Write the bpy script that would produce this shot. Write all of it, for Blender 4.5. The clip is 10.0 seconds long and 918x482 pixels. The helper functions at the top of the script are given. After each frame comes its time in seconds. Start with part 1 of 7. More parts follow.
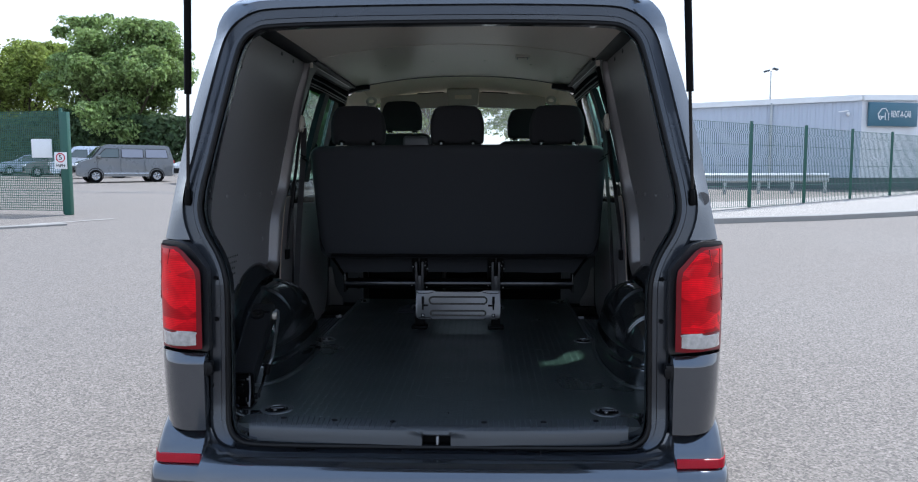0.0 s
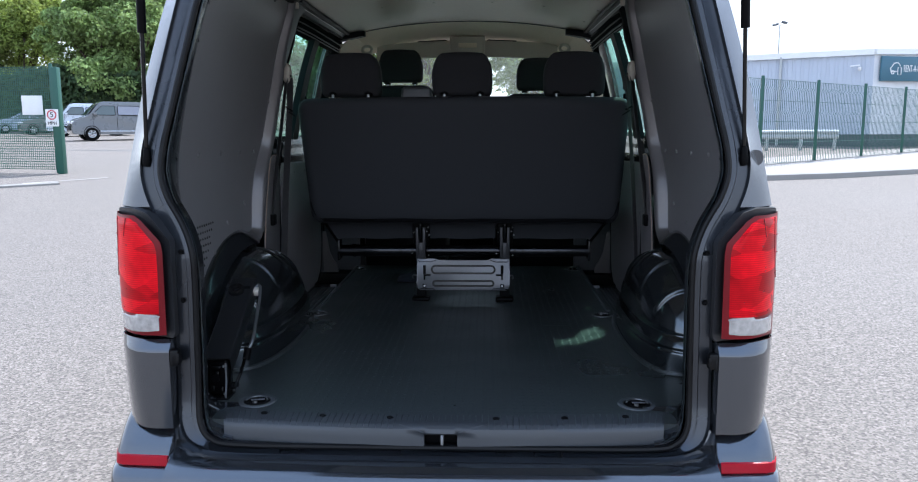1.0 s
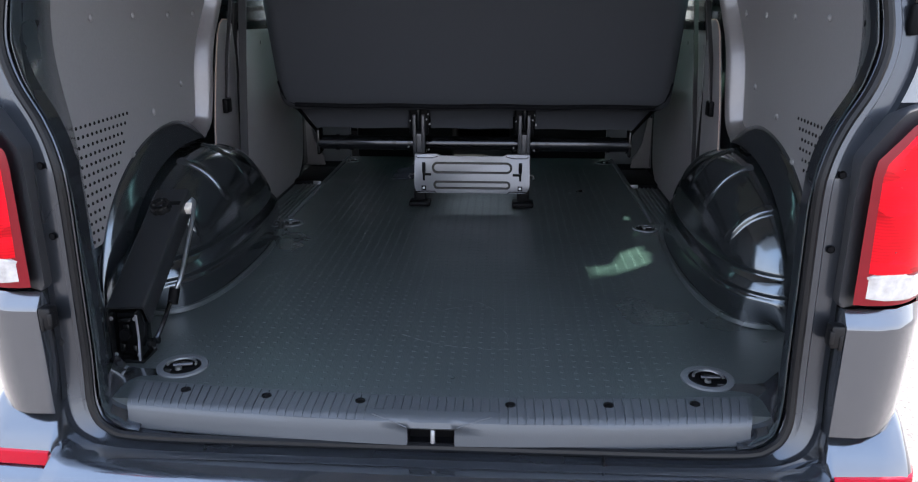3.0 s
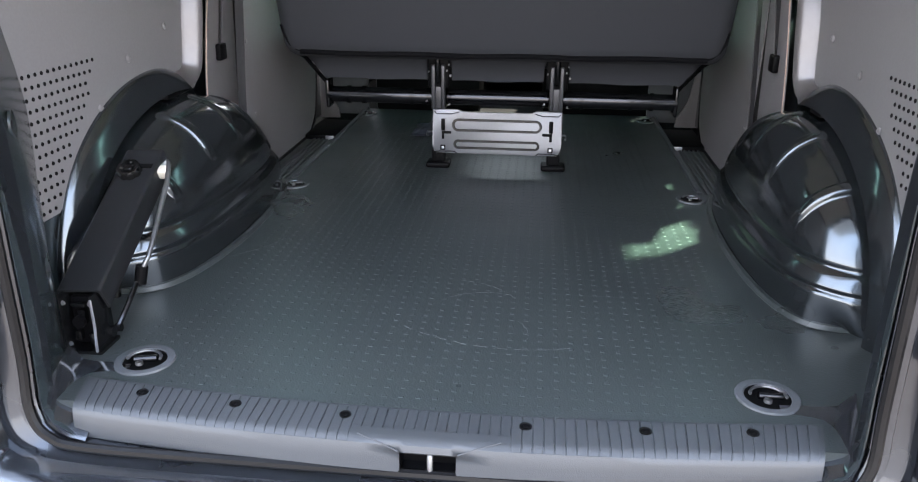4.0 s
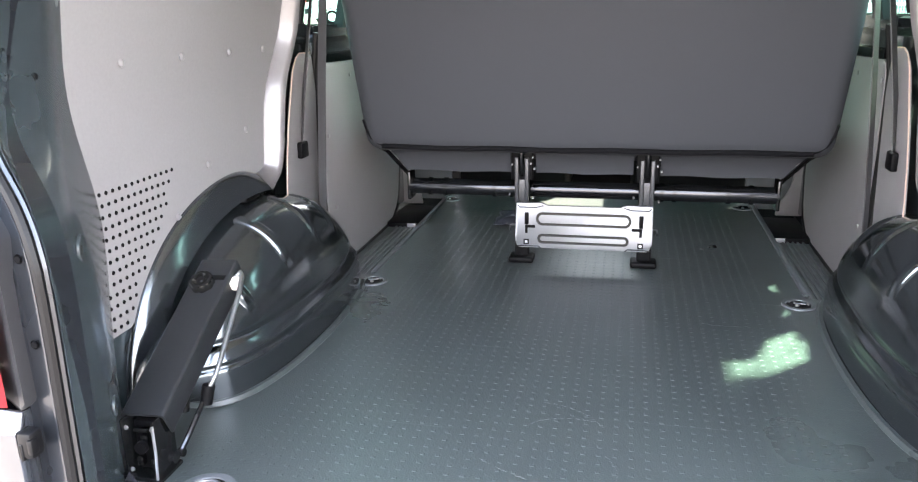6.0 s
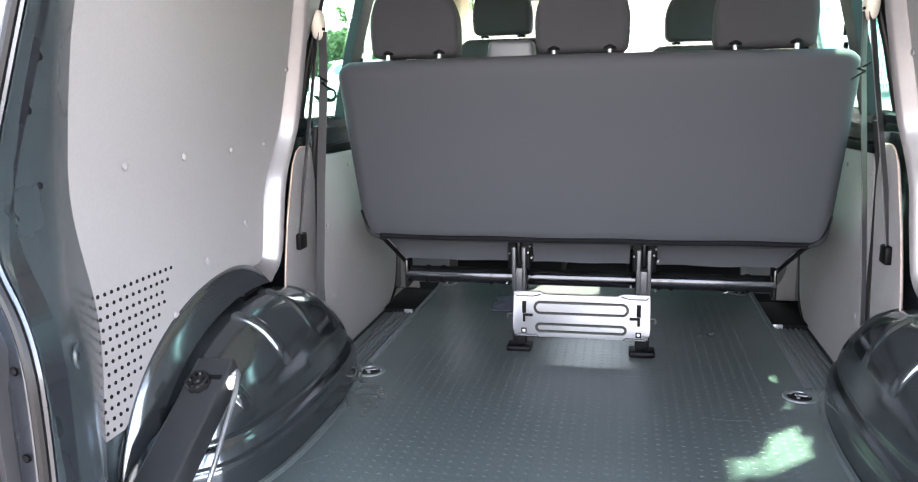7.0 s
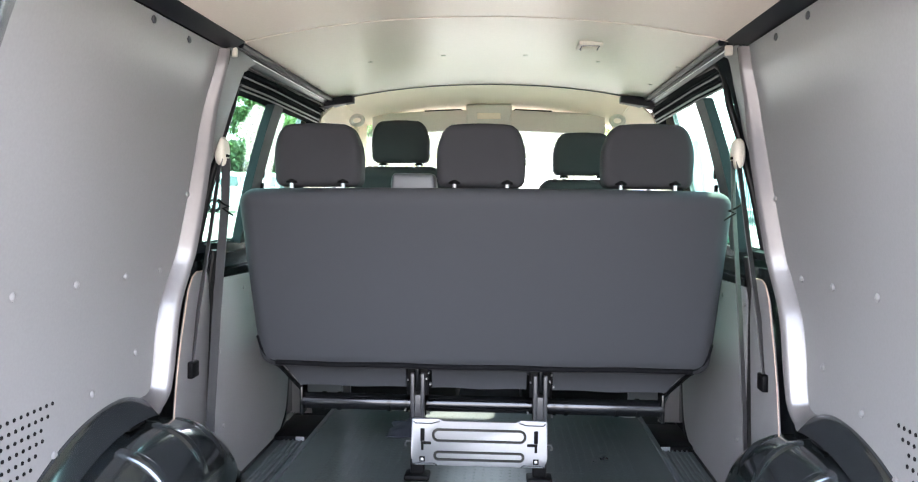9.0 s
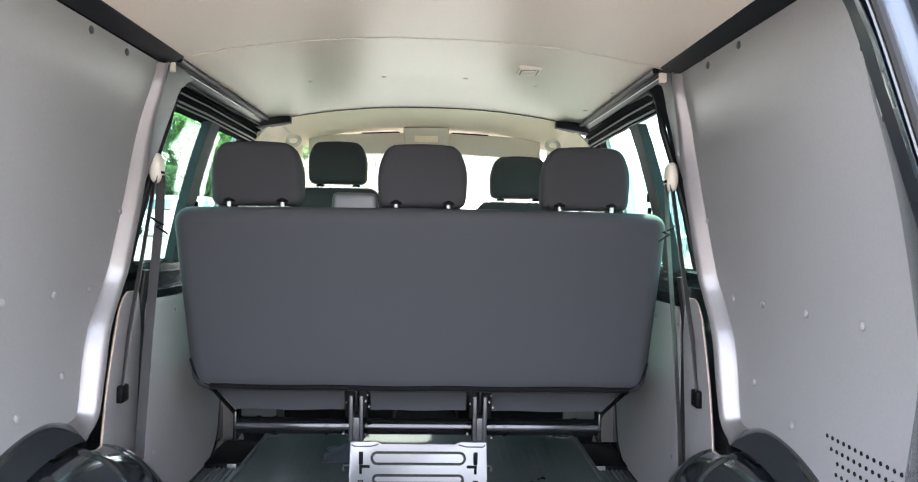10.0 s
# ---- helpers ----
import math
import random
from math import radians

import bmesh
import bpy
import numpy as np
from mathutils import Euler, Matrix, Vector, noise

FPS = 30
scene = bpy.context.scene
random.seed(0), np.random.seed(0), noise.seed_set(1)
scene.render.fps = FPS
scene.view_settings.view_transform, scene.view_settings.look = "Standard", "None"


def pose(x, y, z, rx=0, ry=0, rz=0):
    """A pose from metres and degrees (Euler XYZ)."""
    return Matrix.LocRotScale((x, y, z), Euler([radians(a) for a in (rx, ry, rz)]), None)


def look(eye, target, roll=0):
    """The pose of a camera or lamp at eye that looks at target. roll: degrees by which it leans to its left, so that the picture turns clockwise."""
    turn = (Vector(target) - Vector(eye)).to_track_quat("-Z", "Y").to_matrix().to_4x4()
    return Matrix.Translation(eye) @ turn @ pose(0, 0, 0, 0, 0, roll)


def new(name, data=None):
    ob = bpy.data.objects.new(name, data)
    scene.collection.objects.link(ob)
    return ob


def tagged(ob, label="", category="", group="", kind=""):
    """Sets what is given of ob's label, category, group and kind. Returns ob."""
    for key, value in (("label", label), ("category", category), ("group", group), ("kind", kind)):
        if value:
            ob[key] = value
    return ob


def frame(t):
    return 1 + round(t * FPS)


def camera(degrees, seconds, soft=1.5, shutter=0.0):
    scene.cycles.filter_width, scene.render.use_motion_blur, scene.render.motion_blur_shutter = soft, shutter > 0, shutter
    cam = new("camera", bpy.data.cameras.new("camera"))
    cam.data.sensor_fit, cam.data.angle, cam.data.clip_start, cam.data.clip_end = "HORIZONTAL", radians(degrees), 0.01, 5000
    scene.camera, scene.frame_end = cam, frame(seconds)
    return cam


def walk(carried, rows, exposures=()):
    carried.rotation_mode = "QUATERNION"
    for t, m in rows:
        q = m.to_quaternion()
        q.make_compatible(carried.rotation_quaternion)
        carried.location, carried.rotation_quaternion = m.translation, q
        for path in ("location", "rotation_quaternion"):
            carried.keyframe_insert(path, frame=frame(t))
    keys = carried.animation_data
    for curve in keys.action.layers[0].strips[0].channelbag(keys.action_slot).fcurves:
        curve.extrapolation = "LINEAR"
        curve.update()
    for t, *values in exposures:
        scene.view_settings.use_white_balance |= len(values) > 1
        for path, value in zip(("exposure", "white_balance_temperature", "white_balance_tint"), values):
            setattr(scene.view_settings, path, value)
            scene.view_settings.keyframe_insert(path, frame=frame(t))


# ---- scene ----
cam = camera(62.3, 10.0, soft=1.15)
PATH = [
    (0, (0.157, -2.381, 1.391), (0.086, -0.39, 1.211), -0.1),
    (0.5, (0.137, -2.189, 1.393), (0.07, -0.203, 1.166), -0.2),
    (1, (0.127, -2.01, 1.383), (0.052, -0.033, 1.093), -0.2),
    (1.5, (0.148, -1.795, 1.371), (0.057, 0.17, 1.01), -0.3),
    (2, (0.163, -1.645, 1.37), (0.063, 0.303, 0.928), -0.2),
    (2.5, (0.151, -1.469, 1.355), (0.042, 0.458, 0.83), -0.2),
    (2.7, (0.129, -1.397, 1.353), (0.024, 0.52, 0.792), -0.1),
    (3.8, (0.135, -1.074, 1.32), (-0.035, 0.784, 0.601), 0.3),
    (4, (0.149, -1.013, 1.315), (-0.042, 0.836, 0.578), 0.4),
    (4.5, (0.172, -0.926, 1.312), (-0.083, 0.905, 0.548), 0.2),
    (5, (0.155, -0.881, 1.324), (-0.164, 0.947, 0.577), -0.1),
    (5.5, (0.129, -0.86, 1.354), (-0.247, 0.979, 0.664), -0.6),
    (5.7, (0.143, -0.874, 1.367), (-0.261, 0.976, 0.724), -0.9),
    (6.8, (0.133, -0.854, 1.433), (-0.291, 1.05, 0.992), -1.3),
    (7, (0.134, -0.862, 1.442), (-0.282, 1.053, 1.044), -1.2),
    (7.5, (0.13, -0.873, 1.462), (-0.246, 1.068, 1.159), -0.8),
    (8, (0.12, -0.884, 1.475), (-0.19, 1.08, 1.255), -0.3),
    (8.5, (0.111, -0.891, 1.483), (-0.117, 1.09, 1.33), 0.1),
    (9, (0.091, -0.888, 1.486), (-0.032, 1.106, 1.382), 0.5),
    (9.5, (0.067, -0.89, 1.48), (0.052, 1.109, 1.416), 0.8),
    (10, (0.056, -0.895, 1.468), (0.118, 1.104, 1.435), 0.9),
]
EXPOSURES = ((0.0, 0.64, 5950, 9), (1.0, 1.02, 5950, 10), (2.0, 1.5, 6000, 13), (2.7, 2.0, 6250, 13), (3.8, 2.92, 6950, 14), (4.5, 3.66, 7350, 14),
             (5.5, 4.22, 7400, 14), (7.0, 4.42, 7050, 14), (8.5, 4.28, 6800, 13), (10.0, 3.92, 6750, 12))
walk(cam, [(t, look(eye, target, roll)) for t, eye, target, roll in PATH], EXPOSURES)

# ---- world and light ----
SUN_AZ, SUN_EL = (0.527, 0.850), radians(61.5)
world = bpy.data.worlds.new("sky")
scene.world = world
world.use_nodes = True
wn, wl = world.node_tree.nodes, world.node_tree.links
wn.clear()
sky = wn.new("ShaderNodeTexSky")
sky.sky_type, sky.sun_disc = "NISHITA", False
sky.sun_elevation, sky.sun_rotation = SUN_EL, math.atan2(SUN_AZ[0], SUN_AZ[1])
coords = wn.new("ShaderNodeTexCoord")
cloud = wn.new("ShaderNodeTexNoise")
cloud.inputs["Scale"].default_value, cloud.inputs["Detail"].default_value = 3.0, 6.0
ramp = wn.new("ShaderNodeValToRGB")
ramp.color_ramp.elements[0].position, ramp.color_ramp.elements[0].color = 0.3, (8.0, 8.4, 9.2, 1)
ramp.color_ramp.elements[1].position, ramp.color_ramp.elements[1].color = 0.7, (9.9, 10.1, 10.5, 1)
split, high, tone = wn.new("ShaderNodeSeparateXYZ"), wn.new("ShaderNodeMapRange"), wn.new("ShaderNodeMixRGB")
high.inputs["From Min"].default_value, high.inputs["From Max"].default_value = 0.05, 0.8
tone.blend_type = "MULTIPLY"
tone.inputs[2].default_value = (0.66, 0.84, 1.12, 1)
wl.new(coords.outputs["Generated"], split.inputs[0])
wl.new(split.outputs["Z"], high.inputs["Value"])
wl.new(high.outputs["Result"], tone.inputs[0])
veil = wn.new("ShaderNodeMixRGB")
veil.inputs[0].default_value = 0.85
back = wn.new("ShaderNodeBackground")
back.inputs["Strength"].default_value = 0.1
world_out = wn.new("ShaderNodeOutputWorld")
wl.new(coords.outputs["Generated"], cloud.inputs["Vector"])
wl.new(cloud.outputs["Fac"], ramp.inputs["Fac"])
wl.new(sky.outputs["Color"], veil.inputs[1])
wl.new(ramp.outputs["Color"], tone.inputs[1])
wl.new(tone.outputs["Color"], veil.inputs[2])
wl.new(veil.outputs["Color"], back.inputs["Color"])
wl.new(back.outputs["Background"], world_out.inputs["Surface"])

sun_data = bpy.data.lights.new("sun", "SUN")
sun_data.energy, sun_data.angle, sun_data.color = 4.1, radians(2.0), (1.0, 0.96, 0.9)
sun = new("sun", sun_data)
sun.matrix_world = look((SUN_AZ[0] * 20, SUN_AZ[1] * 20, 20 * math.tan(SUN_EL)), (0, 0, 0))

# ---- materials ----


def material(name, color, rough=0.5, metal=0.0, vary=0.12, grain=60.0, bump=0.1, coat=0.0, blotch=3.0, spec=0.5, per_object=0.0):
    """A node material: base colour with blotches and grain, matching relief and a broken gloss."""
    m = bpy.data.materials.new(name)
    m.use_nodes = True
    n, l = m.node_tree.nodes, m.node_tree.links
    p = n["Principled BSDF"]
    tc = n.new("ShaderNodeTexCoord")
    big, small = n.new("ShaderNodeTexNoise"), n.new("ShaderNodeTexNoise")
    big.inputs["Scale"].default_value, big.inputs["Detail"].default_value = blotch, 4
    small.inputs["Scale"].default_value, small.inputs["Detail"].default_value = grain, 3
    l.new(tc.outputs["Object"], big.inputs["Vector"])
    l.new(tc.outputs["Object"], small.inputs["Vector"])
    add = n.new("ShaderNodeMath")
    l.new(big.outputs["Fac"], add.inputs[0])
    l.new(small.outputs["Fac"], add.inputs[1])
    rng = n.new("ShaderNodeMapRange")
    rng.inputs["From Min"].default_value, rng.inputs["From Max"].default_value = 0.6, 1.4
    rng.inputs["To Min"].default_value, rng.inputs["To Max"].default_value = 1 - vary, 1 + vary
    l.new(add.outputs[0], rng.inputs["Value"])
    scale = n.new("ShaderNodeVectorMath")
    scale.operation = "SCALE"
    scale.inputs[0].default_value = color
    l.new(rng.outputs["Result"], scale.inputs["Scale"])
    if per_object:
        info = n.new("ShaderNodeObjectInfo")
        orng = n.new("ShaderNodeMapRange")
        orng.inputs["To Min"].default_value, orng.inputs["To Max"].default_value = 1 - per_object, 1 + per_object
        l.new(info.outputs["Random"], orng.inputs["Value"])
        again = n.new("ShaderNodeVectorMath")
        again.operation = "SCALE"
        l.new(scale.outputs[0], again.inputs[0])
        l.new(orng.outputs["Result"], again.inputs["Scale"])
        scale = again
    l.new(scale.outputs[0], p.inputs["Base Color"])
    rr = n.new("ShaderNodeMapRange")
    rr.inputs["From Min"].default_value, rr.inputs["From Max"].default_value = 0.3, 0.7
    rr.inputs["To Min"].default_value, rr.inputs["To Max"].default_value = max(rough - 0.06, 0.02), min(rough + 0.06, 1)
    l.new(big.outputs["Fac"], rr.inputs["Value"])
    l.new(rr.outputs["Result"], p.inputs["Roughness"])
    p.inputs["Metallic"].default_value = metal
    p.inputs["Coat Weight"].default_value = coat
    p.inputs["Coat Roughness"].default_value = 0.06
    p.inputs["Specular IOR Level"].default_value = spec
    if bump:
        b = n.new("ShaderNodeBump")
        b.inputs["Strength"].default_value, b.inputs["Distance"].default_value = bump, 0.002
        l.new(small.outputs["Fac"], b.inputs["Height"])
        l.new(b.outputs["Normal"], p.inputs["Normal"])
    return m


def glass(name, tint, gloss=0.02):
    """A clear or tinted pane: light passes straight, Fresnel drives the gloss."""
    m = bpy.data.materials.new(name)
    m.use_nodes = True
    n, l = m.node_tree.nodes, m.node_tree.links
    n.clear()
    t, g, f, mix, out = (n.new("ShaderNode" + k) for k in ("BsdfTransparent", "BsdfGlossy", "LayerWeight", "MixShader", "OutputMaterial"))
    t.inputs["Color"].default_value = (*tint, 1)
    g.inputs["Roughness"].default_value = gloss
    f.inputs["Blend"].default_value = 0.5
    power, rise = n.new("ShaderNodeMath"), n.new("ShaderNodeMath")
    power.operation, rise.operation = "POWER", "MULTIPLY_ADD"
    power.inputs[1].default_value = 5.0
    rise.inputs[1].default_value, rise.inputs[2].default_value = 0.8, 0.03
    l.new(f.outputs["Facing"], power.inputs[0])
    l.new(power.outputs[0], rise.inputs[0])
    l.new(rise.outputs[0], mix.inputs[0])
    l.new(t.outputs[0], mix.inputs[1])
    l.new(g.outputs[0], mix.inputs[2])
    l.new(mix.outputs[0], out.inputs["Surface"])
    return m


PAINT = material("grey_metallic_paint", (0.078, 0.086, 0.099), 0.15, 0.80, 0.05, 400, 0.004, coat=1.0)
# Darker copy of the body paint, the flange channel's shade in its colour.
PAINT_SHADED = material("shaded_body_paint", (0.040, 0.045, 0.054), 0.28, 0.8, 0.05, 200, 0.01, coat=0.5)
PAINT_INNER = material("dark_inner_paint", (0.094, 0.108, 0.118), 0.17, 0.9, 0.06, 60, 0.006, coat=0.45)
# Paler copy of the body paint, with the pinkish light put into it.
PAINT_LIT = material("lit_body_paint", (0.150, 0.141, 0.141), 0.38, 0.45, 0.05, 60, 0.006, coat=0.35)
PILLAR_PAINT = material("black_grey_pillar_paint", (0.032, 0.043, 0.048), 0.26, 0.25, 0.06, 60, 0.006, coat=0.25, spec=0.35)
LINING = material("grey_hardboard", (0.190, 0.183, 0.186), 0.40, 0.0, 0.06, 150, 0.06, blotch=1.5, spec=0.45)
CEILING = material("ceiling_board", (0.64, 0.555, 0.465), 0.42, 0.0, 0.05, 150, 0.04, blotch=1.2)
CREAM = material("cream_headliner", (0.88, 0.755, 0.60), 0.85, 0.0, 0.05, 300, 0.1)
FABRIC = material("charcoal_fabric", (0.031, 0.031, 0.034), 0.92, 0.0, 0.15, 900, 0.35, spec=0.2)
CLOTH_DARK = material("black_fabric_binding", (0.005, 0.005, 0.006), 0.95, 0.0, 0.2, 700, 0.2, spec=0.1)
FABRIC_FLAT = material("charcoal_seat_backing", (0.0365, 0.0385, 0.044), 0.8, 0.0, 0.1, 700, 0.2, blotch=2, spec=0.25)
def pebble(m, scale, strength):
    """Fine leathery relief over what the material has already."""
    n, l = m.node_tree.nodes, m.node_tree.links
    v, b = n.new("ShaderNodeTexVoronoi"), n.new("ShaderNodeBump")
    v.feature = "SMOOTH_F1"
    v.inputs["Scale"].default_value = scale
    b.inputs["Strength"].default_value, b.inputs["Distance"].default_value = strength, 0.003
    l.new(n["Texture Coordinate"].outputs["Object"], v.inputs["Vector"])
    l.new(v.outputs["Distance"], b.inputs["Height"])
    l.new(n["Bump"].outputs["Normal"], b.inputs["Normal"])
    l.new(b.outputs["Normal"], n["Principled BSDF"].inputs["Normal"])
    return m


RUBBER = material("ribbed_rubber", (0.040, 0.0475, 0.0475), 0.33, 0.0, 0.10, 350, 0.15, blotch=3, spec=0.42)
pebble(RUBBER, 300, 0.14)


def scuff(m, amount):
    """Thin pale drag marks and dust on a dark surface."""
    n, l = m.node_tree.nodes, m.node_tree.links
    p = n["Principled BSDF"]
    src = p.inputs["Base Color"].links[0].from_socket
    tc = n["Texture Coordinate"]
    total = None
    for turn, sx, sy in ((0.5, 2.2, 90.0), (-0.9, 1.6, 120.0)):
        mp, t, r = n.new("ShaderNodeMapping"), n.new("ShaderNodeTexNoise"), n.new("ShaderNodeMapRange")
        mp.inputs["Rotation"].default_value = (0, 0, turn)
        mp.inputs["Scale"].default_value = (sx, sy, 1.0)
        t.inputs["Scale"].default_value, t.inputs["Detail"].default_value = 1.0, 2
        t.inputs["Distortion"].default_value = 0.25
        r.inputs["From Min"].default_value, r.inputs["From Max"].default_value = 0.72, 0.80
        r.inputs["To Max"].default_value = amount
        l.new(tc.outputs["Object"], mp.inputs["Vector"])
        l.new(mp.outputs[0], t.inputs["Vector"])
        l.new(t.outputs["Fac"], r.inputs["Value"])
        if total is None:
            total = r.outputs["Result"]
        else:
            add = n.new("ShaderNodeMath")
            l.new(total, add.inputs[0])
            l.new(r.outputs["Result"], add.inputs[1])
            total = add.outputs[0]
    mix = n.new("ShaderNodeMixRGB")
    mix.inputs[2].default_value = (0.35, 0.36, 0.36, 1)
    l.new(total, mix.inputs[0])
    l.new(src, mix.inputs[1])
    l.new(mix.outputs[0], p.inputs["Base Color"])


scuff(RUBBER, 0.22)
STUD = material("stud_rubber", (0.041, 0.0485, 0.0485), 0.40, 0.0, 0.10, 350, 0.15, blotch=3, spec=0.45)
SCUFF = material("pale_scuff", (0.075, 0.08, 0.08), 0.7, 0.0, 0.5, 500, 0.3, blotch=40)
CAB_CARPET = material("black_cab_carpet", (0.012, 0.012, 0.013), 0.9, 0.0, 0.2, 400, 0.3, spec=0.1)
HOUSING = material("dark_grey_lamp_housing", (0.022, 0.022, 0.024), 0.42, 0.0, 0.1, 200, 0.05)
BEZEL = material("grey_bezel_plastic", (0.085, 0.09, 0.097), 0.45, 0.0, 0.1, 300, 0.1)
SILL = material("grey_sill_plastic", (0.047, 0.051, 0.056), 0.40, 0.0, 0.1, 500, 0.2)
BLACK = material("black_plastic", (0.0035, 0.0035, 0.004), 0.45, 0.0, 0.2, 300, 0.1, spec=0.06)
DIVIDER = material("dark_teal_window_frame", (0.008, 0.014, 0.016), 0.55, 0.0, 0.1, 150, 0.02, spec=0.15)
ROOF_RAIL = material("black_roof_rail_paint", (0.006, 0.007, 0.0095), 0.4, 0.0, 0.1, 150, 0.02, spec=0.12)
TRIM_MATTE = material("matt_black_window_trim", (0.007, 0.009, 0.011), 0.85, 0.0, 0.15, 150, 0.05, spec=0.04)
SEAL = material("black_rubber_seal", (0.004, 0.004, 0.0045), 0.40, 0.0, 0.2, 200, 0.1, spec=0.2)
STEEL = material("bright_steel", (0.55, 0.56, 0.58), 0.3, 0.9, 0.1, 120, 0.05)
TUBE_STEEL = material("glossy_dark_tube", (0.028, 0.029, 0.033), 0.16, 0.8, 0.1, 150, 0.02, coat=0.3)
BRACKET = material("silver_painted_steel", (0.195, 0.197, 0.210), 0.38, 0.55, 0.06, 200, 0.04)
BLACK_STEEL = material("black_painted_steel", (0.004, 0.0042, 0.0045), 0.16, 0.0, 0.15, 150, 0.04, coat=0.1, spec=0.3)
GREY_STEEL = material("bare_steel", (0.20, 0.205, 0.21), 0.38, 0.8, 0.1, 120, 0.05)
JACK_PAINT = material("satin_black_jack_paint", (0.012, 0.013, 0.0145), 0.34, 0.0, 0.15, 200, 0.06, spec=0.35)
WEBBING = material("grey_belt_webbing", (0.045, 0.045, 0.047), 0.8, 0.0, 0.15, 900, 0.3)
BEIGE = material("pale_grey_plastic", (0.60, 0.55, 0.47), 0.45, 0.0, 0.06, 200, 0.05)
PANEL_EDGE = material("raw_board_edge", (0.45, 0.33, 0.26), 0.7, 0.0, 0.15, 200, 0.1)
RED = material("red_lamp_lens", (0.60, 0.001, 0.008), 0.35, 0.0, 0.3, 25, 0.03, coat=0.12, blotch=14, spec=0.1)


def lens_pattern(m):
    """Moulded optics under a lens: fine lines and darker chambers."""
    n, l = m.node_tree.nodes, m.node_tree.links
    p = n["Principled BSDF"]
    src = p.inputs["Base Color"].links[0].from_socket
    tc = n["Texture Coordinate"]
    mp = n.new("ShaderNodeMapping")
    mp.inputs["Scale"].default_value = (9.0, 9.0, 26.0)
    mp.inputs["Rotation"].default_value = (0, 0.35, 0)
    v, w = n.new("ShaderNodeTexVoronoi"), n.new("ShaderNodeTexWave")
    v.inputs["Scale"].default_value = 1.0
    w.wave_type, w.bands_direction = "BANDS", "Z"
    w.inputs["Scale"].default_value, w.inputs["Distortion"].default_value = 55.0, 0.0
    bw, ra, rb, mul = n.new("ShaderNodeRGBToBW"), n.new("ShaderNodeMapRange"), n.new("ShaderNodeMapRange"), n.new("ShaderNodeMath")
    ra.inputs["From Min"].default_value, ra.inputs["From Max"].default_value = 0.2, 0.7
    ra.inputs["To Min"].default_value, ra.inputs["To Max"].default_value = 0.62, 1.3
    rb.inputs["To Min"].default_value, rb.inputs["To Max"].default_value = 0.8, 1.05
    mul.operation = "MULTIPLY"
    s = n.new("ShaderNodeVectorMath")
    s.operation = "SCALE"
    l.new(tc.outputs["Object"], mp.inputs["Vector"])
    l.new(mp.outputs[0], v.inputs["Vector"])
    l.new(tc.outputs["Object"], w.inputs["Vector"])
    l.new(v.outputs["Color"], bw.inputs["Color"])
    l.new(bw.outputs[0], ra.inputs["Value"])
    l.new(w.outputs["Fac"], rb.inputs["Value"])
    l.new(ra.outputs["Result"], mul.inputs[0])
    l.new(rb.outputs["Result"], mul.inputs[1])
    l.new(src, s.inputs[0])
    l.new(mul.outputs[0], s.inputs["Scale"])
    l.new(s.outputs[0], p.inputs["Base Color"])


lens_pattern(RED)
REFLECTOR = material("red_reflector", (0.36, 0.002, 0.014), 0.3, 0.0, 0.15, 300, 0.25, coat=0.1, spec=0.15)
CLEAR = material("clear_lamp_lens", (0.42, 0.40, 0.38), 0.15, 0.2, 0.25, 60, 0.1, coat=1.0, blotch=30)
SIDE_GLASS = glass("green_tinted_glass", (0.64, 0.85, 0.76))
CAB_GLASS = glass("pale_green_glass", (0.76, 0.86, 0.81))
SCREEN_GLASS = glass("windscreen_glass", (0.90, 0.93, 0.905))


def hazed(m, amount):
    """Adds a haze veil to a pane: a thin pale translucent film."""
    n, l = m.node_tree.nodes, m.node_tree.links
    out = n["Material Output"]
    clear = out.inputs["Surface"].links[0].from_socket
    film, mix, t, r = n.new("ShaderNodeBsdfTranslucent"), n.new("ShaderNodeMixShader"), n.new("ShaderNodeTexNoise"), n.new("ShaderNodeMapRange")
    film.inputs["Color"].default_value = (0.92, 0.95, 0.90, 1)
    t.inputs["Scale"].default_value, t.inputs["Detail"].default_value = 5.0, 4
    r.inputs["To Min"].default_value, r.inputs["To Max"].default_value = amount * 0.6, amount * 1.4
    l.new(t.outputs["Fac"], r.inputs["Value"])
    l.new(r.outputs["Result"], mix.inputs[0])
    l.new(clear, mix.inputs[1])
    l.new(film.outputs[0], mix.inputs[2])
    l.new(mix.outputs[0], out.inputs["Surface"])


hazed(SCREEN_GLASS, 0.03)
ARM = material("satin_grey_steel", (0.045, 0.046, 0.050), 0.35, 0.5, 0.1, 150, 0.05)
CLOTH = material("navy_cloth", (0.02, 0.024, 0.04), 0.95, 0.0, 0.2, 500, 0.3)

# ---- mesh helpers ----


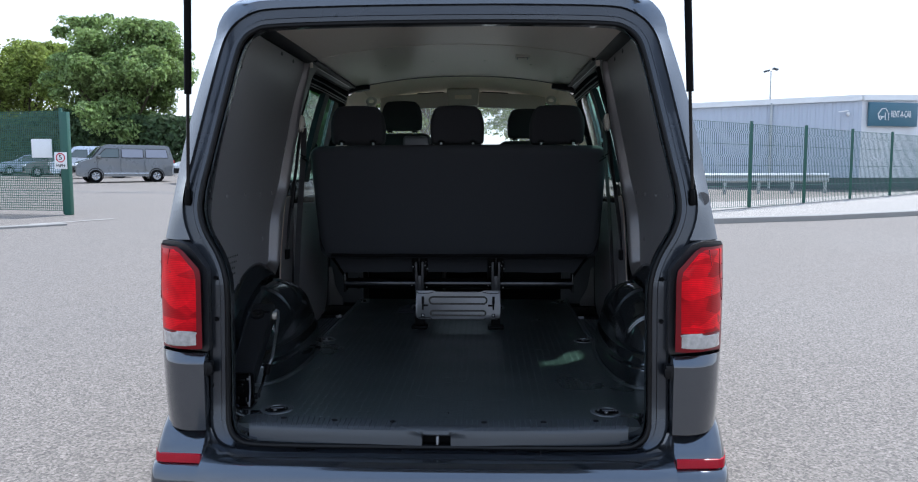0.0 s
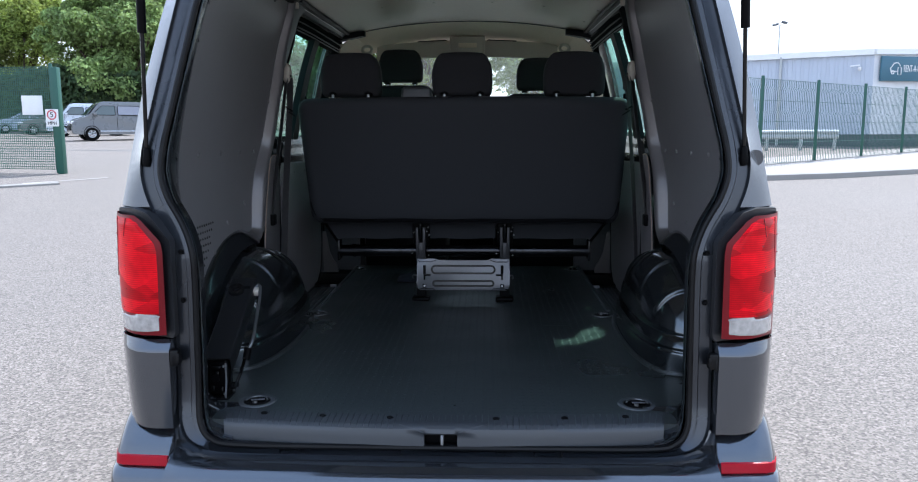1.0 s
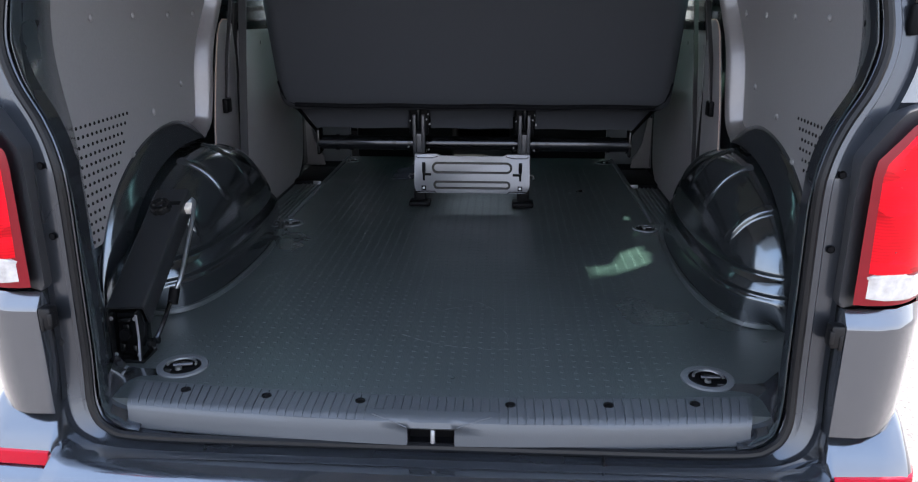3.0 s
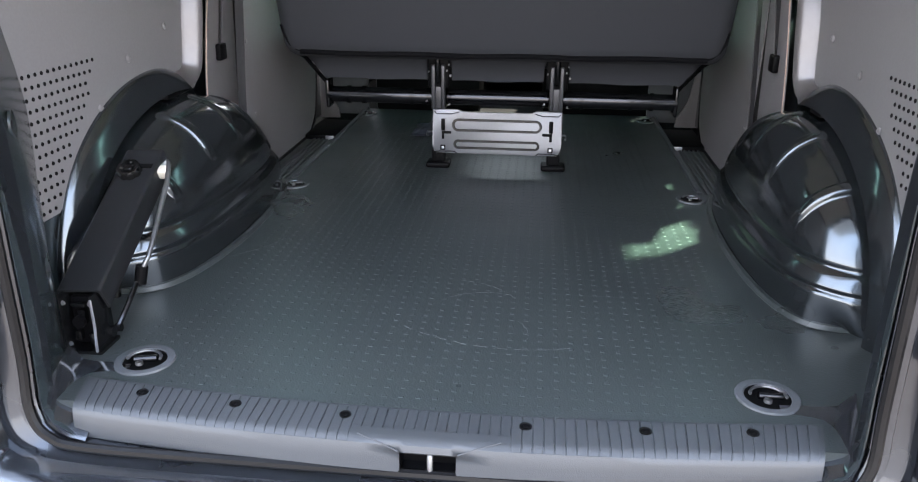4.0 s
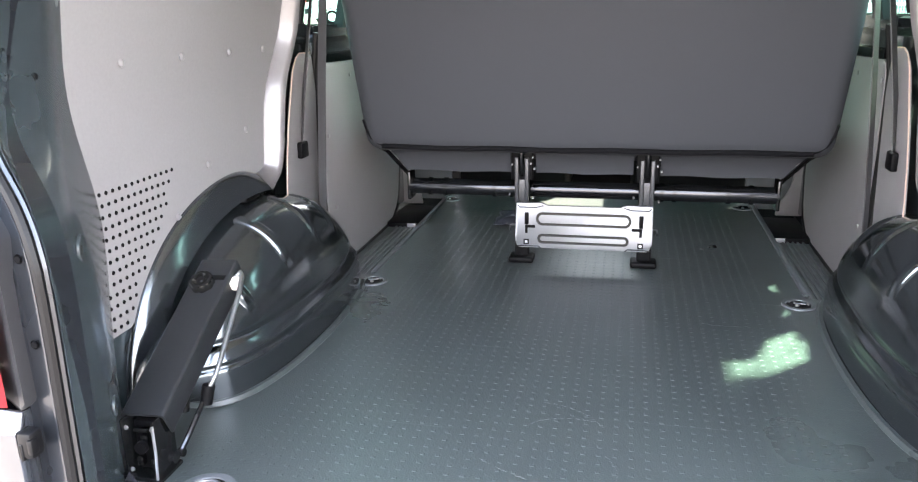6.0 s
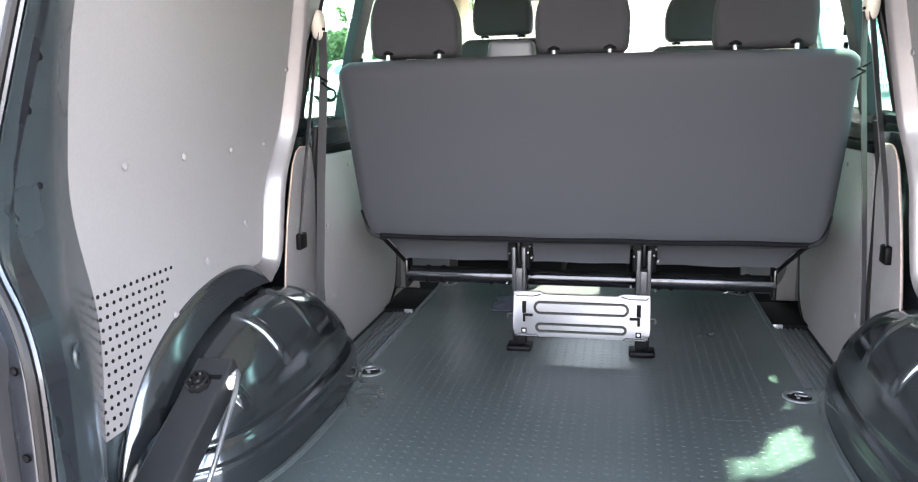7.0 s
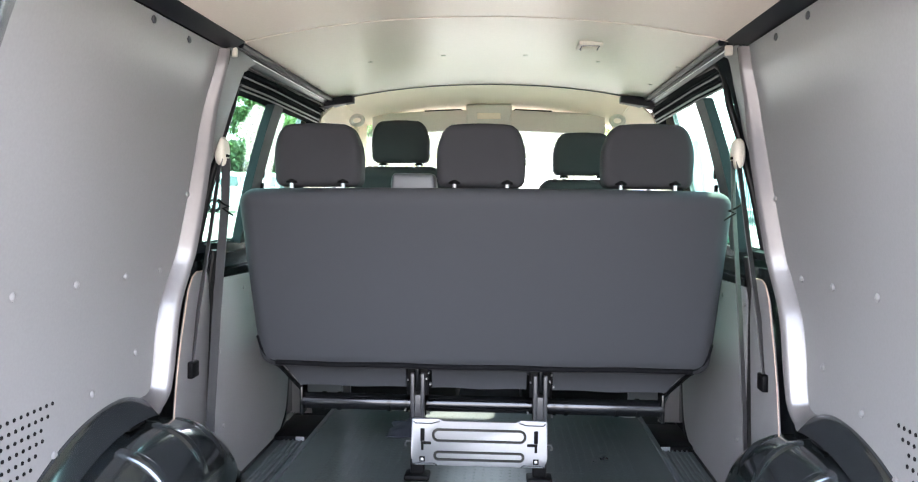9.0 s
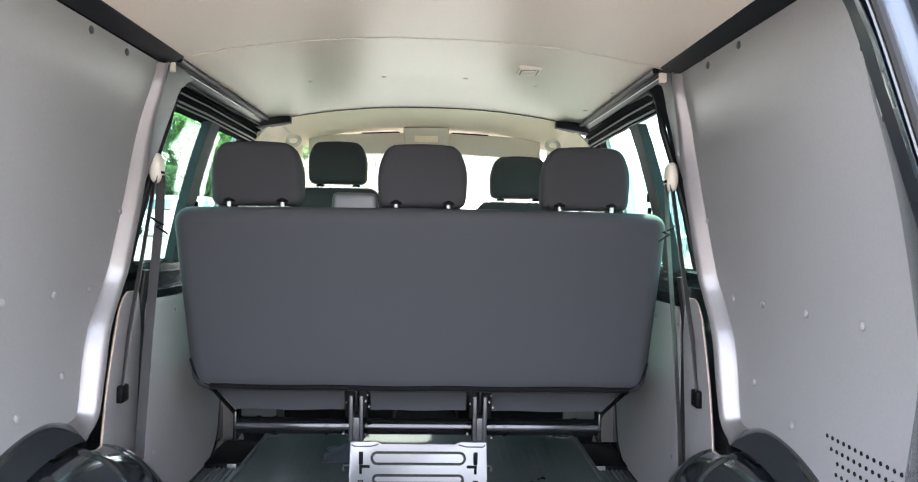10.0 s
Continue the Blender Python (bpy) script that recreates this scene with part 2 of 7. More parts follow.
def part(name, bm, mat, parent, label="", sharp=38):
    """Links a bmesh as one mesh object under a thing or part, smooth but for its sharp edges."""
    bmesh.ops.remove_doubles(bm, verts=bm.verts, dist=1e-5)
    bmesh.ops.recalc_face_normals(bm, faces=bm.faces)
    for f in bm.faces:
        f.smooth = True
    lim = radians(sharp)
    for e in bm.edges:
        if len(e.link_faces) == 2 and e.calc_face_angle(0) > lim:
            e.smooth = False
    me = bpy.data.meshes.new(name)
    bm.to_mesh(me)
    bm.free()
    me.materials.append(mat)
    ob = new(name, me)
    ob.parent = parent
    if label:
        ob["label"] = label
    return ob


def thing(name, label, category, group="", kind="", at=(0, 0, 0)):
    ob = new(name)
    ob.empty_display_size = 0.1
    ob.location = at
    return tagged(ob, label, category, group, kind)


def solo(name, bm, mat, label, category, group="", kind="", sharp=38):
    """A thing that is one mesh."""
    return tagged(part(name, bm, mat, None, sharp=sharp), label, category, group, kind)


def lerp(table, v):
    """Piecewise linear lookup in ((key, value), ...)."""
    if v <= table[0][0]:
        return table[0][1]
    for (a, p), (b, q) in zip(table, table[1:]):
        if v <= b:
            return p + (q - p) * (v - a) / (b - a)
    return table[-1][1]


def soft(table, v, w=0.05):
    return sum(lerp(table, v + k * w) for k in (-1, -0.5, 0, 0.5, 1)) / 5


def grid(bm, rows, closed_u=False, closed_v=False):
    vs = [[bm.verts.new(p) for p in r] for r in rows]
    nr, nc = len(vs), len(vs[0])
    for i in range(nr if closed_v else nr - 1):
        for j in range(nc if closed_u else nc - 1):
            q = [vs[i][j], vs[i][(j + 1) % nc], vs[(i + 1) % nr][(j + 1) % nc], vs[(i + 1) % nr][j]]
            try:
                bm.faces.new(q)
            except ValueError:
                pass
    return vs


def sheet(bm, rows, thick):
    """A curved sheet with thickness from rows of points; thick is a vector or a length along the normal."""
    nr, nc = len(rows), len(rows[0])
    pts = [[Vector(p) for p in r] for r in rows]
    offs = []
    for i in range(nr):
        o = []
        for j in range(nc):
            if isinstance(thick, (int, float)):
                a = pts[min(i + 1, nr - 1)][j] - pts[max(i - 1, 0)][j]
                b = pts[i][min(j + 1, nc - 1)] - pts[i][max(j - 1, 0)]
                o.append(pts[i][j] + a.cross(b).normalized() * thick)
            else:
                o.append(pts[i][j] + Vector(thick))
        offs.append(o)
    a, b = grid(bm, pts), grid(bm, offs)
    ring = [(i, 0) for i in range(nr)] + [(nr - 1, j) for j in range(1, nc)] + [(i, nc - 1) for i in range(nr - 2, -1, -1)] + [(0, j) for j in range(nc - 2, 0, -1)]
    for (i, j), (k, m) in zip(ring, ring[1:] + ring[:1]):
        bm.faces.new((a[i][j], a[k][m], b[k][m], b[i][j]))


def box(bm, c, size, bevel=0.0, rot=None, seg=2):
    m = Matrix.Translation(c) @ (rot.to_4x4() if rot else Matrix.Identity(4)) @ Matrix.Diagonal((*size, 1))
    r = bmesh.ops.create_cube(bm, size=1, matrix=m)
    if bevel:
        es = list({e for v in r["verts"] for e in v.link_edges})
        bmesh.ops.bevel(bm, geom=es, offset=bevel, segments=seg, affect="EDGES", profile=0.5)


def rbox(bm, h, r, seg=3, mid=(2, 2, 2), f=None):
    """A rounded box of half sizes h and edge radius r, with spare rows for bending by f."""
    def axis(a, m):
        core = a - r
        c = [-a + r * (1 - math.cos(math.pi / 2 * k / seg)) for k in range(seg)]
        return c + [-core + 2 * core * k / m for k in range(m + 1)] + [-q for q in reversed(c)]
    ax = [axis(h[k], mid[k]) for k in range(3)]

    def put(q):
        inner = Vector([max(-h[k] + r, min(h[k] - r, q[k])) for k in range(3)])
        d = Vector(q) - inner
        p = inner + d.normalized() * r if d.length > 1e-9 else Vector(q)
        return f(p) if f else p
    for k in range(3):
        u, v = (k + 1) % 3, (k + 2) % 3
        for s in (-1, 1):
            rows = []
            for a in ax[u]:
                row = []
                for b in ax[v]:
                    q = [0, 0, 0]
                    q[k], q[u], q[v] = s * h[k], a, b
                    row.append(put(q))
                rows.append(row)
            grid(bm, rows)


def tube(bm, pts, r, n=8, closed=False, caps=True, flat=None):
    """Sweeps a circle (or an ellipse with half axes r and flat) along points."""
    pts = [Vector(p) for p in pts]
    rows, up = [], None
    for i, p in enumerate(pts):
        a = pts[(i - 1) % len(pts)] if closed or i else p
        b = pts[(i + 1) % len(pts)] if closed or i < len(pts) - 1 else p
        t = (b - a).normalized()
        if up is None:
            up = Vector((0, 0, 1)) if abs(t.z) < 0.9 else Vector((0, 1, 0))
        side = t.cross(up).normalized()
        up = side.cross(t).normalized()
        rows.append([p + side * r * math.cos(2 * math.pi * k / n) + up * (flat or r) * math.sin(2 * math.pi * k / n) for k in range(n)])
    vs = grid(bm, rows, closed_u=True, closed_v=closed)
    if caps and not closed:
        bm.faces.new(vs[0])
        bm.faces.new(vs[-1])


def strap(bm, pts, wide, thick, across):
    """A flat band along points, wide in the direction across."""
    pts = [Vector(p) for p in pts]
    a = Vector(across).normalized() * wide / 2
    rows = []
    for i, p in enumerate(pts):
        t = (pts[min(i + 1, len(pts) - 1)] - pts[max(i - 1, 0)]).normalized()
        nrm = t.cross(a).normalized() * thick / 2
        rows.append([p - a - nrm, p + a - nrm, p + a + nrm, p - a + nrm])
    vs = grid(bm, rows, closed_u=True)
    bm.faces.new(vs[0])
    bm.faces.new(vs[-1])


def cyl(bm, p0, p1, r, n=16, r2=None):
    p0, p1 = Vector(p0), Vector(p1)
    t = (p1 - p0).normalized()
    s = t.cross(Vector((0, 0, 1)) if abs(t.z) < 0.9 else Vector((0, 1, 0))).normalized()
    u = s.cross(t)
    rows = [[p + (s * math.cos(2 * math.pi * k / n) + u * math.sin(2 * math.pi * k / n)) * q for k in range(n)] for p, q in ((p0, r), (p1, r2 if r2 is not None else r))]
    vs = grid(bm, rows, closed_u=True)
    bm.faces.new(vs[0])
    bm.faces.new(vs[1])


def lathe(bm, c, profile, axis=(0, 0, 1), n=24):
    """Revolves (radius, height) pairs about an axis through c."""
    a = Vector(axis).normalized()
    s = a.cross(Vector((0, 1, 0)) if abs(a.y) < 0.9 else Vector((1, 0, 0))).normalized()
    u = a.cross(s)
    grid(bm, [[Vector(c) + a * h + (s * math.cos(2 * math.pi * k / n) + u * math.sin(2 * math.pi * k / n)) * max(r, 1e-4) for k in range(n)] for r, h in profile], closed_u=True)


def prism(bm, outline, to3, depth, bevel=0.0):
    """Extrudes a 2D outline; to3 maps (u, v, w) to a place, w runs from 0 to depth."""
    a = [bm.verts.new(to3(u, v, 0)) for u, v in outline]
    b = [bm.verts.new(to3(u, v, depth)) for u, v in outline]
    fs = [bm.faces.new(a), bm.faces.new(b)]
    for i in range(len(a)):
        fs.append(bm.faces.new((a[i], a[(i + 1) % len(a)], b[(i + 1) % len(a)], b[i])))
    if bevel:
        es = list({e for f in fs[:2] for e in f.edges})
        bmesh.ops.bevel(bm, geom=es, offset=bevel, segments=2, affect="EDGES", profile=0.5)


def rounded(points, r, n=4):
    """Rounds the corners of a 2D outline."""
    out = []
    pts = [Vector(p) for p in points]
    for i, p in enumerate(pts):
        a, b = pts[i - 1] - p, pts[(i + 1) % len(pts)] - p
        k = min(r, a.length * 0.45, b.length * 0.45)
        p0, p1 = p + a.normalized() * k, p + b.normalized() * k
        for j in range(n + 1):
            t = j / n
            out.append(tuple(p0 * (1 - t) ** 2 + p * 2 * t * (1 - t) + p1 * t * t))
    return out


# ---- the van's lines: the rear opening stands at y = 0, the nose points to +y ----
FLOOR = 0.57
OUTER = ((0.2, 0.90), (0.45, 0.92), (0.8, 0.93), (1.1, 0.925), (1.2, 0.908), (1.3, 0.890), (1.5, 0.858), (1.7, 0.812), (1.85, 0.768), (1.92, 0.735), (1.965, 0.69), (1.99, 0.62))
INNER = ((0.57, 0.83), (1.1, 0.836), (1.25, 0.83), (1.5, 0.778), (1.7, 0.725), (1.87, 0.665))
LEAN = ((0.4, -0.03), (0.54, -0.025), (0.66, 0.0), (1.05, 0.005), (1.9, 0.175), (2.1, 0.26))
LINING_FRONT = ((0.955, 0.99), (0.965, 1.005), (0.98, 1.033), (1.024, 1.048), (1.087, 1.058), (1.149, 1.070), (1.211, 1.092), (1.273, 1.125), (1.337, 1.153), (1.42, 1.155), (1.502, 1.152), (1.583, 1.139), (1.662, 1.121), (1.739, 1.106), (1.816, 1.10), (1.895, 1.105))
LINING_REAR = ((0.57, 0.30), (0.81, 0.321), (0.9, 0.334), (0.97, 0.343), (1.04, 0.344), (1.1, 0.332), (1.157, 0.317), (1.267, 0.294), (1.37, 0.283), (1.557, 0.272), (1.87, 0.285))


def outer(z):
    return soft(OUTER, z, 0.03)


def inner(z):
    return soft(INNER, z, 0.06)


def wall_x(s, z):
    """Half width at the hardboard lining; the far wall stands a little further out on the filler side."""
    return inner(z) + (0.013 + 0.018 * min(1.0, max(0.0, (z - 1.68) / 0.2)) if s > 0 else 0.0)


def lean(z):
    return soft(LEAN, z, 0.03)


def arch_z(y, a, b, yc=0.85):
    d = (y - yc) / a
    return FLOOR + b * math.sqrt(max(0.0, 1 - abs(d) ** 2.2)) - 0.9 * max(0.0, min(y, 1.05) - yc) ** 2


van = thing("van", "dark grey metallic panel van with its tailgate raised", "van")

APERTURE = ((0.0, 0.520), (0.3, 0.520), (0.575, 0.523), (0.636, 0.539), (0.662, 0.575), (0.669, 0.64), (0.668, 0.80), (0.666, 1.0), (0.674, 1.07), (0.70, 1.135), (0.742, 1.205),
            (0.762, 1.27), (0.757, 1.34), (0.738, 1.43), (0.706, 1.58), (0.668, 1.75), (0.645, 1.82), (0.605, 1.855), (0.54, 1.868), (0.3, 1.875), (0.0, 1.877))


def aperture_loop(grow=0.0, dy=0.0, fine=4):
    """The rear opening as a closed ring of places, grown outwards in its own plane."""
    half = [Vector(p) for p in APERTURE]
    full = half + [Vector((-p.x, p.y)) for p in reversed(half[1:-1])]
    n = len(full)
    # smooth resampling
    ring = []
    for i in range(n):
        p0, p1, p2, p3 = (full[(i + k) % n] for k in (-1, 0, 1, 2))
        for k in range(fine):
            t = k / fine
            ring.append(0.5 * ((2 * p1) + (p2 - p0) * t + (2 * p0 - 5 * p1 + 4 * p2 - p3) * t * t + (3 * p1 - p0 - 3 * p2 + p3) * t ** 3))
    out = []
    m = len(ring)
    for i in range(m):
        d = (ring[(i + 2) % m] - ring[i - 2]).normalized()
        side = Vector((d.y, -d.x))
        flat = max(0.0, -side.y) if ring[i].y < 0.6 else 0.0
        q = ring[i] + Vector((side.x, side.y * (1 - 0.75 * flat))) * grow
        out.append(Vector((q.x, lean(ring[i].y) + dy - 0.5 * flat * max(0.0, grow - 0.012), q.y)))
    return out


def rear_frame():
    """Painted flange round the rear opening, out to the van's corners."""
    bm = bmesh.new()
    rings = [aperture_loop(0.004, 0.06), aperture_loop(0.004, 0.012), aperture_loop(0.012, 0.004), aperture_loop(0.03, 0.004), aperture_loop(0.034, 0.010), aperture_loop(0.062, 0.012), aperture_loop(0.066, 0.0)]
    edge, side, far = [], [], []
    for p in rings[-1]:
        z = p.z
        if z < 0.56 and abs(p.x) < 0.66:
            edge.append(Vector((p.x, p.y + 0.004, z - 0.008)))
            side.append(Vector((p.x, p.y + 0.03, 0.42)))
            far.append(Vector((p.x, p.y + 0.12, 0.36)))
        elif z > 1.84:
            a = min(1.0, max(0.0, (abs(p.x) - 0.58) / 0.125)) * math.pi / 2
            x = math.copysign(min(abs(p.x), 0.58) * 0.62 / 0.58 + 0.139 * math.sin(a), p.x)
            zz = 1.992 - 0.007 * (min(abs(p.x), 0.58) / 0.58) ** 4 - 0.142 * (1 - math.cos(a))
            k = 0.10 + 0.40 * (1 - a / (math.pi / 2)) ** 0.7
            edge.append(Vector((p.x + (x - p.x) * k, p.y + 0.008 * (1 - k), z + (zz - z) * k)))
            side.append(Vector((x, p.y + 0.055, zz)))
            far.append(Vector((x * 1.004, p.y + 0.2, zz + 0.006)))
        else:
            s = 1 if p.x > 0 else -1
            xo = outer(z)
            if z < 1.165:
                edge.append(Vector((s * (abs(p.x) + 0.012), p.y + 0.035, z)))
                side.append(Vector((s * (xo - 0.03), p.y + 0.09, z)))
            else:
                edge.append(Vector((s * max(abs(p.x) + 0.004, xo - 0.055), p.y + 0.008, z)))
                side.append(Vector((s * (xo - 0.008), p.y + 0.055, z)))
            far.append(Vector((s * xo, p.y + 0.20, z)))
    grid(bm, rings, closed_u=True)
    part("rear_frame", bm, PAINT_SHADED, van, "painted flange round the load opening, shade in its colour")
    bm = bmesh.new()
    grid(bm, [rings[-1], edge, side, far], closed_u=True)
    part("corner_band", bm, PAINT, van)


rear_frame()

# door seal: a rubber bead round the opening, with a joint in the bottom run
bm = bmesh.new()
tube(bm, aperture_loop(0.006, -0.006), 0.0085, 8, closed=True)
part("door_seal", bm, SEAL, van, "black rubber seal round the load opening")
bm = bmesh.new()
box(bm, (0.33, -0.043, 0.508), (0.003, 0.03, 0.010), 0.001)
part("seal_joint", bm, SEAL, van)


def liner_point(s, z, t):
    xa = soft([(q, x) for x, q in APERTURE[2:18]], z, 0.012) - 0.004
    ya, yb = lean(z) + 0.01, soft(LINING_REAR, z) + 0.012
    flare = 0.8 + 0.35 * min(1.0, max(0.0, (1.1 - z) / 0.3))
    return Vector((s * (xa + (wall_x(s, z) + 0.002 - xa) * t ** flare - 0.013 * math.sin(math.pi * t)), ya + (yb - ya) * t, z))


def pillar_liner(s):
    """Dark painted inner face of the rear pillar, from the opening to the hardboard lining."""
    bm = bmesh.new()
    rows = []
    for k in range(61):
        z = 0.530 + (1.88 - 0.530) * k / 60
        rows.append([liner_point(s, z, t) for t in (0, 0.04, 0.12, 0.25, 0.4, 0.55, 0.7, 0.85, 0.94, 1.0)])
    sheet(bm, rows, (s * 0.003, 0.001, 0))
    p = part("pillar_liner", bm, PILLAR_PAINT, van)
    for z, t, r in ((1.02, 0.45, 0.026), (0.72, 0.55, 0.02), (1.5, 0.3, 0.007), (1.42, 0.26, 0.007), (1.64, 0.42, 0.007), (1.3, 0.5, 0.006), (1.75, 0.5, 0.008)):
        c = liner_point(s, z, t)
        nrm = (liner_point(s, z, t + 0.02) - c).cross(Vector((0, 0, 1)))
        nrm = nrm.normalized() * (1 if nrm.x * s < 0 else -1)
        bm = bmesh.new()
        if r > 0.01:
            lathe(bm, c, ((r, 0.0), (r * 0.92, 0.0035), (r * 0.8, 0.003), (r * 0.45, 0.0012), (r * 0.3, 0.0014), (r * 0.28, -0.002)), nrm, 20)
            part("press_dimple", bm, PILLAR_PAINT, p)
            bm = bmesh.new()
            lathe(bm, c, ((r * 0.29, 0.0015), (0.0, 0.0015)), nrm, 12)
            part("press_hole", bm, BLACK, p)
        else:
            lathe(bm, c, ((r, 0.0005), (r * 0.9, 0.0025), (r * 0.6, 0.002), (0.0, 0.0012)), nrm, 12)
            part("press_hole", bm, BLACK, p)
    # bare metal low down between pillar and wheel arch
    bm = bmesh.new()
    rows = [[(s * 0.842, y, z) for y in (0.30, 0.36, 0.42, 0.48, 0.55)] for z in (0.56, 0.65, 0.75, 0.82)]
    sheet(bm, rows, (s * 0.004, 0, 0))
    low = part("lower_side", bm, PILLAR_PAINT, van)
    for y, z, r in ((0.385, 0.735, 0.018), (0.40, 0.66, 0.013)):
        bm = bmesh.new()
        lathe(bm, (s * 0.8405, y, z), ((r, 0.0), (r * 0.9, 0.002), (0, 0.001)), (-s, 0, 0), 16)
        part("oval_hole", bm, BLACK, low)


for s in (-1, 1):
    pillar_liner(s)


def skin(name, y0, y1, z0, z1, s, off=0.0, thick=0.02, mat=PAINT, nz=10, ny=3, profile=outer, label=""):
    """A piece of body side that follows the van's profile; y0 and y1 may be functions of z."""
    bm = bmesh.new()
    rows = []
    for k in range(nz + 1):
        z = z0 + (z1 - z0) * k / nz
        a, b = (q(z) if callable(q) else q for q in (y0, y1))
        rows.append([(s * (profile(z) + off), a + (b - a) * j / ny, z) for j in range(ny + 1)])
    sheet(bm, rows, (-s * thick, 0, 0))
    return part(name, bm, mat, van, label)


def body_shell():
    for s in (-1, 1):
        skin("quarter_panel", lambda z: lean(z) + 0.19, lambda z: 1.34 if z < 1.34 or z > 1.85 else 1.252, 0.25, 1.96, s, nz=34)
        skin("sliding_door", 1.345, 2.345, 0.25, 1.34, s, nz=18)
        skin("sliding_door_top", 1.345, 2.345, 1.85, 1.96, s, nz=5)
        skin("window_post", 2.22, 2.345, 1.34, 1.85, s, nz=6)
        skin("cab_door", 2.35, 3.62, 0.25, 1.30, s, nz=18)
        skin("cab_door_top", 2.35, 3.0, 1.80, 1.96, s, nz=5)
        skin("cab_post", 2.35, 2.68, 1.30, 1.80, s, nz=5)
        skin("cab_post", lambda z: 3.38 - (z - 1.3) * 0.85, lambda z: 3.5 - (z - 1.3) * 0.85, 1.30, 1.83, s, nz=5)
        w = skin("side_window", 1.24, 2.22, 1.34, 1.85, s, -0.008, 0.004, SIDE_GLASS, 6, label="green tinted side window")
        w.visible_shadow = True
        skin("cab_window", 2.68, lambda z: 3.38 - (z - 1.3) * 0.85, 1.30, 1.80, s, -0.008, 0.004, CAB_GLASS, 6, label="pale green cab window")
    # roof
    bm = bmesh.new()
    rows = []
    for k in range(25):
        a = -1 + 2 * k / 24
        x = 0.735 * a
        z = 2.0 - 0.065 * abs(a) ** 4
        rows.append([(x, y, z - max(0, y - 2.3) ** 2 * 0.16) for y in (0.37, 0.9, 1.5, 2.1, 2.5, 2.9)])
    sheet(bm, rows, (0, 0, -0.015))
    part("roof", bm, PAINT, van)
    # bonnet, nose and windscreen
    bm = bmesh.new()
    rows = []
    for y, z, w in ((3.35, 1.18, 0.84), (3.6, 1.14, 0.84), (3.9, 1.06, 0.83), (4.15, 0.95, 0.80), (4.25, 0.8, 0.79), (4.28, 0.5, 0.8), (4.2, 0.3, 0.8)):
        rows.append([(w * a / 4, y - 0.12 * (a / 4) ** 4, z - 0.04 * (a / 4) ** 4) for a in range(-4, 5)])
    sheet(bm, rows, (0, -0.02, -0.02))
    part("bonnet", bm, PAINT, van)
    for s in (-1, 1):
        bm = bmesh.new()
        sheet(bm, [[(s * (0.885 - 0.05 * q * q), y, 0.3 + (lerp(((3.45, 1.13), (3.7, 1.08), (3.95, 1.0), (4.12, 0.88)), y) - 0.3) * q) for y in (3.45, 3.6, 3.75, 3.9, 4.02, 4.12)] for q in (0, 0.25, 0.5, 0.75, 0.9, 1.0)], (-s * 0.02, 0, 0))
        part("front_wing", bm, PAINT, van)
    bm = bmesh.new()
    rows = []
    for k in range(7):
        t = k / 6
        z, y = 1.17 + 0.70 * t, 3.42 - 0.56 * t
        w = 0.80 - 0.12 * t
        rows.append([(w * a / 4, y - 0.1 * (a / 4) ** 2, z) for a in range(-4, 5)])
    sheet(bm, rows, (0, 0.005, 0.003))
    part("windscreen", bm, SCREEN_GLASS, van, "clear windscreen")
    bm = bmesh.new()
    box(bm, (0, 3.50, 0.74), (1.76, 0.03, 0.72), 0.004)
    part("bulkhead", bm, BLACK, van)
    # underside
    bm = bmesh.new()
    box(bm, (0, 2.15, 0.40), (1.78, 4.0, 0.03))
    part("underbody", bm, BLACK, van)
    # tyres
    for y in (0.85, 3.75):
        for s in (-1, 1):
            bm = bmesh.new()
            lathe(bm, (s * 0.80, y, 0.33), ((0.2, -0.10), (0.30, -0.105), (0.33, -0.08), (0.335, 0), (0.33, 0.08), (0.30, 0.105), (0.2, 0.10)), (1, 0, 0), 32)
            wheel = part("tyre", bm, BLACK, van)
            bm = bmesh.new()
            lathe(bm, (s * 0.80, y, 0.33), ((0.2, 0.1 * s), (0.19, 0.07 * s), (0.06, 0.09 * s), (0.0, 0.09 * s)), (1, 0, 0), 24)
            part("rim", bm, STEEL, wheel)


body_shell()


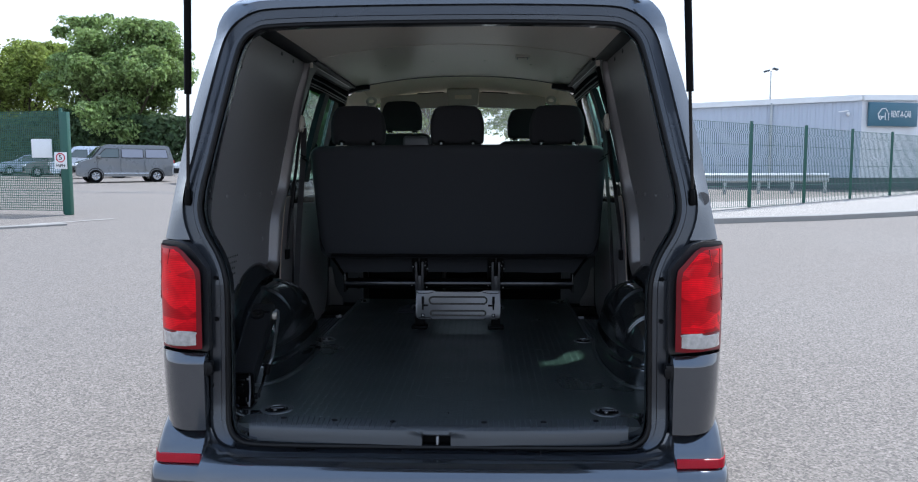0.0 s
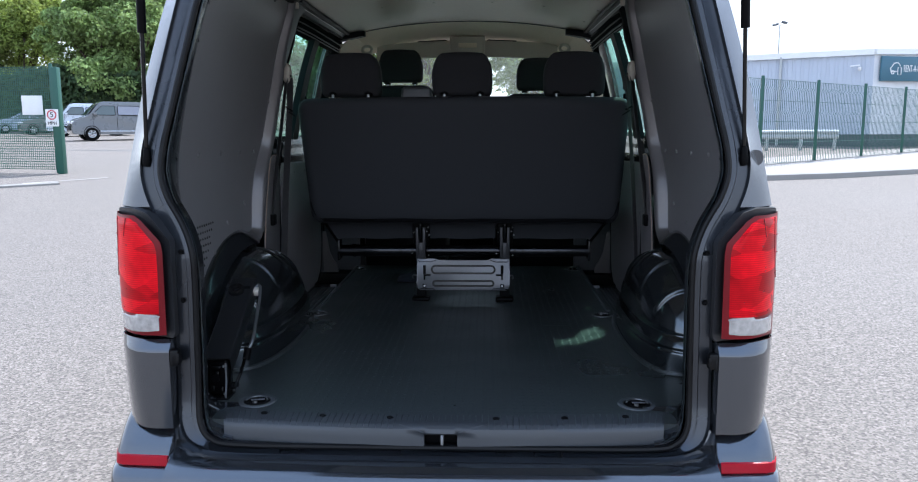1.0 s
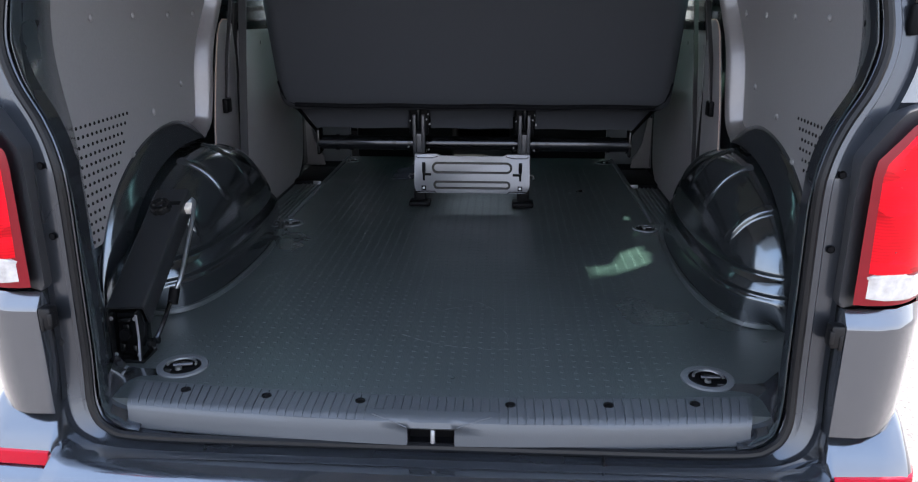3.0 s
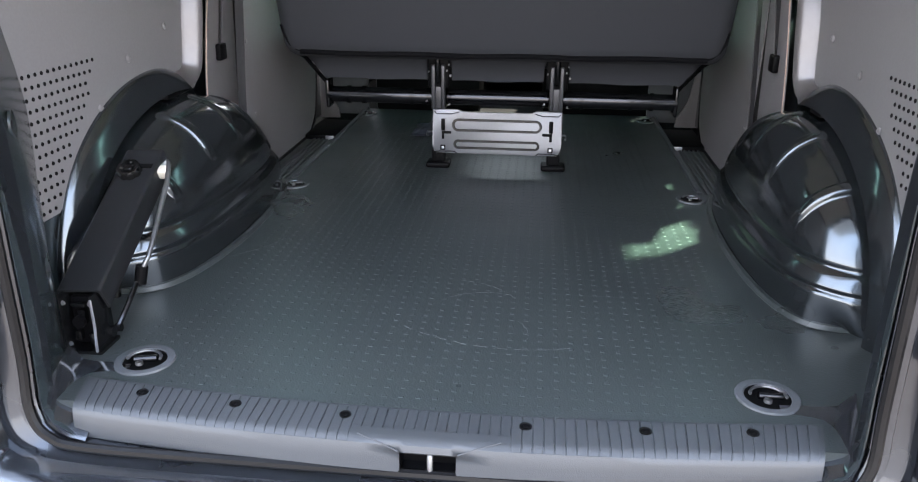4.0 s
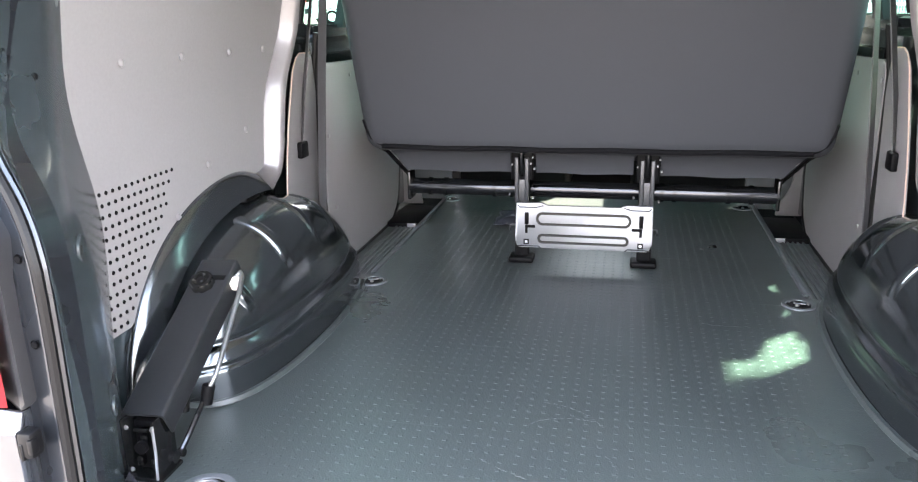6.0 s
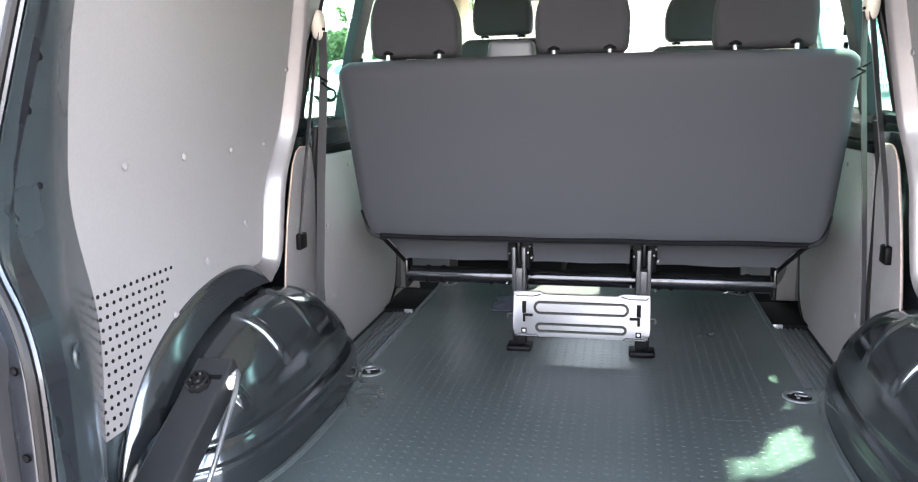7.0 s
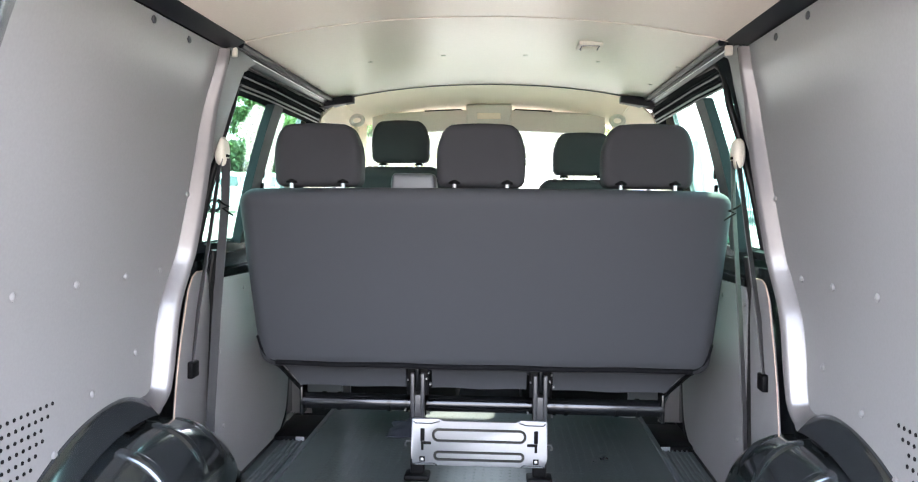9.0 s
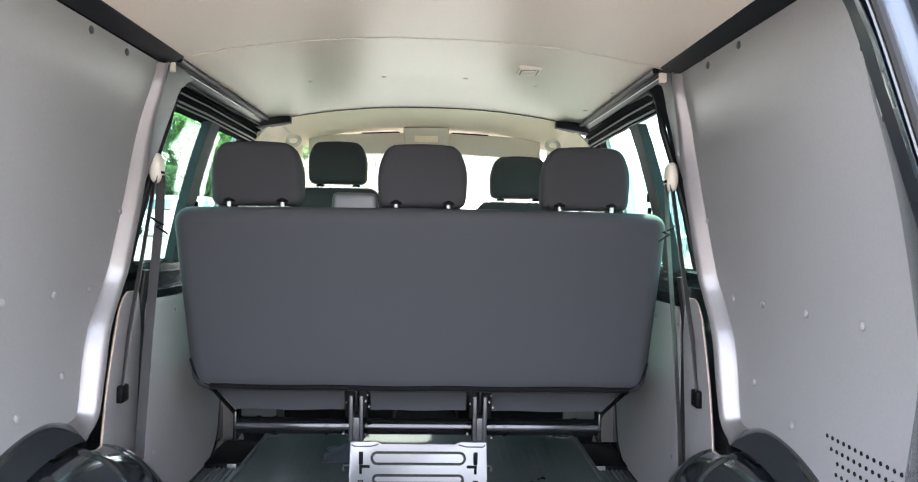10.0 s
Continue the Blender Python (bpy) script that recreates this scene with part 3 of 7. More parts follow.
def tailgate():
    """The raised tailgate over the opening and its two gas struts."""
    bm = bmesh.new()
    rows = []
    for k in range(9):
        t = k / 8
        y, z = 0.2 - 0.95 * t, 2.0 + 0.85 * t - 0.05 * t * t
        rows.append([((0.70 + 0.14 * min(1, t * 1.6)) * a / 6, y, z + 0.03 * (1 - (a / 6) ** 2)) for a in range(-6, 7)])
    sheet(bm, rows, (0, 0, 0.05))
    part("tailgate", bm, PAINT, van, "raised tailgate")
    for s in (-1, 1):
        lo, hi = Vector((s * 0.815, 0.068, 1.305)), Vector((s * 0.748, -0.04, 2.10))
        d = hi - lo
        bm = bmesh.new()
        cyl(bm, lo, lo + d * 0.44, 0.0055, 12)
        rod = part("gas_strut", bm, BLACK_STEEL, van, "black gas strut")
        bm = bmesh.new()
        cyl(bm, lo + d * 0.42, hi, 0.0115, 14)
        part("strut_tube", bm, BLACK, rod)
        bm = bmesh.new()
        lathe(bm, lo + Vector((0, -0.002, -0.02)), ((0.0, 0.0), (0.012, 0.002), (0.013, 0.022), (0.010, 0.030), (0.009, 0.048), (0.006, 0.052)), d, 14)
        part("strut_socket", bm, BLACK, rod)
        if s > 0:
            bm = bmesh.new()
            cyl(bm, lo + Vector((0.035, 0.03, 0.0)), lo + Vector((0.035, 0.012, 0.0)), 0.022, 18)
            part("strut_mount_cover", bm, PAINT, rod)


tailgate()


def tail_lamp(s):
    """Tail lamp: black housing, red lens with a clear band at its foot."""
    def face(x, z, w):
        out = max(0.0, (x - 0.78) / 0.145)
        return Vector((s * x, -0.024 + 0.118 * out ** 2.4 + 0.05 * max(0, z - 1.05) + w, z))
    bm = bmesh.new()
    prism(bm, rounded(((0.730, 0.818), (0.930, 0.808), (0.934, 1.0), (0.928, 1.168), (0.835, 1.176), (0.792, 1.163), (0.732, 1.086), (0.729, 1.0)), 0.012), lambda x, z, w: face(x, z, 0.012 + w), 0.10, 0.004)
    body = part("tail_lamp", bm, HOUSING, van, "red and clear tail lamp in a black housing")
    ring = ((0.749, 0.826), (0.925, 0.815), (0.929, 1.0), (0.924, 1.158), (0.826, 1.158), (0.808, 1.149), (0.752, 1.086), (0.748, 1.06), (0.748, 1.0))

    def lens(outline, name, mat, proud, label=""):
        bm = bmesh.new()
        zs = [p[1] for p in outline]
        z0, z1 = min(zs), max(zs)
        n = len(outline)

        def span(z):
            xs = []
            for i in range(n):
                (xa, za), (xb, zb) = outline[i], outline[(i + 1) % n]
                if (za - z) * (zb - z) <= 0 and za != zb:
                    xs.append(xa + (xb - xa) * (z - za) / (zb - za))
            return min(xs), max(xs)
        rows = []
        for k in range(25):
            z = z0 + 0.0004 + (z1 - z0 - 0.0008) * k / 24
            a, b = span(z)
            row = []
            for j in range(11):
                x = a + (b - a) * j / 10
                e = min(x - a, b - x, 0.02) / 0.02
                f = min(z - z0, z1 - z, 0.012) / 0.012
                row.append(face(x, z, -proud * math.sqrt(max(0, e * (2 - e))) * math.sqrt(max(0, min(1, f) * (2 - min(1, f))))))
            row.append(face(b, z, 0.05) + Vector((0, 0.05, 0)))
            rows.append(row)
        grid(bm, rows)
        return part(name, bm, mat, body, label)
    lens(ring, "lens_border", BORDER, 0.004)
    lens(((0.760, 0.885), (0.79, 0.895), (0.828, 0.898), (0.845, 0.882), (0.918, 0.878), (0.922, 1.0), (0.917, 1.150), (0.83, 1.150), (0.816, 1.143), (0.763, 1.083), (0.758, 1.06), (0.758, 1.0)), "red_lens", RED, 0.011, "glossy red lens")
    for pts in (((0.79, 1.045), (0.92, 1.05)), ((0.79, 1.075), (0.85, 1.077), (0.915, 1.10)), ((0.80, 0.93), (0.86, 0.955), (0.915, 1.0)), ((0.88, 0.90), (0.915, 0.91)), ((0.86, 1.01), (0.91, 1.01)), ((0.86, 1.02), (0.91, 1.02)), ((0.85, 1.15), (0.86, 1.10)), ((0.895, 1.15), (0.90, 1.06), (0.915, 0.98))):
        bm = bmesh.new()
        tube(bm, [face(x, z, -0.0105) for x, z in pts], 0.0016, 5)
        part("lens_line", bm, BORDER, body)
    lens(((0.760, 0.842), (0.918, 0.832), (0.918, 0.879), (0.845, 0.881), (0.828, 0.897), (0.79, 0.894), (0.760, 0.884)), "clear_lens", CLEAR, 0.009, "clear ribbed lens")


BORDER = material("dark_red_lens_border", (0.15, 0.003, 0.007), 0.35, 0.0, 0.1, 60, 0.03, coat=0.0, spec=0.25)


def rear_corner(s):
    """Painted corner panel under the lamp, its gap, the striker and the flange holes."""
    bm = bmesh.new()
    rows = []
    for k in range(13):
        z = (0.563, 0.60, 0.64, 0.68, 0.72, 0.75, 0.77, 0.778, 0.783, 0.79, 0.80, 0.806, 0.812)[k]
        top = 0.022 * max(0, (z - 0.783) / 0.029)
        row = [(0.739, 0.05), (0.740, -0.012 + top), (0.746, -0.025 + top), (0.80, -0.027 + top), (0.84, -0.018 + top), (0.875, 0.006 + top), (0.90, 0.035 + top * 0.6), (0.917, 0.07), (0.927, 0.12), (0.931, 0.22)]
        tuck = 0.012 * (1 - (z - 0.563) / 0.249) ** 2
        rows.append([(s * (x - tuck * (x > 0.8)), y, z) for x, y in row])
    sheet(bm, rows, (0, 0.004, 0))
    part("corner_panel", bm, PAINT, van)
    # dark gap between flange and corner panel
    bm = bmesh.new()
    box(bm, (s * 0.737, 0.045, 0.69), (0.024, 0.03, 0.26), 0.004)
    part("corner_gap", bm, BLACK, van)
    bm = bmesh.new()
    box(bm, (s * 0.733, -0.012, 0.765), (0.026, 0.028, 0.045), 0.006)
    box(bm, (s * 0.722, -0.02, 0.765), (0.010, 0.016, 0.026), 0.003)
    box(bm, (s * 0.739, -0.022, 0.755), (0.008, 0.012, 0.03), 0.003)
    part("door_buffer", bm, SEAL, van, "black rubber door buffer")
    for z in (0.92, 1.055):
        bm = bmesh.new()
        lathe(bm, (s * 0.712, 0.0105, z), ((0.0075, 0.0), (0.006, -0.002), (0.005, 0.002), (0, 0.002)), (0, -1, 0), 14)
        part("flange_plug", bm, BLACK, van)


for s in (-1, 1):
    tail_lamp(s)
    rear_corner(s)


def bumper():
    """Rear bumper: step top, raised corner shoulders with red reflectors below."""
    mid = ((0.0, 0.484), (-0.054, 0.486), (-0.0575, 0.4955), (-0.062, 0.4965), (-0.088, 0.4945), (-0.124, 0.4885), (-0.142, 0.476), (-0.158, 0.454), (-0.166, 0.425), (-0.15, 0.24))
    end = ((0.06, 0.60), (0.0, 0.566), (-0.02, 0.552), (-0.046, 0.526), (-0.075, 0.497), (-0.081, 0.466), (-0.099, 0.462), (-0.118, 0.447), (-0.126, 0.42), (-0.115, 0.24))
    bm = bmesh.new()
    xs = [-0.947, -0.943, -0.936, -0.928, -0.918, -0.905, -0.89, -0.85, -0.80, -0.757, -0.753, -0.7475, -0.742, -0.73, -0.715, -0.70, -0.62, -0.5, -0.35, -0.2, -0.05]
    xs += [-x for x in reversed(xs)]
    rows = []
    for x in xs:
        a = abs(x)
        t = min(1, max(0, (a - 0.70) / 0.053))
        t = 0.25 * t if t < 0.8 else 0.2 + 0.8 * (t - 0.8) / 0.2
        wrap = 0.10 * max(0, (a - 0.885) / 0.05) ** 2.2
        bow = 0.05 * (a / 0.9) ** 2
        row = []
        for (ya, za), (yb, zb) in zip(mid, end):
            row.append((x, ya + (yb - ya) * t + wrap + bow * 0.6, za + (zb - za) * t))
        rows.append(row)
    sheet(bm, rows, (0, 0.012, -0.002))
    b = part("bumper", bm, PAINT, van, "body-coloured rear bumper")
    for s in (-1, 1):
        bm = bmesh.new()
        pts = []
        for x in (0.754, 0.80, 0.85, 0.88, 0.90, 0.91, 0.92, 0.93, 0.938, 0.944):
            wrap = 0.10 * max(0, (x - 0.885) / 0.05) ** 2.2
            y = wrap + 0.03 * (x / 0.9) ** 2
            pts.append([(s * x, y - 0.074, 0.497), (s * x, y - 0.080, 0.494), (s * x, y - 0.0855, 0.470), (s * x, y - 0.081, 0.466)])
        sheet(bm, pts, (0, 0.012, 0))
        part("reflector", bm, REFLECTOR, b, "red bumper reflector")
        bm = bmesh.new()
        lathe(bm, (s * 0.80, -0.096, 0.40), ((0.012, 0), (0.011, 0.003), (0.0, 0.003)), (0, -1, 0), 18)
        part("parking_sensor", bm, PAINT, b)
    bm = bmesh.new()
    rows = [[(x, -0.046, 0.4945), (x, -0.053, 0.4915), (x, -0.0572, 0.4905)] for x in (-0.66, -0.3, 0, 0.3, 0.66)]
    sheet(bm, rows, (0, 0.0, -0.004))
    part("bumper_gap", bm, BLACK, van)


bumper()

# ---- load space ----


def lining_panel(s):
    """Hardboard side lining with an arch cut for the wheel and its fixings."""
    bm = bmesh.new()
    nu, nv = 30, 24
    rows = []
    for i in range(nu + 1):
        u = i / nu
        z0, row = 0.8, []
        for _ in range(6):
            y = lerp(LINING_REAR, z0) + (lerp(LINING_FRONT, z0) - lerp(LINING_REAR, z0)) * u
            z0 = max(0.78, arch_z(y, 0.51, 0.43, 0.85)) if y > 0.37 else 0.78
        for k in range(nv + 1):
            z = z0 + (1.888 - z0) * k / nv
            y = soft(LINING_REAR, z) + (soft(LINING_FRONT, z, 0.012) - soft(LINING_REAR, z)) * u
            row.append((s * wall_x(s, z), y, z))
        rows.append(row)
    sheet(bm, rows, (s * 0.004, 0, 0))
    p = part("lining_panel", bm, LINING, van, "grey hardboard side lining")
    # perforated field behind the wheel arch
    bm = bmesh.new()
    for i in range(14):
        for k in range(13):
            y, z = 0.335 + 0.0203 * i + 0.0035 * (k % 2), 1.064 - 0.0225 * k
            if y < 0.333 or z < arch_z(y, 0.51, 0.43, 0.85) + 0.03 or y > 0.60 - 0.0115 * k:
                continue
            lathe(bm, (s * (wall_x(s, z) - 0.0006), y, z), ((0.0045, -0.001), (0.0042, 0.0006), (0.0038, 0.0006), (0.0034, -0.0002), (0, -0.0002)), (-s, 0, 0), 8)
    ob = part("perforation", bm, BLACK, p, "rows of round punched holes")
    ob["kind"] = "stuff"
    for y, z in ((0.455, 1.303), (0.665, 1.302), (0.875, 1.30), (1.055, 1.30), (1.135, 1.50), (0.95, 1.10), (0.75, 1.045), (0.6, 0.955), (0.725, 1.872), (0.91, 1.868)):
        bm = bmesh.new()
        lathe(bm, (s * wall_x(s, z), y, z), ((0.0095, -0.001), (0.009, 0.0022), (0.006, 0.0042), (0.0, 0.0045)), (-s, 0, 0.1), 12)
        part("panel_clip", bm, SILL if z > 1.8 else LINING, p)


def surround_point(s, th, t):
    """A place on the sloping band round the wheel housing: th runs round it, t from lining to the groove at the housing."""
    k = min(1.0, t / 0.9)
    ay, bz, y0 = 0.512 + (0.488 - 0.512) * k, 0.433 + (0.372 - 0.433) * k, 0.85 + 0.022 * k
    x = wall_x(s, 0.9) - 0.003 * min(1, t / 0.04) - 0.038 * k ** 0.65
    g = max(0.0, (t - 0.9) / 0.1)
    ay, bz, y0, x = ay - 0.03 * g, bz - 0.024 * g, y0 + 0.018 * g, x + 0.05 * g
    y = y0 - ay * math.cos(th)
    return Vector((s * x, y, FLOOR + bz * math.sin(th) ** 0.9 - 0.9 * max(0.0, y - 0.85) ** 2 * (1 - k)))


def wheel_arch(s):
    """Pressed wheel housing with ribs, standing in the load space."""
    bm = bmesh.new()
    yc, a, b = 0.892, 0.468, 0.352
    out = wall_x(s, 0.9) + 0.004
    deep = 0.205 if s < 0 else 0.182
    rows = []
    for i in range(361):
        th = math.pi * i / 360
        sn, cs = math.sin(th), -math.cos(th)
        ribs = sum(w * max(0.0, 1 - ((th - c) / 0.042) ** 4) for c, w in ((0.84, 1.0), (1.30, 0.85), (1.70, 0.75), (2.05, 0.6)))
        row = []
        for k in range(81):
            t = (k / 80) ** 0.8
            ph = t * math.pi / 2
            fade = min(1, max(0, (0.66 - t) * 9)) * min(1, 12 * t)
            q = ribs * 0.0085 * fade
            rz = math.cos(ph) ** 0.62 if t < 1 else 0
            ry = 1 - 0.09 * math.sin(ph) ** 2
            z = FLOOR - 0.012 + (b + 0.012 + q) * sn ** 0.85 * rz
            # pressed band round the foot: a step between two creases
            low = max(0.0, min(1.0, (0.692 - z) / 0.030)) - 0.45 * math.exp(-((z - 0.697) / 0.007) ** 2) - 0.45 * math.exp(-((z - 0.652) / 0.006) ** 2)
            x = out - deep * sn ** 0.42 * math.sin(ph) ** 0.78 - q * 0.7 - 0.011 * low * min(1, 3 * t)
            y = yc + (a + q + 0.010 * low) * ry * cs + 0.035 * max(0, cs) * t
            row.append((s * x, y, z))
        rows.append(row)
    grid(bm, rows)
    arch = part("wheel_arch", bm, PAINT_INNER, van, "dark painted ribbed wheel arch", sharp=60)
    # concave surround between lining and housing
    bm = bmesh.new()
    rows = []
    for i in range(49):
        th = 1.80 * i / 48
        rows.append([surround_point(s, th, t) for t in (0, 0.02, 0.04, 0.15, 0.3, 0.45, 0.6, 0.75, 0.85, 0.9, 0.93, 1.0)])
    sheet(bm, rows, (s * 0.003, 0, 0))
    part("arch_surround", bm, PAINT_INNER, van, sharp=60)
    bm = bmesh.new()
    box(bm, (s * (out - 0.015), 0.90, 0.930), (0.035, 0.075, 0.012), 0.004)
    part("arch_clip", bm, BLACK, arch)
    bm = bmesh.new()
    lathe(bm, (s * (out - 0.022), 0.905, 0.935), ((0.006, 0), (0.006, 0.005), (0, 0.006)), (-s * 0.4, -0.4, 1), 12)
    part("bolt", bm, STEEL, arch)
    # rubber lip where the mat runs up to the housing
    bm = bmesh.new()
    lip = []
    for i in range(33):
        th = math.pi * i / 32
        c = -math.cos(th)
        lip.append((s * (out - (deep + 0.018) * math.sin(th) ** 0.42), 0.892 + 0.442 * c + 0.035 * max(0, c), FLOOR + 0.002))
    tube(bm, lip, 0.010, 6)
    part("mat_lip", bm, RUBBER, van)


def c_pillar(s):
    """Glossy painted pillar between lining and sliding door, with the small board in front of it."""
    bm = bmesh.new()
    rows = []
    for k in range(41):
        z = 1.0 + (1.885 - 1.0) * k / 40
        y0 = soft(LINING_FRONT, z, 0.02) - 0.010
        x0 = wall_x(s, z)
        w = lerp(((1.0, 0.92), (1.1, 1.0), (1.3, 0.92), (1.42, 0.86), (1.6, 0.78), (1.75, 0.62), (1.885, 0.5)), z)
        low = min(1.0, max(0.0, (1.2 - z) / 0.15))
        row = []
        for dx, dy in ((0.004, 0.0), (-0.003, 0.001), (-0.011, 0.004), (-0.022, 0.009), (-0.035, 0.015), (-0.046, 0.023), (-0.050, 0.031), (-0.047, 0.037), (-0.03 + 0.015 * low, 0.041 + 0.02 * low), (0.03 - 0.05 * low, 0.045 + 0.06 * low)):
            row.append((s * (x0 + dx * w), y0 + dy * w, z))
        rows.append(row)
    # root: sweeps from the end of the arch surround up into the pillar
    foot = [Vector(p) for p in rows[0]]
    sweep = []
    for k in range(13):
        h = k / 12
        row = []
        for i, q in enumerate(foot):
            p = surround_point(s, 1.80, i / (len(foot) - 1))
            d0, d1 = Vector((0, 0.09, -0.02)), Vector((0, 0.01, 0.06 + 0.06 * i / 9))
            row.append(p * (2 * h ** 3 - 3 * h * h + 1) + d0 * (h ** 3 - 2 * h * h + h) + q * (3 * h * h - 2 * h ** 3) + d1 * (h ** 3 - h * h))
        sweep.append(row)
    grid(bm, sweep[:-1] + rows)
    part("c_pillar", bm, PAINT_LIT, van, "glossy painted pillar")
    # lower foot of the pillar beside the arch
    bm = bmesh.new()
    rows = []
    for k in range(9):
        z = FLOOR + (1.30 - FLOOR) * k / 8
        y0 = max(1.08, soft(LINING_FRONT, z, 0.03) + 0.07)
        rows.append([(s * 0.834, y0 + (1.41 - y0) * q, z) for q in (0, 0.33, 0.66, 1)])
    sheet(bm, rows, (s * 0.01, 0, 0))
    part("pillar_foot", bm, PAINT_INNER, van)
    # small lining board in front of the pillar
    bm = bmesh.new()
    outline = rounded(((1.088, 0.80), (1.20, 0.73), (1.31, 0.73), (1.335, 1.16), (1.315, 1.275), (1.225, 1.278), (1.18, 1.235), (1.157, 1.168), (1.130, 1.085), (1.110, 1.0), (1.097, 0.92)), 0.022)
    prism(bm, outline, lambda y, z, w: Vector((s * (0.812 - 0.02 * (z - 0.6) - w), y, z)), 0.005, 0.001)
    p = part("pillar_board", bm, LINING, van, "small grey hardboard panel")
    bm = bmesh.new()
    tube(bm, [(s * (0.806 - 0.02 * (z - 0.6)), y - 0.002, z) for y, z in ((1.088, 0.82), (1.095, 0.92), (1.108, 1.0), (1.128, 1.085), (1.155, 1.168), (1.178, 1.235), (1.202, 1.265), (1.23, 1.278), (1.30, 1.276))], 0.002, 6)
    part("board_edge", bm, PANEL_EDGE, p)
    # door seal strips
    for y in (1.385, 1.405):
        bm = bmesh.new()
        tube(bm, [(s * (inner(z) - 0.01), y + 0.05 * max(0, z - 1.3), z) for z in (0.58, 0.8, 1.0, 1.2, 1.33)], 0.009, 8)
        part("door_strip", bm, SEAL, van)


def sliding_door_inside(s):
    """Inside of the sliding door: hardboard, waist ledge, window surround and divider."""
    bm = bmesh.new()
    outline = rounded(((1.43, 0.66), (1.59, 0.54), (2.10, 0.54), (2.20, 0.60), (2.24, 0.74), (2.26, 1.215), (1.44, 1.235)), 0.04)
    prism(bm, outline, lambda y, z, w: Vector((s * (0.825 - w), y, z)), 0.005, 0.001)
    p = part("door_board", bm, LINING, van, "grey hardboard door lining")
    bm = bmesh.new()
    tube(bm, [(s * 0.822, y, z) for y, z in ((2.262, 1.21), (2.252, 0.95), (2.245, 0.74), (2.215, 0.63), (2.19, 0.58), (2.11, 0.533), (1.95, 0.53), (1.60, 0.53), (1.50, 0.59), (1.43, 0.65))], 0.007, 8)
    part("board_seal", bm, SEAL, p)
    for y, z in ((1.46, 1.18), (1.47, 1.0), (1.5, 0.75), (1.7, 1.18), (1.9, 1.18), (2.1, 1.16)):
        bm = bmesh.new()
        lathe(bm, (s * 0.82, y, z), ((0.008, 0), (0.007, 0.003), (0, 0.004)), (-s, 0, 0), 10)
        part("panel_clip", bm, LINING, p)
    skin("door_inner", 1.42, 2.345, 0.57, 1.27, s, 0.0, 0.008, PAINT_INNER, 8, 3, profile=lambda z: 0.838)
    for z0, z1, o in ((1.24, 1.262, -0.012), (1.262, 1.298, 0.012), (1.298, 1.314, -0.008), (1.314, 1.35, 0.01)):
        skin("waist_ledge", 1.41, 2.30, z0, z1, s, o, 0.012, PAINT_INNER if o > 0 else BLACK_STEEL, 2, 3, profile=lambda z: 0.825)
    bm = bmesh.new()
    loops = []
    back, top = (0.085, 0.012) if s < 0 else (0.02, 0.030)
    for y0, y1, z0, z1, r, off in ((1.15, 2.36, 1.322, 1.888 + top, 0.02, 0.022), (1.232 + back, 2.26, 1.336, 1.828 + top, 0.04, 0.012), (1.25 + back, 2.235, 1.345, 1.812 + top, 0.05, 0.014), (1.258 + back, 2.22, 1.35, 1.800 + top, 0.055, 0.030), (1.266 + back, 2.21, 1.355, 1.790 + top, 0.06, 0.034)):
        loops.append([(s * (inner(z) + off), y, z) for y, z in rounded(((y0, z0), (y1, z0), (y1, z1), (y0, z1)), r, 6)])
    grid(bm, loops, closed_u=True)
    part("window_surround", bm, TRIM_MATTE, van, "matt black window surround")
    mid = 1.665 if s < 0 else 1.515
    skin("window_divider", mid - 0.048, mid + 0.048, 1.34, 1.805, s, 0.022, 0.03, DIVIDER, 6, 2, profile=inner)
    # thick seal round the door opening, and two slim bars under it
    bm = bmesh.new()
    ya = 1.29 if s < 0 else 1.28
    tube(bm, [(s * x, y, z) for x, y, z in ((inner(1.36) + 0.004, ya - 0.005, 1.36), (inner(1.52) + 0.004, ya - 0.005, 1.52), (inner(1.66) + 0.004, ya, 1.66), (inner(1.76) + 0.004, ya + 0.004, 1.76), (0.698, ya + 0.018, 1.838), (0.694, ya + 0.045, 1.870), (0.695, ya + 0.09, 1.884), (0.698, 1.65, 1.887), (0.700, 1.95, 1.880), (0.702, 2.24, 1.866))], 0.011, 10)
    part("door_seal", bm, SEAL, van, "thick black rubber door seal")
    for x, z, r, m in ((0.680, 1.860, 0.004, TRIM_MATTE), (0.683, 1.849, 0.003, BEZEL), (0.687, 1.837, 0.005, TRIM_MATTE), (0.690, 1.825, 0.0035, BEZEL), (0.694, 1.813, 0.003, BEZEL)):
        bm = bmesh.new()
        tube(bm, [(s * x, y, z - 0.010 * abs(y - 1.6)) for y in (ya + 0.03, 1.6, 1.9, 2.25)], r, 8)
        part("window_bar", bm, m, van)
    # slide window catch
    bm = bmesh.new()
    for k in range(3):
        box(bm, (s * 0.757, (1.735 if s < 0 else 1.605) - 0.012 * k, 1.63 - 0.05 * k), (0.012, 0.014, 0.032), 0.003)
    part("window_catch", bm, BLACK, van)
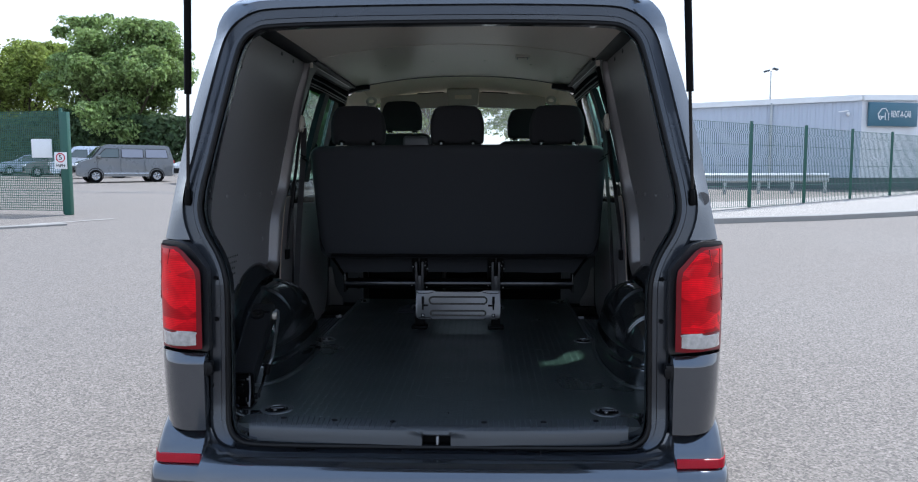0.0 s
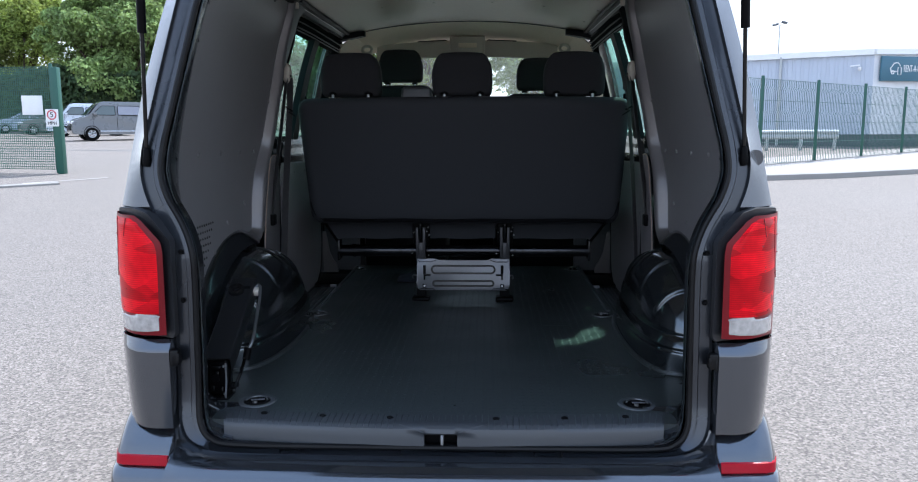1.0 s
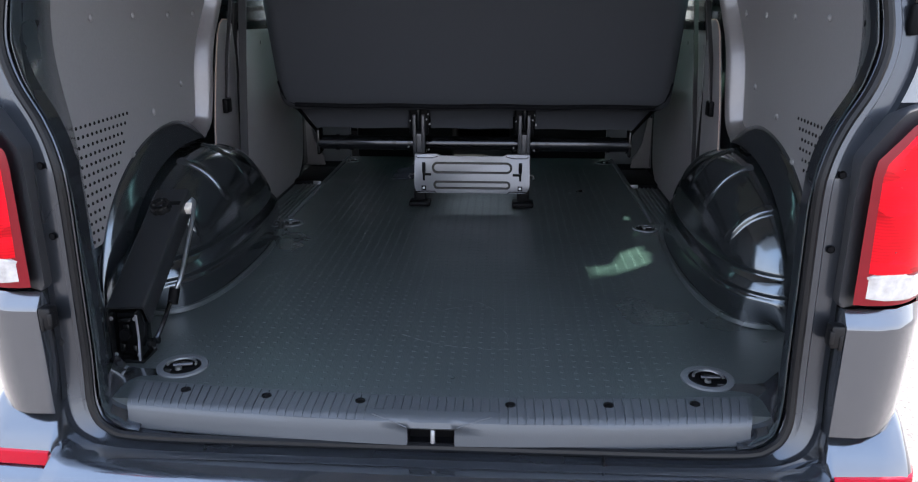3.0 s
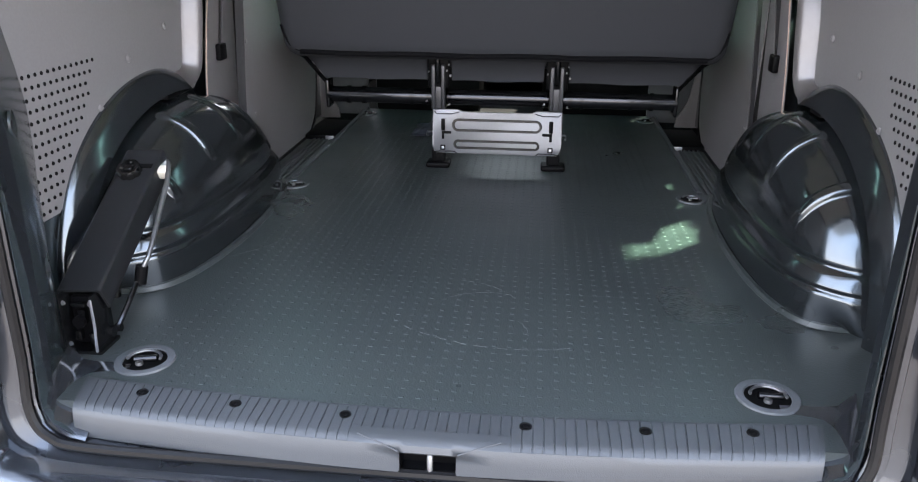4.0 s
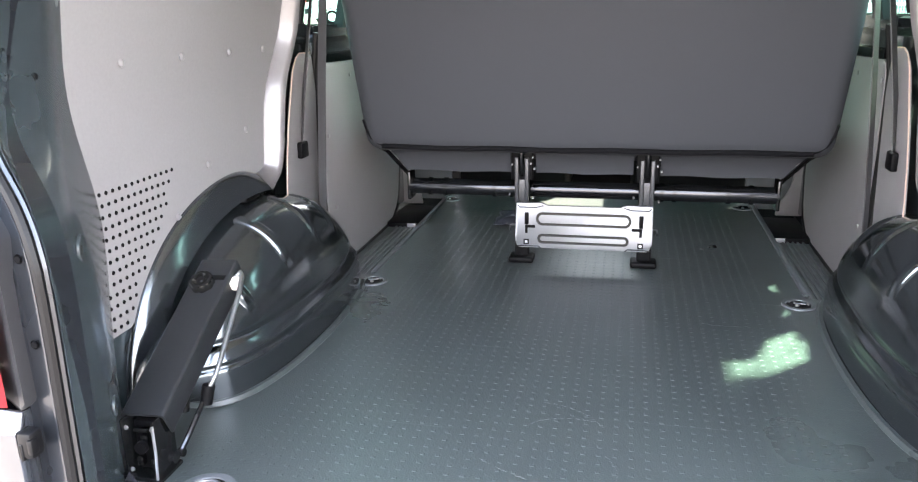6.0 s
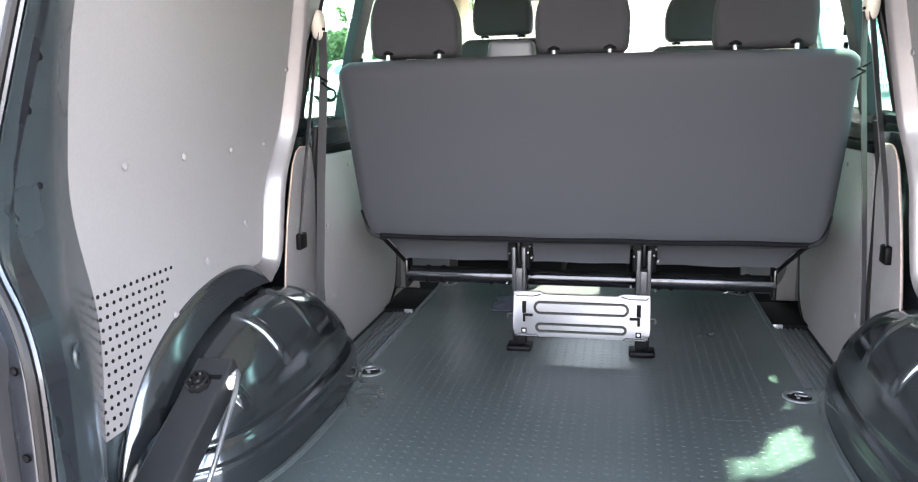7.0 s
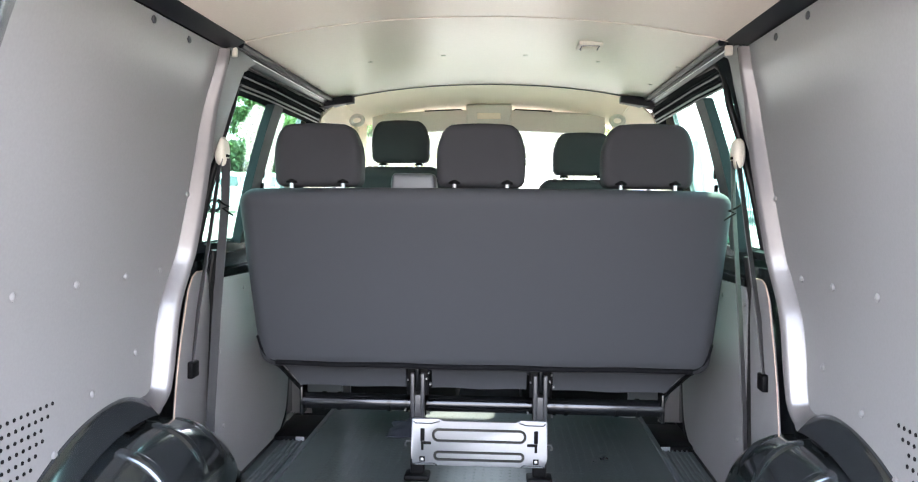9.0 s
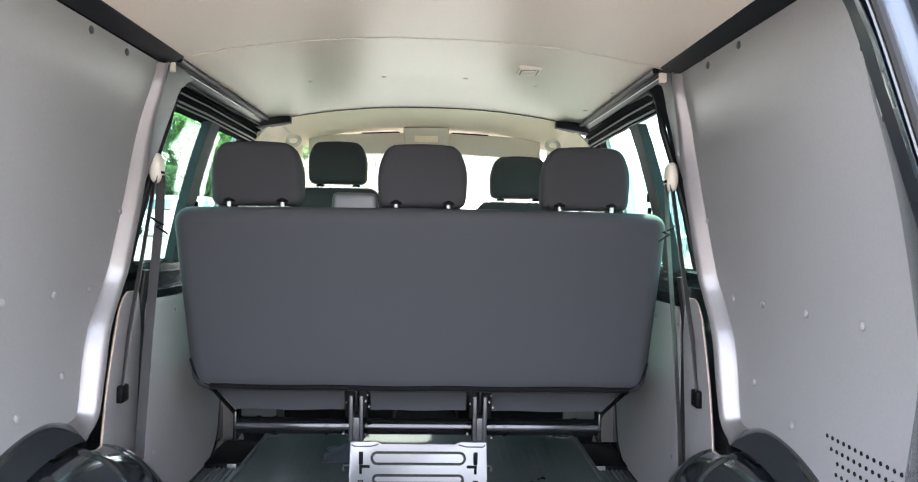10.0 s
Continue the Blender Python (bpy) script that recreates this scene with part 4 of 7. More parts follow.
    # painted header above the seal, with a black rail and a bright lip along the ceiling
    for name, t0, t1, m in (("rail_cover", 0.0, 0.52, ROOF_RAIL), ("door_frame_top", 0.55, 1.0, BEZEL)):
        bm = bmesh.new()
        rows = []
        for y in (1.12, 1.4, 1.7, 2.0, 2.26):
            row = []
            for k in range(7):
                t = t0 + (t1 - t0) * k / 6
                drop = 0.003 * math.sin(math.pi * k / 6) if m is BEZEL else 0.0
                row.append((s * (0.630 + 0.006 * (y - 1.12) + 0.014 * (s > 0) + (0.062 - 0.024 * (y - 1.12)) * t), y, 1.910 - 0.014 * t - 0.010 * t * t - drop))
            rows.append(row)
        sheet(bm, rows, (s * 0.004, 0, 0.008))
        part(name, bm, m, van)
    for t, r, m in ((0.0, 0.009, ROOF_RAIL), (0.28, 0.0035, ROOF_RAIL), (0.53, 0.0016, STEEL), (1.0, 0.004, ROOF_RAIL)):
        bm = bmesh.new()
        tube(bm, [(s * (0.630 + 0.006 * (y - 1.12) + 0.014 * (s > 0) + (0.062 - 0.024 * (y - 1.12)) * t), y, 1.904 - 0.014 * t - 0.010 * t * t + (0.004 if m is STEEL else 0)) for y in (1.15, 1.4, 1.7, 2.0, 2.24)], r, 8)
        part("door_rail", bm, m, van)
    bm = bmesh.new()
    rbox(bm, (0.092, 0.056, 0.024), 0.004, 2, (4, 2, 2), lambda p: Vector((s * 0.645 + p.x, 2.29 + p.y * (0.72 + 3.0 * s * p.x), 1.898 + p.z * (0.78 + 2.4 * s * p.x) - 0.12 * s * p.x)))
    part("rail_end_cap", bm, ROOF_RAIL, van, "black tapered rail end cap")
    # painted frame of the door opening between the pillar and the seal
    bm = bmesh.new()
    rows = []
    for k in range(17):
        z = 1.56 + (1.898 - 1.56) * k / 16
        ra = soft(LINING_FRONT, z, 0.02) + 0.018
        rb = ya - 0.004 + 0.10 * max(0.0, (z - 1.83) / 0.065) ** 2 - 0.05 * max(0.0, (1.66 - z) / 0.1)
        rows.append([(s * (wall_x(s, z) - 0.018 * (1 - q) - 0.006 * math.sin(math.pi * q)), ra + (rb - ra) * q, z) for q in (0, 0.2, 0.4, 0.6, 0.8, 1)])
    sheet(bm, rows, (s * 0.005, 0, 0))
    part("door_frame", bm, BEZEL, van, "painted frame of the sliding door opening")
    bm = bmesh.new()
    tube(bm, [(s * (wall_x(s, z) - 0.020), soft(LINING_FRONT, z, 0.02) + 0.017, z) for z in (1.56, 1.62, 1.68, 1.74, 1.80, 1.85, 1.885)], 0.0035, 6)
    part("frame_gap", bm, SEAL, van)
    bm = bmesh.new()
    rbox(bm, (0.010, 0.007, 0.013), 0.004, 2, (1, 1, 1), lambda p: p + Vector((s * (0.650 + 0.014 * (s > 0)), 1.150, 1.884)))
    part("trim_clip", bm, BEIGE, van, "pale plastic trim clip")
    # dark rail between ceiling board and side lining
    bm = bmesh.new()
    edge = 0.652 if s > 0 else 0.615
    rows = [[(s * (edge + 0.05 * t), y, 1.908 - 0.018 * t - 0.003 * math.sin(math.pi * t)) for t in (0, 0.25, 0.5, 0.75, 1)] for y in (0.2, 0.5, 0.9, 1.14)]
    sheet(bm, rows, (0, 0, 0.006))
    part("roof_rail", bm, ROOF_RAIL, van)


def ceiling():
    """Rear ceiling board in two lengths, then the cream cab headliner."""
    def z_at(x, y):
        return 1.973 - 0.066 * (abs(x - 0.012) / 0.645) ** 2.2 - 0.012 * max(0, 0.5 - y)

    def across(a, n):
        return 0.015 + 0.652 * a / n
    for y0, y1, dz in ((0.19, 1.135, 0.0), (1.145, 2.31, 0.004)):
        bm = bmesh.new()
        rows = [[(across(a, 10), y0 + (y1 - y0) * k / 8, z_at(across(a, 10), y0 + (y1 - y0) * k / 8) + dz) for a in range(-10, 11)] for k in range(9)]
        sheet(bm, rows, (0, 0, 0.006))
        part("ceiling_board", bm, CEILING, van, "pale grey ceiling board")
    bm = bmesh.new()
    tube(bm, [(across(a, 12), 1.14, z_at(across(a, 12), 1.14) - 0.0005) for a in range(-12, 13)], 0.002, 6)
    part("ceiling_joint", bm, CEILING, van)
    for x, y in ((-0.374, 1.689), (-0.126, 1.678), (0.149, 1.678), (0.392, 1.699), (-0.628, 1.57), (0.629, 1.581), (-0.611, 0.955), (0.624, 0.977), (-0.622, 1.958), (0.613, 1.958)):
        bm = bmesh.new()
        lathe(bm, (x, y, z_at(x, y) + 0.004), ((0.009, 0.001), (0.007, -0.003), (0, -0.004)), (0, 0, 1), 10)
        part("ceiling_clip", bm, BEIGE, van)
    # dark gap before the cab headliner
    bm = bmesh.new()
    tube(bm, [(0.62 * a / 12, 2.312, z_at(0.62 * a / 12, 2.312) + 0.001) for a in range(-12, 13)], 0.0022, 6)
    part("headliner_gap", bm, BEZEL, van)
    # load lamp: bezel, dark joint and lens
    def lamp_at(p):
        return p + Vector((0.336, 1.447, z_at(0.336, 1.447)))
    bm = bmesh.new()
    rbox(bm, (0.036, 0.044, 0.007), 0.005, 3, (2, 2, 1), lamp_at)
    lamp = part("load_lamp", bm, BEIGE, van, "small pale ceiling lamp")
    bm = bmesh.new()
    tube(bm, [lamp_at(Vector((x, y, -0.0065))) for x, y in rounded(((-0.026, -0.033), (0.026, -0.033), (0.026, 0.033), (-0.026, 0.033)), 0.006, 3)], 0.0022, 6, closed=True)
    part("lens_joint", bm, BEZEL, lamp)
    bm = bmesh.new()
    rbox(bm, (0.023, 0.030, 0.005), 0.003, 2, (1, 1, 1), lambda p: lamp_at(p + Vector((0, 0, -0.006))))
    part("lamp_lens", bm, CEILING, lamp)
    # cream cab headliner, lower at its front edge
    bm = bmesh.new()
    rows = []
    for k in range(11):
        t = k / 10
        y = 2.315 + 0.56 * t
        w = 0.63
        rows.append([(w * a / 10, y - 0.10 * (a / 10) ** 2 * t, 1.973 - 0.054 * t ** 1.6 - (0.064 + 0.02 * t) * (abs(a) / 10) ** 2.4) for a in range(-10, 11)])
    sheet(bm, rows, (0, 0, 0.01))
    part("cab_headliner", bm, CREAM, van, "cream fabric cab headliner")
    for s in (-1, 1):
        bm = bmesh.new()
        rows = []
        for k in range(9):
            z = 1.30 + (1.86 - 1.30) * k / 8
            rows.append([(s * (inner(z) + 0.01), y, z) for y in (2.30, 2.45, 2.67)])
        sheet(bm, rows, (s * 0.01, 0, 0))
        part("pillar_trim", bm, CREAM, van)
        bm = bmesh.new()
        rows = [[(s * (0.605 + 0.105 * t), y, 1.898 - 0.086 * t ** 1.5 - 0.06 * (y - 2.3)) for t in (0, 0.3, 0.6, 1)] for y in (2.30, 2.45, 2.7, 2.84)]
        sheet(bm, rows, (0, 0, 0.008))
        part("header_trim", bm, CREAM, van)
        # sun visor
        bm = bmesh.new()
        rbox(bm, (0.232, 0.010, 0.066), 0.010, 3, (6, 1, 2), lambda p: Vector((s * 0.315 + p.x, 2.74 + p.y - 0.12 * (s * 0.315 + p.x) ** 2, 1.872 + p.z * 0.75 - 0.10 * (s * 0.315 + p.x) ** 2)))
        v = part("sun_visor", bm, BEIGE, van, "pale cloth sun visor")
        bm = bmesh.new()
        tube(bm, [(s * 0.098, 2.735, 1.868), (s * 0.104, 2.734, 1.905), (s * 0.13, 2.733, 1.921), (s * 0.3, 2.722, 1.912)], 0.004, 6)
        part("visor_edge", bm, BLACK, v)
        # grab handle
        bm = bmesh.new()
        tube(bm, [(s * 0.556 + 0.026 * math.cos(a), 2.38 + 0.010 * math.sin(a), 1.832 + 0.021 * math.sin(a)) for a in (k * math.pi / 8 for k in range(16))], 0.009, 8, closed=True)
        part("grab_handle", bm, BEIGE, van, "pale grab handle")
        bm = bmesh.new()
        rows = []
        for k in range(7):
            t = k / 6
            z, y = 1.2 + 0.66 * t, 3.36 - 0.54 * t
            rows.append([(s * (0.79 - 0.12 * t - o), y - o * 0.8, z) for o in (0, 0.03, 0.07, 0.09)])
        sheet(bm, rows, (s * 0.01, 0.01, 0))
        part("a_pillar_trim", bm, CREAM, van)
    bm = bmesh.new()
    rbox(bm, (0.105, 0.02, 0.056), 0.012, 3, (2, 1, 2), lambda p: Vector((p.x * (1 + 0.6 * p.z) + 0.005, 2.70 + p.y, 1.885 + p.z)))
    c = part("roof_console", bm, BEIGE, van, "pale roof console with interior lamp")
    bm = bmesh.new()
    rbox(bm, (0.055, 0.004, 0.014), 0.003, 2, (1, 1, 1), lambda p: Vector((p.x + 0.005, 2.679 + p.y, 1.885 + p.z)))
    part("console_lamp", bm, CREAM, c)
    # dashboard and cab floor
    bm = bmesh.new()
    rbox(bm, (0.80, 0.22, 0.20), 0.06, 4, (6, 2, 2), lambda p: Vector((p.x, 3.18 + p.y, 1.02 + p.z)))
    part("dashboard", bm, BLACK, van, "black dashboard")
    bm = bmesh.new()
    box(bm, (0, 2.86, 0.535), (1.64, 1.05, 0.03))
    part("cab_floor", bm, CAB_CARPET, van)


for s in (-1, 1):
    lining_panel(s)
    wheel_arch(s)
    c_pillar(s)
    sliding_door_inside(s)
ceiling()


def load_floor():
    """Rubber load mat with studs, edge strips, ribbed steps and the ridged sill trim."""
    bm = bmesh.new()
    rows = []
    for y in (0.03, 0.11, 0.3, 0.7, 1.1, 1.335, 1.345, 1.7, 2.0, 2.34, 2.50):
        w = 0.83 if y < 1.34 else 0.645
        if y < 0.2:
            w = 0.76
        rows.append([((w + 0.018 * (y > 1.34) * (a > 0)) * a / 8, y, FLOOR) for a in range(-8, 9)])
    sheet(bm, rows, (0, 0, -0.02))
    mat = part("load_mat", bm, RUBBER, van, "dark studded rubber load mat", sharp=20)
    bm = bmesh.new()
    for i in range(79):
        y = 0.0786 + 0.0284 * i
        for j in range(-21, 22):
            x = -0.0065 + 0.03025 * j
            if abs(x) > (0.575 if y > 0.36 else 0.66) or y > 2.3:
                continue
            if (abs(abs(x) - 0.571) < 0.07 and abs(y - 0.175) < 0.07) or (abs(x) > 0.55 and y > 1.2) or y < 0.072 + 0.1 * x * x:
                continue
            a, b, h = 0.0048, 0.0032, 0.0005
            vs = [bm.verts.new((x + q * a * f, y + r * b * f, FLOOR + e)) for e, f in ((0.0, 1.0), (h, 0.72)) for q, r in ((-1, -1), (1, -1), (1, 1), (-1, 1))]
            bm.faces.new(vs[4:])
            for e in range(4):
                bm.faces.new((vs[e], vs[(e + 1) % 4], vs[4 + (e + 1) % 4], vs[4 + e]))
    me = bpy.data.meshes.new("mat_stud")
    bm.to_mesh(me)
    bm.free()
    me.materials.append(STUD)
    st = new("mat_stud", me)
    st.parent = mat
    tagged(st, "small raised rubber studs in straight rows", "", "", "stuff")
    # pale scuffs dragged over the studs
    for cx, cy, r, a0, a1, wide in ((0.12, 0.62, 0.36, -2.25, -1.25, 0.0035), (-0.02, 0.47, 0.15, 0.4, 1.5, 0.003), (0.06, 0.44, 0.12, 1.2, 2.4, 0.0025), (0.05, 0.36, 0.10, -0.3, 0.7, 0.0025), (-0.9, 0.95, 0.42, -0.85, -0.35, 0.0025), (0.42, 1.28, 0.2, -1.9, -1.3, 0.004)):
        bm = bmesh.new()
        n = 26
        pts = [(cx + r * math.cos(a0 + (a1 - a0) * k / n), cy + r * math.sin(a0 + (a1 - a0) * k / n) * 0.9, FLOOR + 0.0007) for k in range(n + 1)]
        for k in range(0, n, 3):
            strap(bm, pts[k:k + 3], wide * (0.5 + 0.5 * math.sin(math.pi * (k + 1.5) / n)), 0.0003, (math.cos(a0 + (a1 - a0) * k / n), math.sin(a0 + (a1 - a0) * k / n), 0))
        part("scuff_mark", bm, SCUFF, mat)
    for s in (-1, 1):
        bm = bmesh.new()
        box(bm, (s * 0.652 + (0.018 if s > 0 else 0), 1.93, FLOOR + 0.002), (0.018, 1.14, 0.008), 0.003)
        part("mat_edge_strip", bm, SILL, van)
        bm = bmesh.new()
        box(bm, (s * 0.745, 1.84, FLOOR - 0.055), (0.17, 1.0, 0.03), 0.004)
        step = part("door_step", bm, RUBBER, van, "ribbed rubber door step")
        # rubber ribs in a paler grey, their sheen put into the colour
        for i in range(6):
            bm = bmesh.new()
            box(bm, (s * (0.69 + 0.018 * i) + (0.016 if s > 0 else 0), 1.70, FLOOR - 0.038), (0.007, 0.72, 0.008), 0.002)
            part("step_rib", bm, BEZEL, step)
        bm = bmesh.new()
        box(bm, (s * 0.755, 2.21, FLOOR - 0.045), (0.15, 0.34, 0.05), 0.008)
        pocket = part("step_end", bm, BLACK, van)
        bm = bmesh.new()
        box(bm, (s * 0.715, 2.036, FLOOR - 0.030), (0.034, 0.006, 0.016), 0.001)
        part("catch_plate", bm, STEEL, pocket)
        bm = bmesh.new()
        rows = [[(s * x, 2.47, z) for x in (0.64, 0.70, 0.76, 0.85)] for z in (0.55, 0.7, 0.85, 1.0, 1.2)]
        sheet(bm, rows, (0, 0.02, 0))
        part("b_pillar_foot", bm, SILL, van)
        bm = bmesh.new()
        prism(bm, rounded(((0.742, 0.56), (0.750, 0.603), (0.775, 0.640), (0.793, 0.680), (0.803, 0.745), (0.812, 0.80), (0.838, 0.80), (0.845, 0.56)), 0.006, 3), lambda u, v, w: Vector((s * u, 2.34 - w, v)), 0.010, 0.003)
        part("pillar_bracket", bm, PAINT_LIT, van, "painted bracket at the foot of the middle pillar")
    # sill trim, its ends cut on a slant
    def slant(x, y):
        far = 0.640 - 0.028 * (0.066 - y) / 0.103
        a = abs(x)
        return x if a < 0.3 else math.copysign(0.3 + (a - 0.3) * (far - 0.3) / 0.322, x)
    bm = bmesh.new()
    prof = ((0.066, 0.571), (0.063, 0.5765), (0.054, 0.578), (-0.012, 0.578), (-0.022, 0.5755), (-0.029, 0.570), (-0.033, 0.560), (-0.035, 0.545), (-0.037, 0.524))

    def bow(x):
        return 0.09 * x * x
    for x0, x1, m in ((-0.622, -0.0455, 9), (0.0455, 0.622, 9), (-0.0455, 0.0455, 7)):
        rows = [[(slant(x0 + (x1 - x0) * k / 10, y), y + bow(x0 + (x1 - x0) * k / 10), z) for y, z in prof[:m]] for k in range(11)]
        sheet(bm, rows, (0, 0.004, -0.005))
    trim = part("sill_trim", bm, SILL, van, "grey ridged plastic sill trim", sharp=30)
    bm = bmesh.new()
    for i in range(71):
        x = -0.6055 + 0.0173 * i
        path = prof[2:6] if abs(x) > 0.125 else ((0.054, 0.578), (0.002, 0.578))
        rows = [[(slant(x + q, y), y + bow(x), z + (0.0016 if abs(q) < 0.0075 else -0.001)) for q in (-0.0080, -0.0072, 0.0072, 0.0080)] for y, z in path]
        grid(bm, rows)
    part("sill_rib", bm, SILL, trim)
    for x in (-0.513, -0.34, -0.147, 0.152, 0.345, 0.517):
        bm = bmesh.new()
        lathe(bm, (x, 0.028 + 0.1 * x * x, 0.5797), ((0.0105, -0.001), (0.010, 0.0016), (0.0085, 0.0016), (0.0075, 0.0), (0.004, 0.0), (0.0035, 0.0012), (0, 0.0012)), (0, 0, 1), 16)
        part("sill_screw", bm, BLACK, trim)
    # painted corners of the opening beside the trim
    for s in (-1, 1):
        bm = bmesh.new()
        edge = ((0.585, 0.526), (0.612, 0.531), (0.633, 0.541), (0.649, 0.556), (0.657, 0.575), (0.662, 0.60))
        rows = []
        for k in range(8):
            d = k / 7
            rows.append([(s * (x + 0.05 * ((z - 0.526) / 0.074) ** 1.5 * d ** 1.15), lean(z) + 0.006 + 0.17 * d, z + (max(z, 0.574) - z) * d ** 0.7) for x, z in edge])
        sheet(bm, rows, (0, 0, -0.003))
        part("sill_corner", bm, PAINT, van)
    # latch pocket under the trim's middle
    bm = bmesh.new()
    rows = [[(x, -0.006, 0.566), (x, -0.006, 0.525), (x, -0.036, 0.518)] for x in (-0.044, -0.02, 0.02, 0.044)]
    sheet(bm, rows, (0, 0.004, -0.004))
    for x in (-0.0455, 0.0455):
        prism(bm, ((-0.004, 0.566), (-0.004, 0.518), (-0.038, 0.518), (-0.031, 0.562)), lambda y, z, w: Vector((x + w - 0.001, y, z)), 0.002)
    pocket = part("latch_pocket", bm, BLACK, van)
    bm = bmesh.new()
    tube(bm, [(0.003, -0.008, 0.556), (0.003, -0.022, 0.553), (0.003, -0.027, 0.546), (0.003, -0.029, 0.521)], 0.005, 10)
    part("latch_striker", bm, GREY_STEEL, pocket, "bright steel latch striker")
    for q in (-1, 1):
        bm = bmesh.new()
        tube(bm, [(q * 0.048, -0.034, 0.562), (q * 0.075, -0.028, 0.571), (q * 0.115, -0.016, 0.5785)], 0.0011, 6)
        part("trim_crease", bm, SILL, trim)


load_floor()


def lashing_ring(x, y, r, turn):
    """Sunken lashing ring: bezel, bowl, bar and hoop."""
    at = Vector((x, y, FLOOR))
    bm = bmesh.new()
    lathe(bm, at, ((r, 0.0005), (r * 0.98, 0.004), (r * 0.93, 0.005), (r * 0.74, 0.004), (r * 0.71, 0.001), (r * 0.69, 0.0012)), (0, 0, 1), 32)
    ring = part("lashing_ring", bm, BEZEL, van, "sunken lashing ring in the load floor")
    bm = bmesh.new()
    lathe(bm, at, ((r * 0.71, 0.0018), (r * 0.5, 0.0014), (0.0, 0.0012)), (0, 0, 1), 28)
    part("bowl", bm, BLACK, ring)
    m = Matrix.Rotation(turn, 3, "Z")
    bm = bmesh.new()
    cyl(bm, at + m @ Vector((-r * 0.30, -r * 0.12, 0.007)), at + m @ Vector((r * 0.42, -r * 0.02, 0.007)), r * 0.12, 10)
    part("pivot_bar", bm, TUBE_STEEL, ring)
    bm = bmesh.new()
    tube(bm, [at + m @ Vector((r * 0.55 * math.cos(q), -r * 0.1 + r * 0.55 * math.sin(q), 0.008)) for q in [math.pi * k / 10 for k in range(11)]], r * 0.05, 8)
    part("hoop", bm, GREY_STEEL, ring)
    bm = bmesh.new()
    lathe(bm, at + m @ Vector((-r * 0.05, -r * 0.36, 0.004)), ((r * 0.13, 0), (r * 0.12, 0.006), (0, 0.007)), (0, 0, 1), 12)
    part("bolt", bm, GREY_STEEL, ring)


for x, y, r, turn in ((-0.569, 0.172, 0.056, 0.1), (0.573, 0.178, 0.056, -0.1), (-0.628, 1.285, 0.046, 0.3), (0.634, 1.285, 0.046, -0.3), (-0.625, 2.385, 0.043, 0), (0.625, 2.39, 0.043, 0)):
    lashing_ring(x, y, r, turn)


def seat_belt(s):
    """Belt guide on the pillar, two lengths of webbing, tongue and strap."""
    gx, gy, gz = s * 0.728, 1.265, 1.624
    bm = bmesh.new()
    rbox(bm, (0.016, 0.030, 0.042), 0.014, 4, (1, 3, 4), lambda p: Vector((p.x * math.sqrt(max(0.05, 1 - (p.z / 0.05) ** 2)), p.y * math.sqrt(max(0.05, 1 - (p.z / 0.052) ** 2)), p.z)) + Vector((gx, gy, gz)))
    belt = part("seat_belt", bm, BEIGE, van, "grey seat belt hanging from a pale guide")
    bm = bmesh.new()
    rbox(bm, (0.006, 0.012, 0.004), 0.003, 2, (1, 1, 1), lambda p: p + Vector((gx - s * 0.013, gy, gz - 0.012)))
    part("guide_slot", bm, BLACK, belt)
    bm = bmesh.new()
    strap(bm, [(gx - s * 0.012, gy, gz - 0.02), (s * 0.722, gy + 0.004, 1.48), (s * 0.735, gy + 0.005, 1.33), (s * 0.75, gy + 0.005, 1.156), (s * 0.768, gy + 0.005, 0.889), (s * 0.782, gy + 0.005, 0.62)], 0.032, 0.0025, (s * 0.92, 0.40, 0) if s < 0 else (0.586, 0.81, 0))
    part("webbing", bm, WEBBING, belt)
    bm = bmesh.new()
    strap(bm, [(gx, gy - 0.01, gz - 0.02), (s * 0.752, 1.235, 1.40), (s * 0.785, 1.22, 1.162), (s * 0.800, 1.205, 1.006)], 0.034, 0.0025, (s * 0.586, 0.81, 0))
    part("webbing", bm, WEBBING, belt)
    bm = bmesh.new()
    rbox(bm, (0.010, 0.024, 0.024), 0.006, 2, (1, 1, 1), lambda p: p + Vector((s * 0.793, 1.20, 1.003)))
    part("belt_tongue", bm, BLACK, belt, "black belt tongue")
    bm = bmesh.new()
    tube(bm, [(s * 0.745, 1.275, 1.485), (s * 0.725, 1.262, 1.473), (s * 0.708, 1.262, 1.466), (s * 0.722, 1.25, 1.460), (s * 0.690, 1.245, 1.440)], 0.003, 6)
    part("tie", bm, BLACK, belt)
    bm = bmesh.new()
    box(bm, (s * 0.785, 1.27, 0.61), (0.03, 0.05, 0.05), 0.008)
    part("belt_anchor", bm, BLACK, belt)


for s in (-1, 1):
    seat_belt(s)

# ---- seats ----


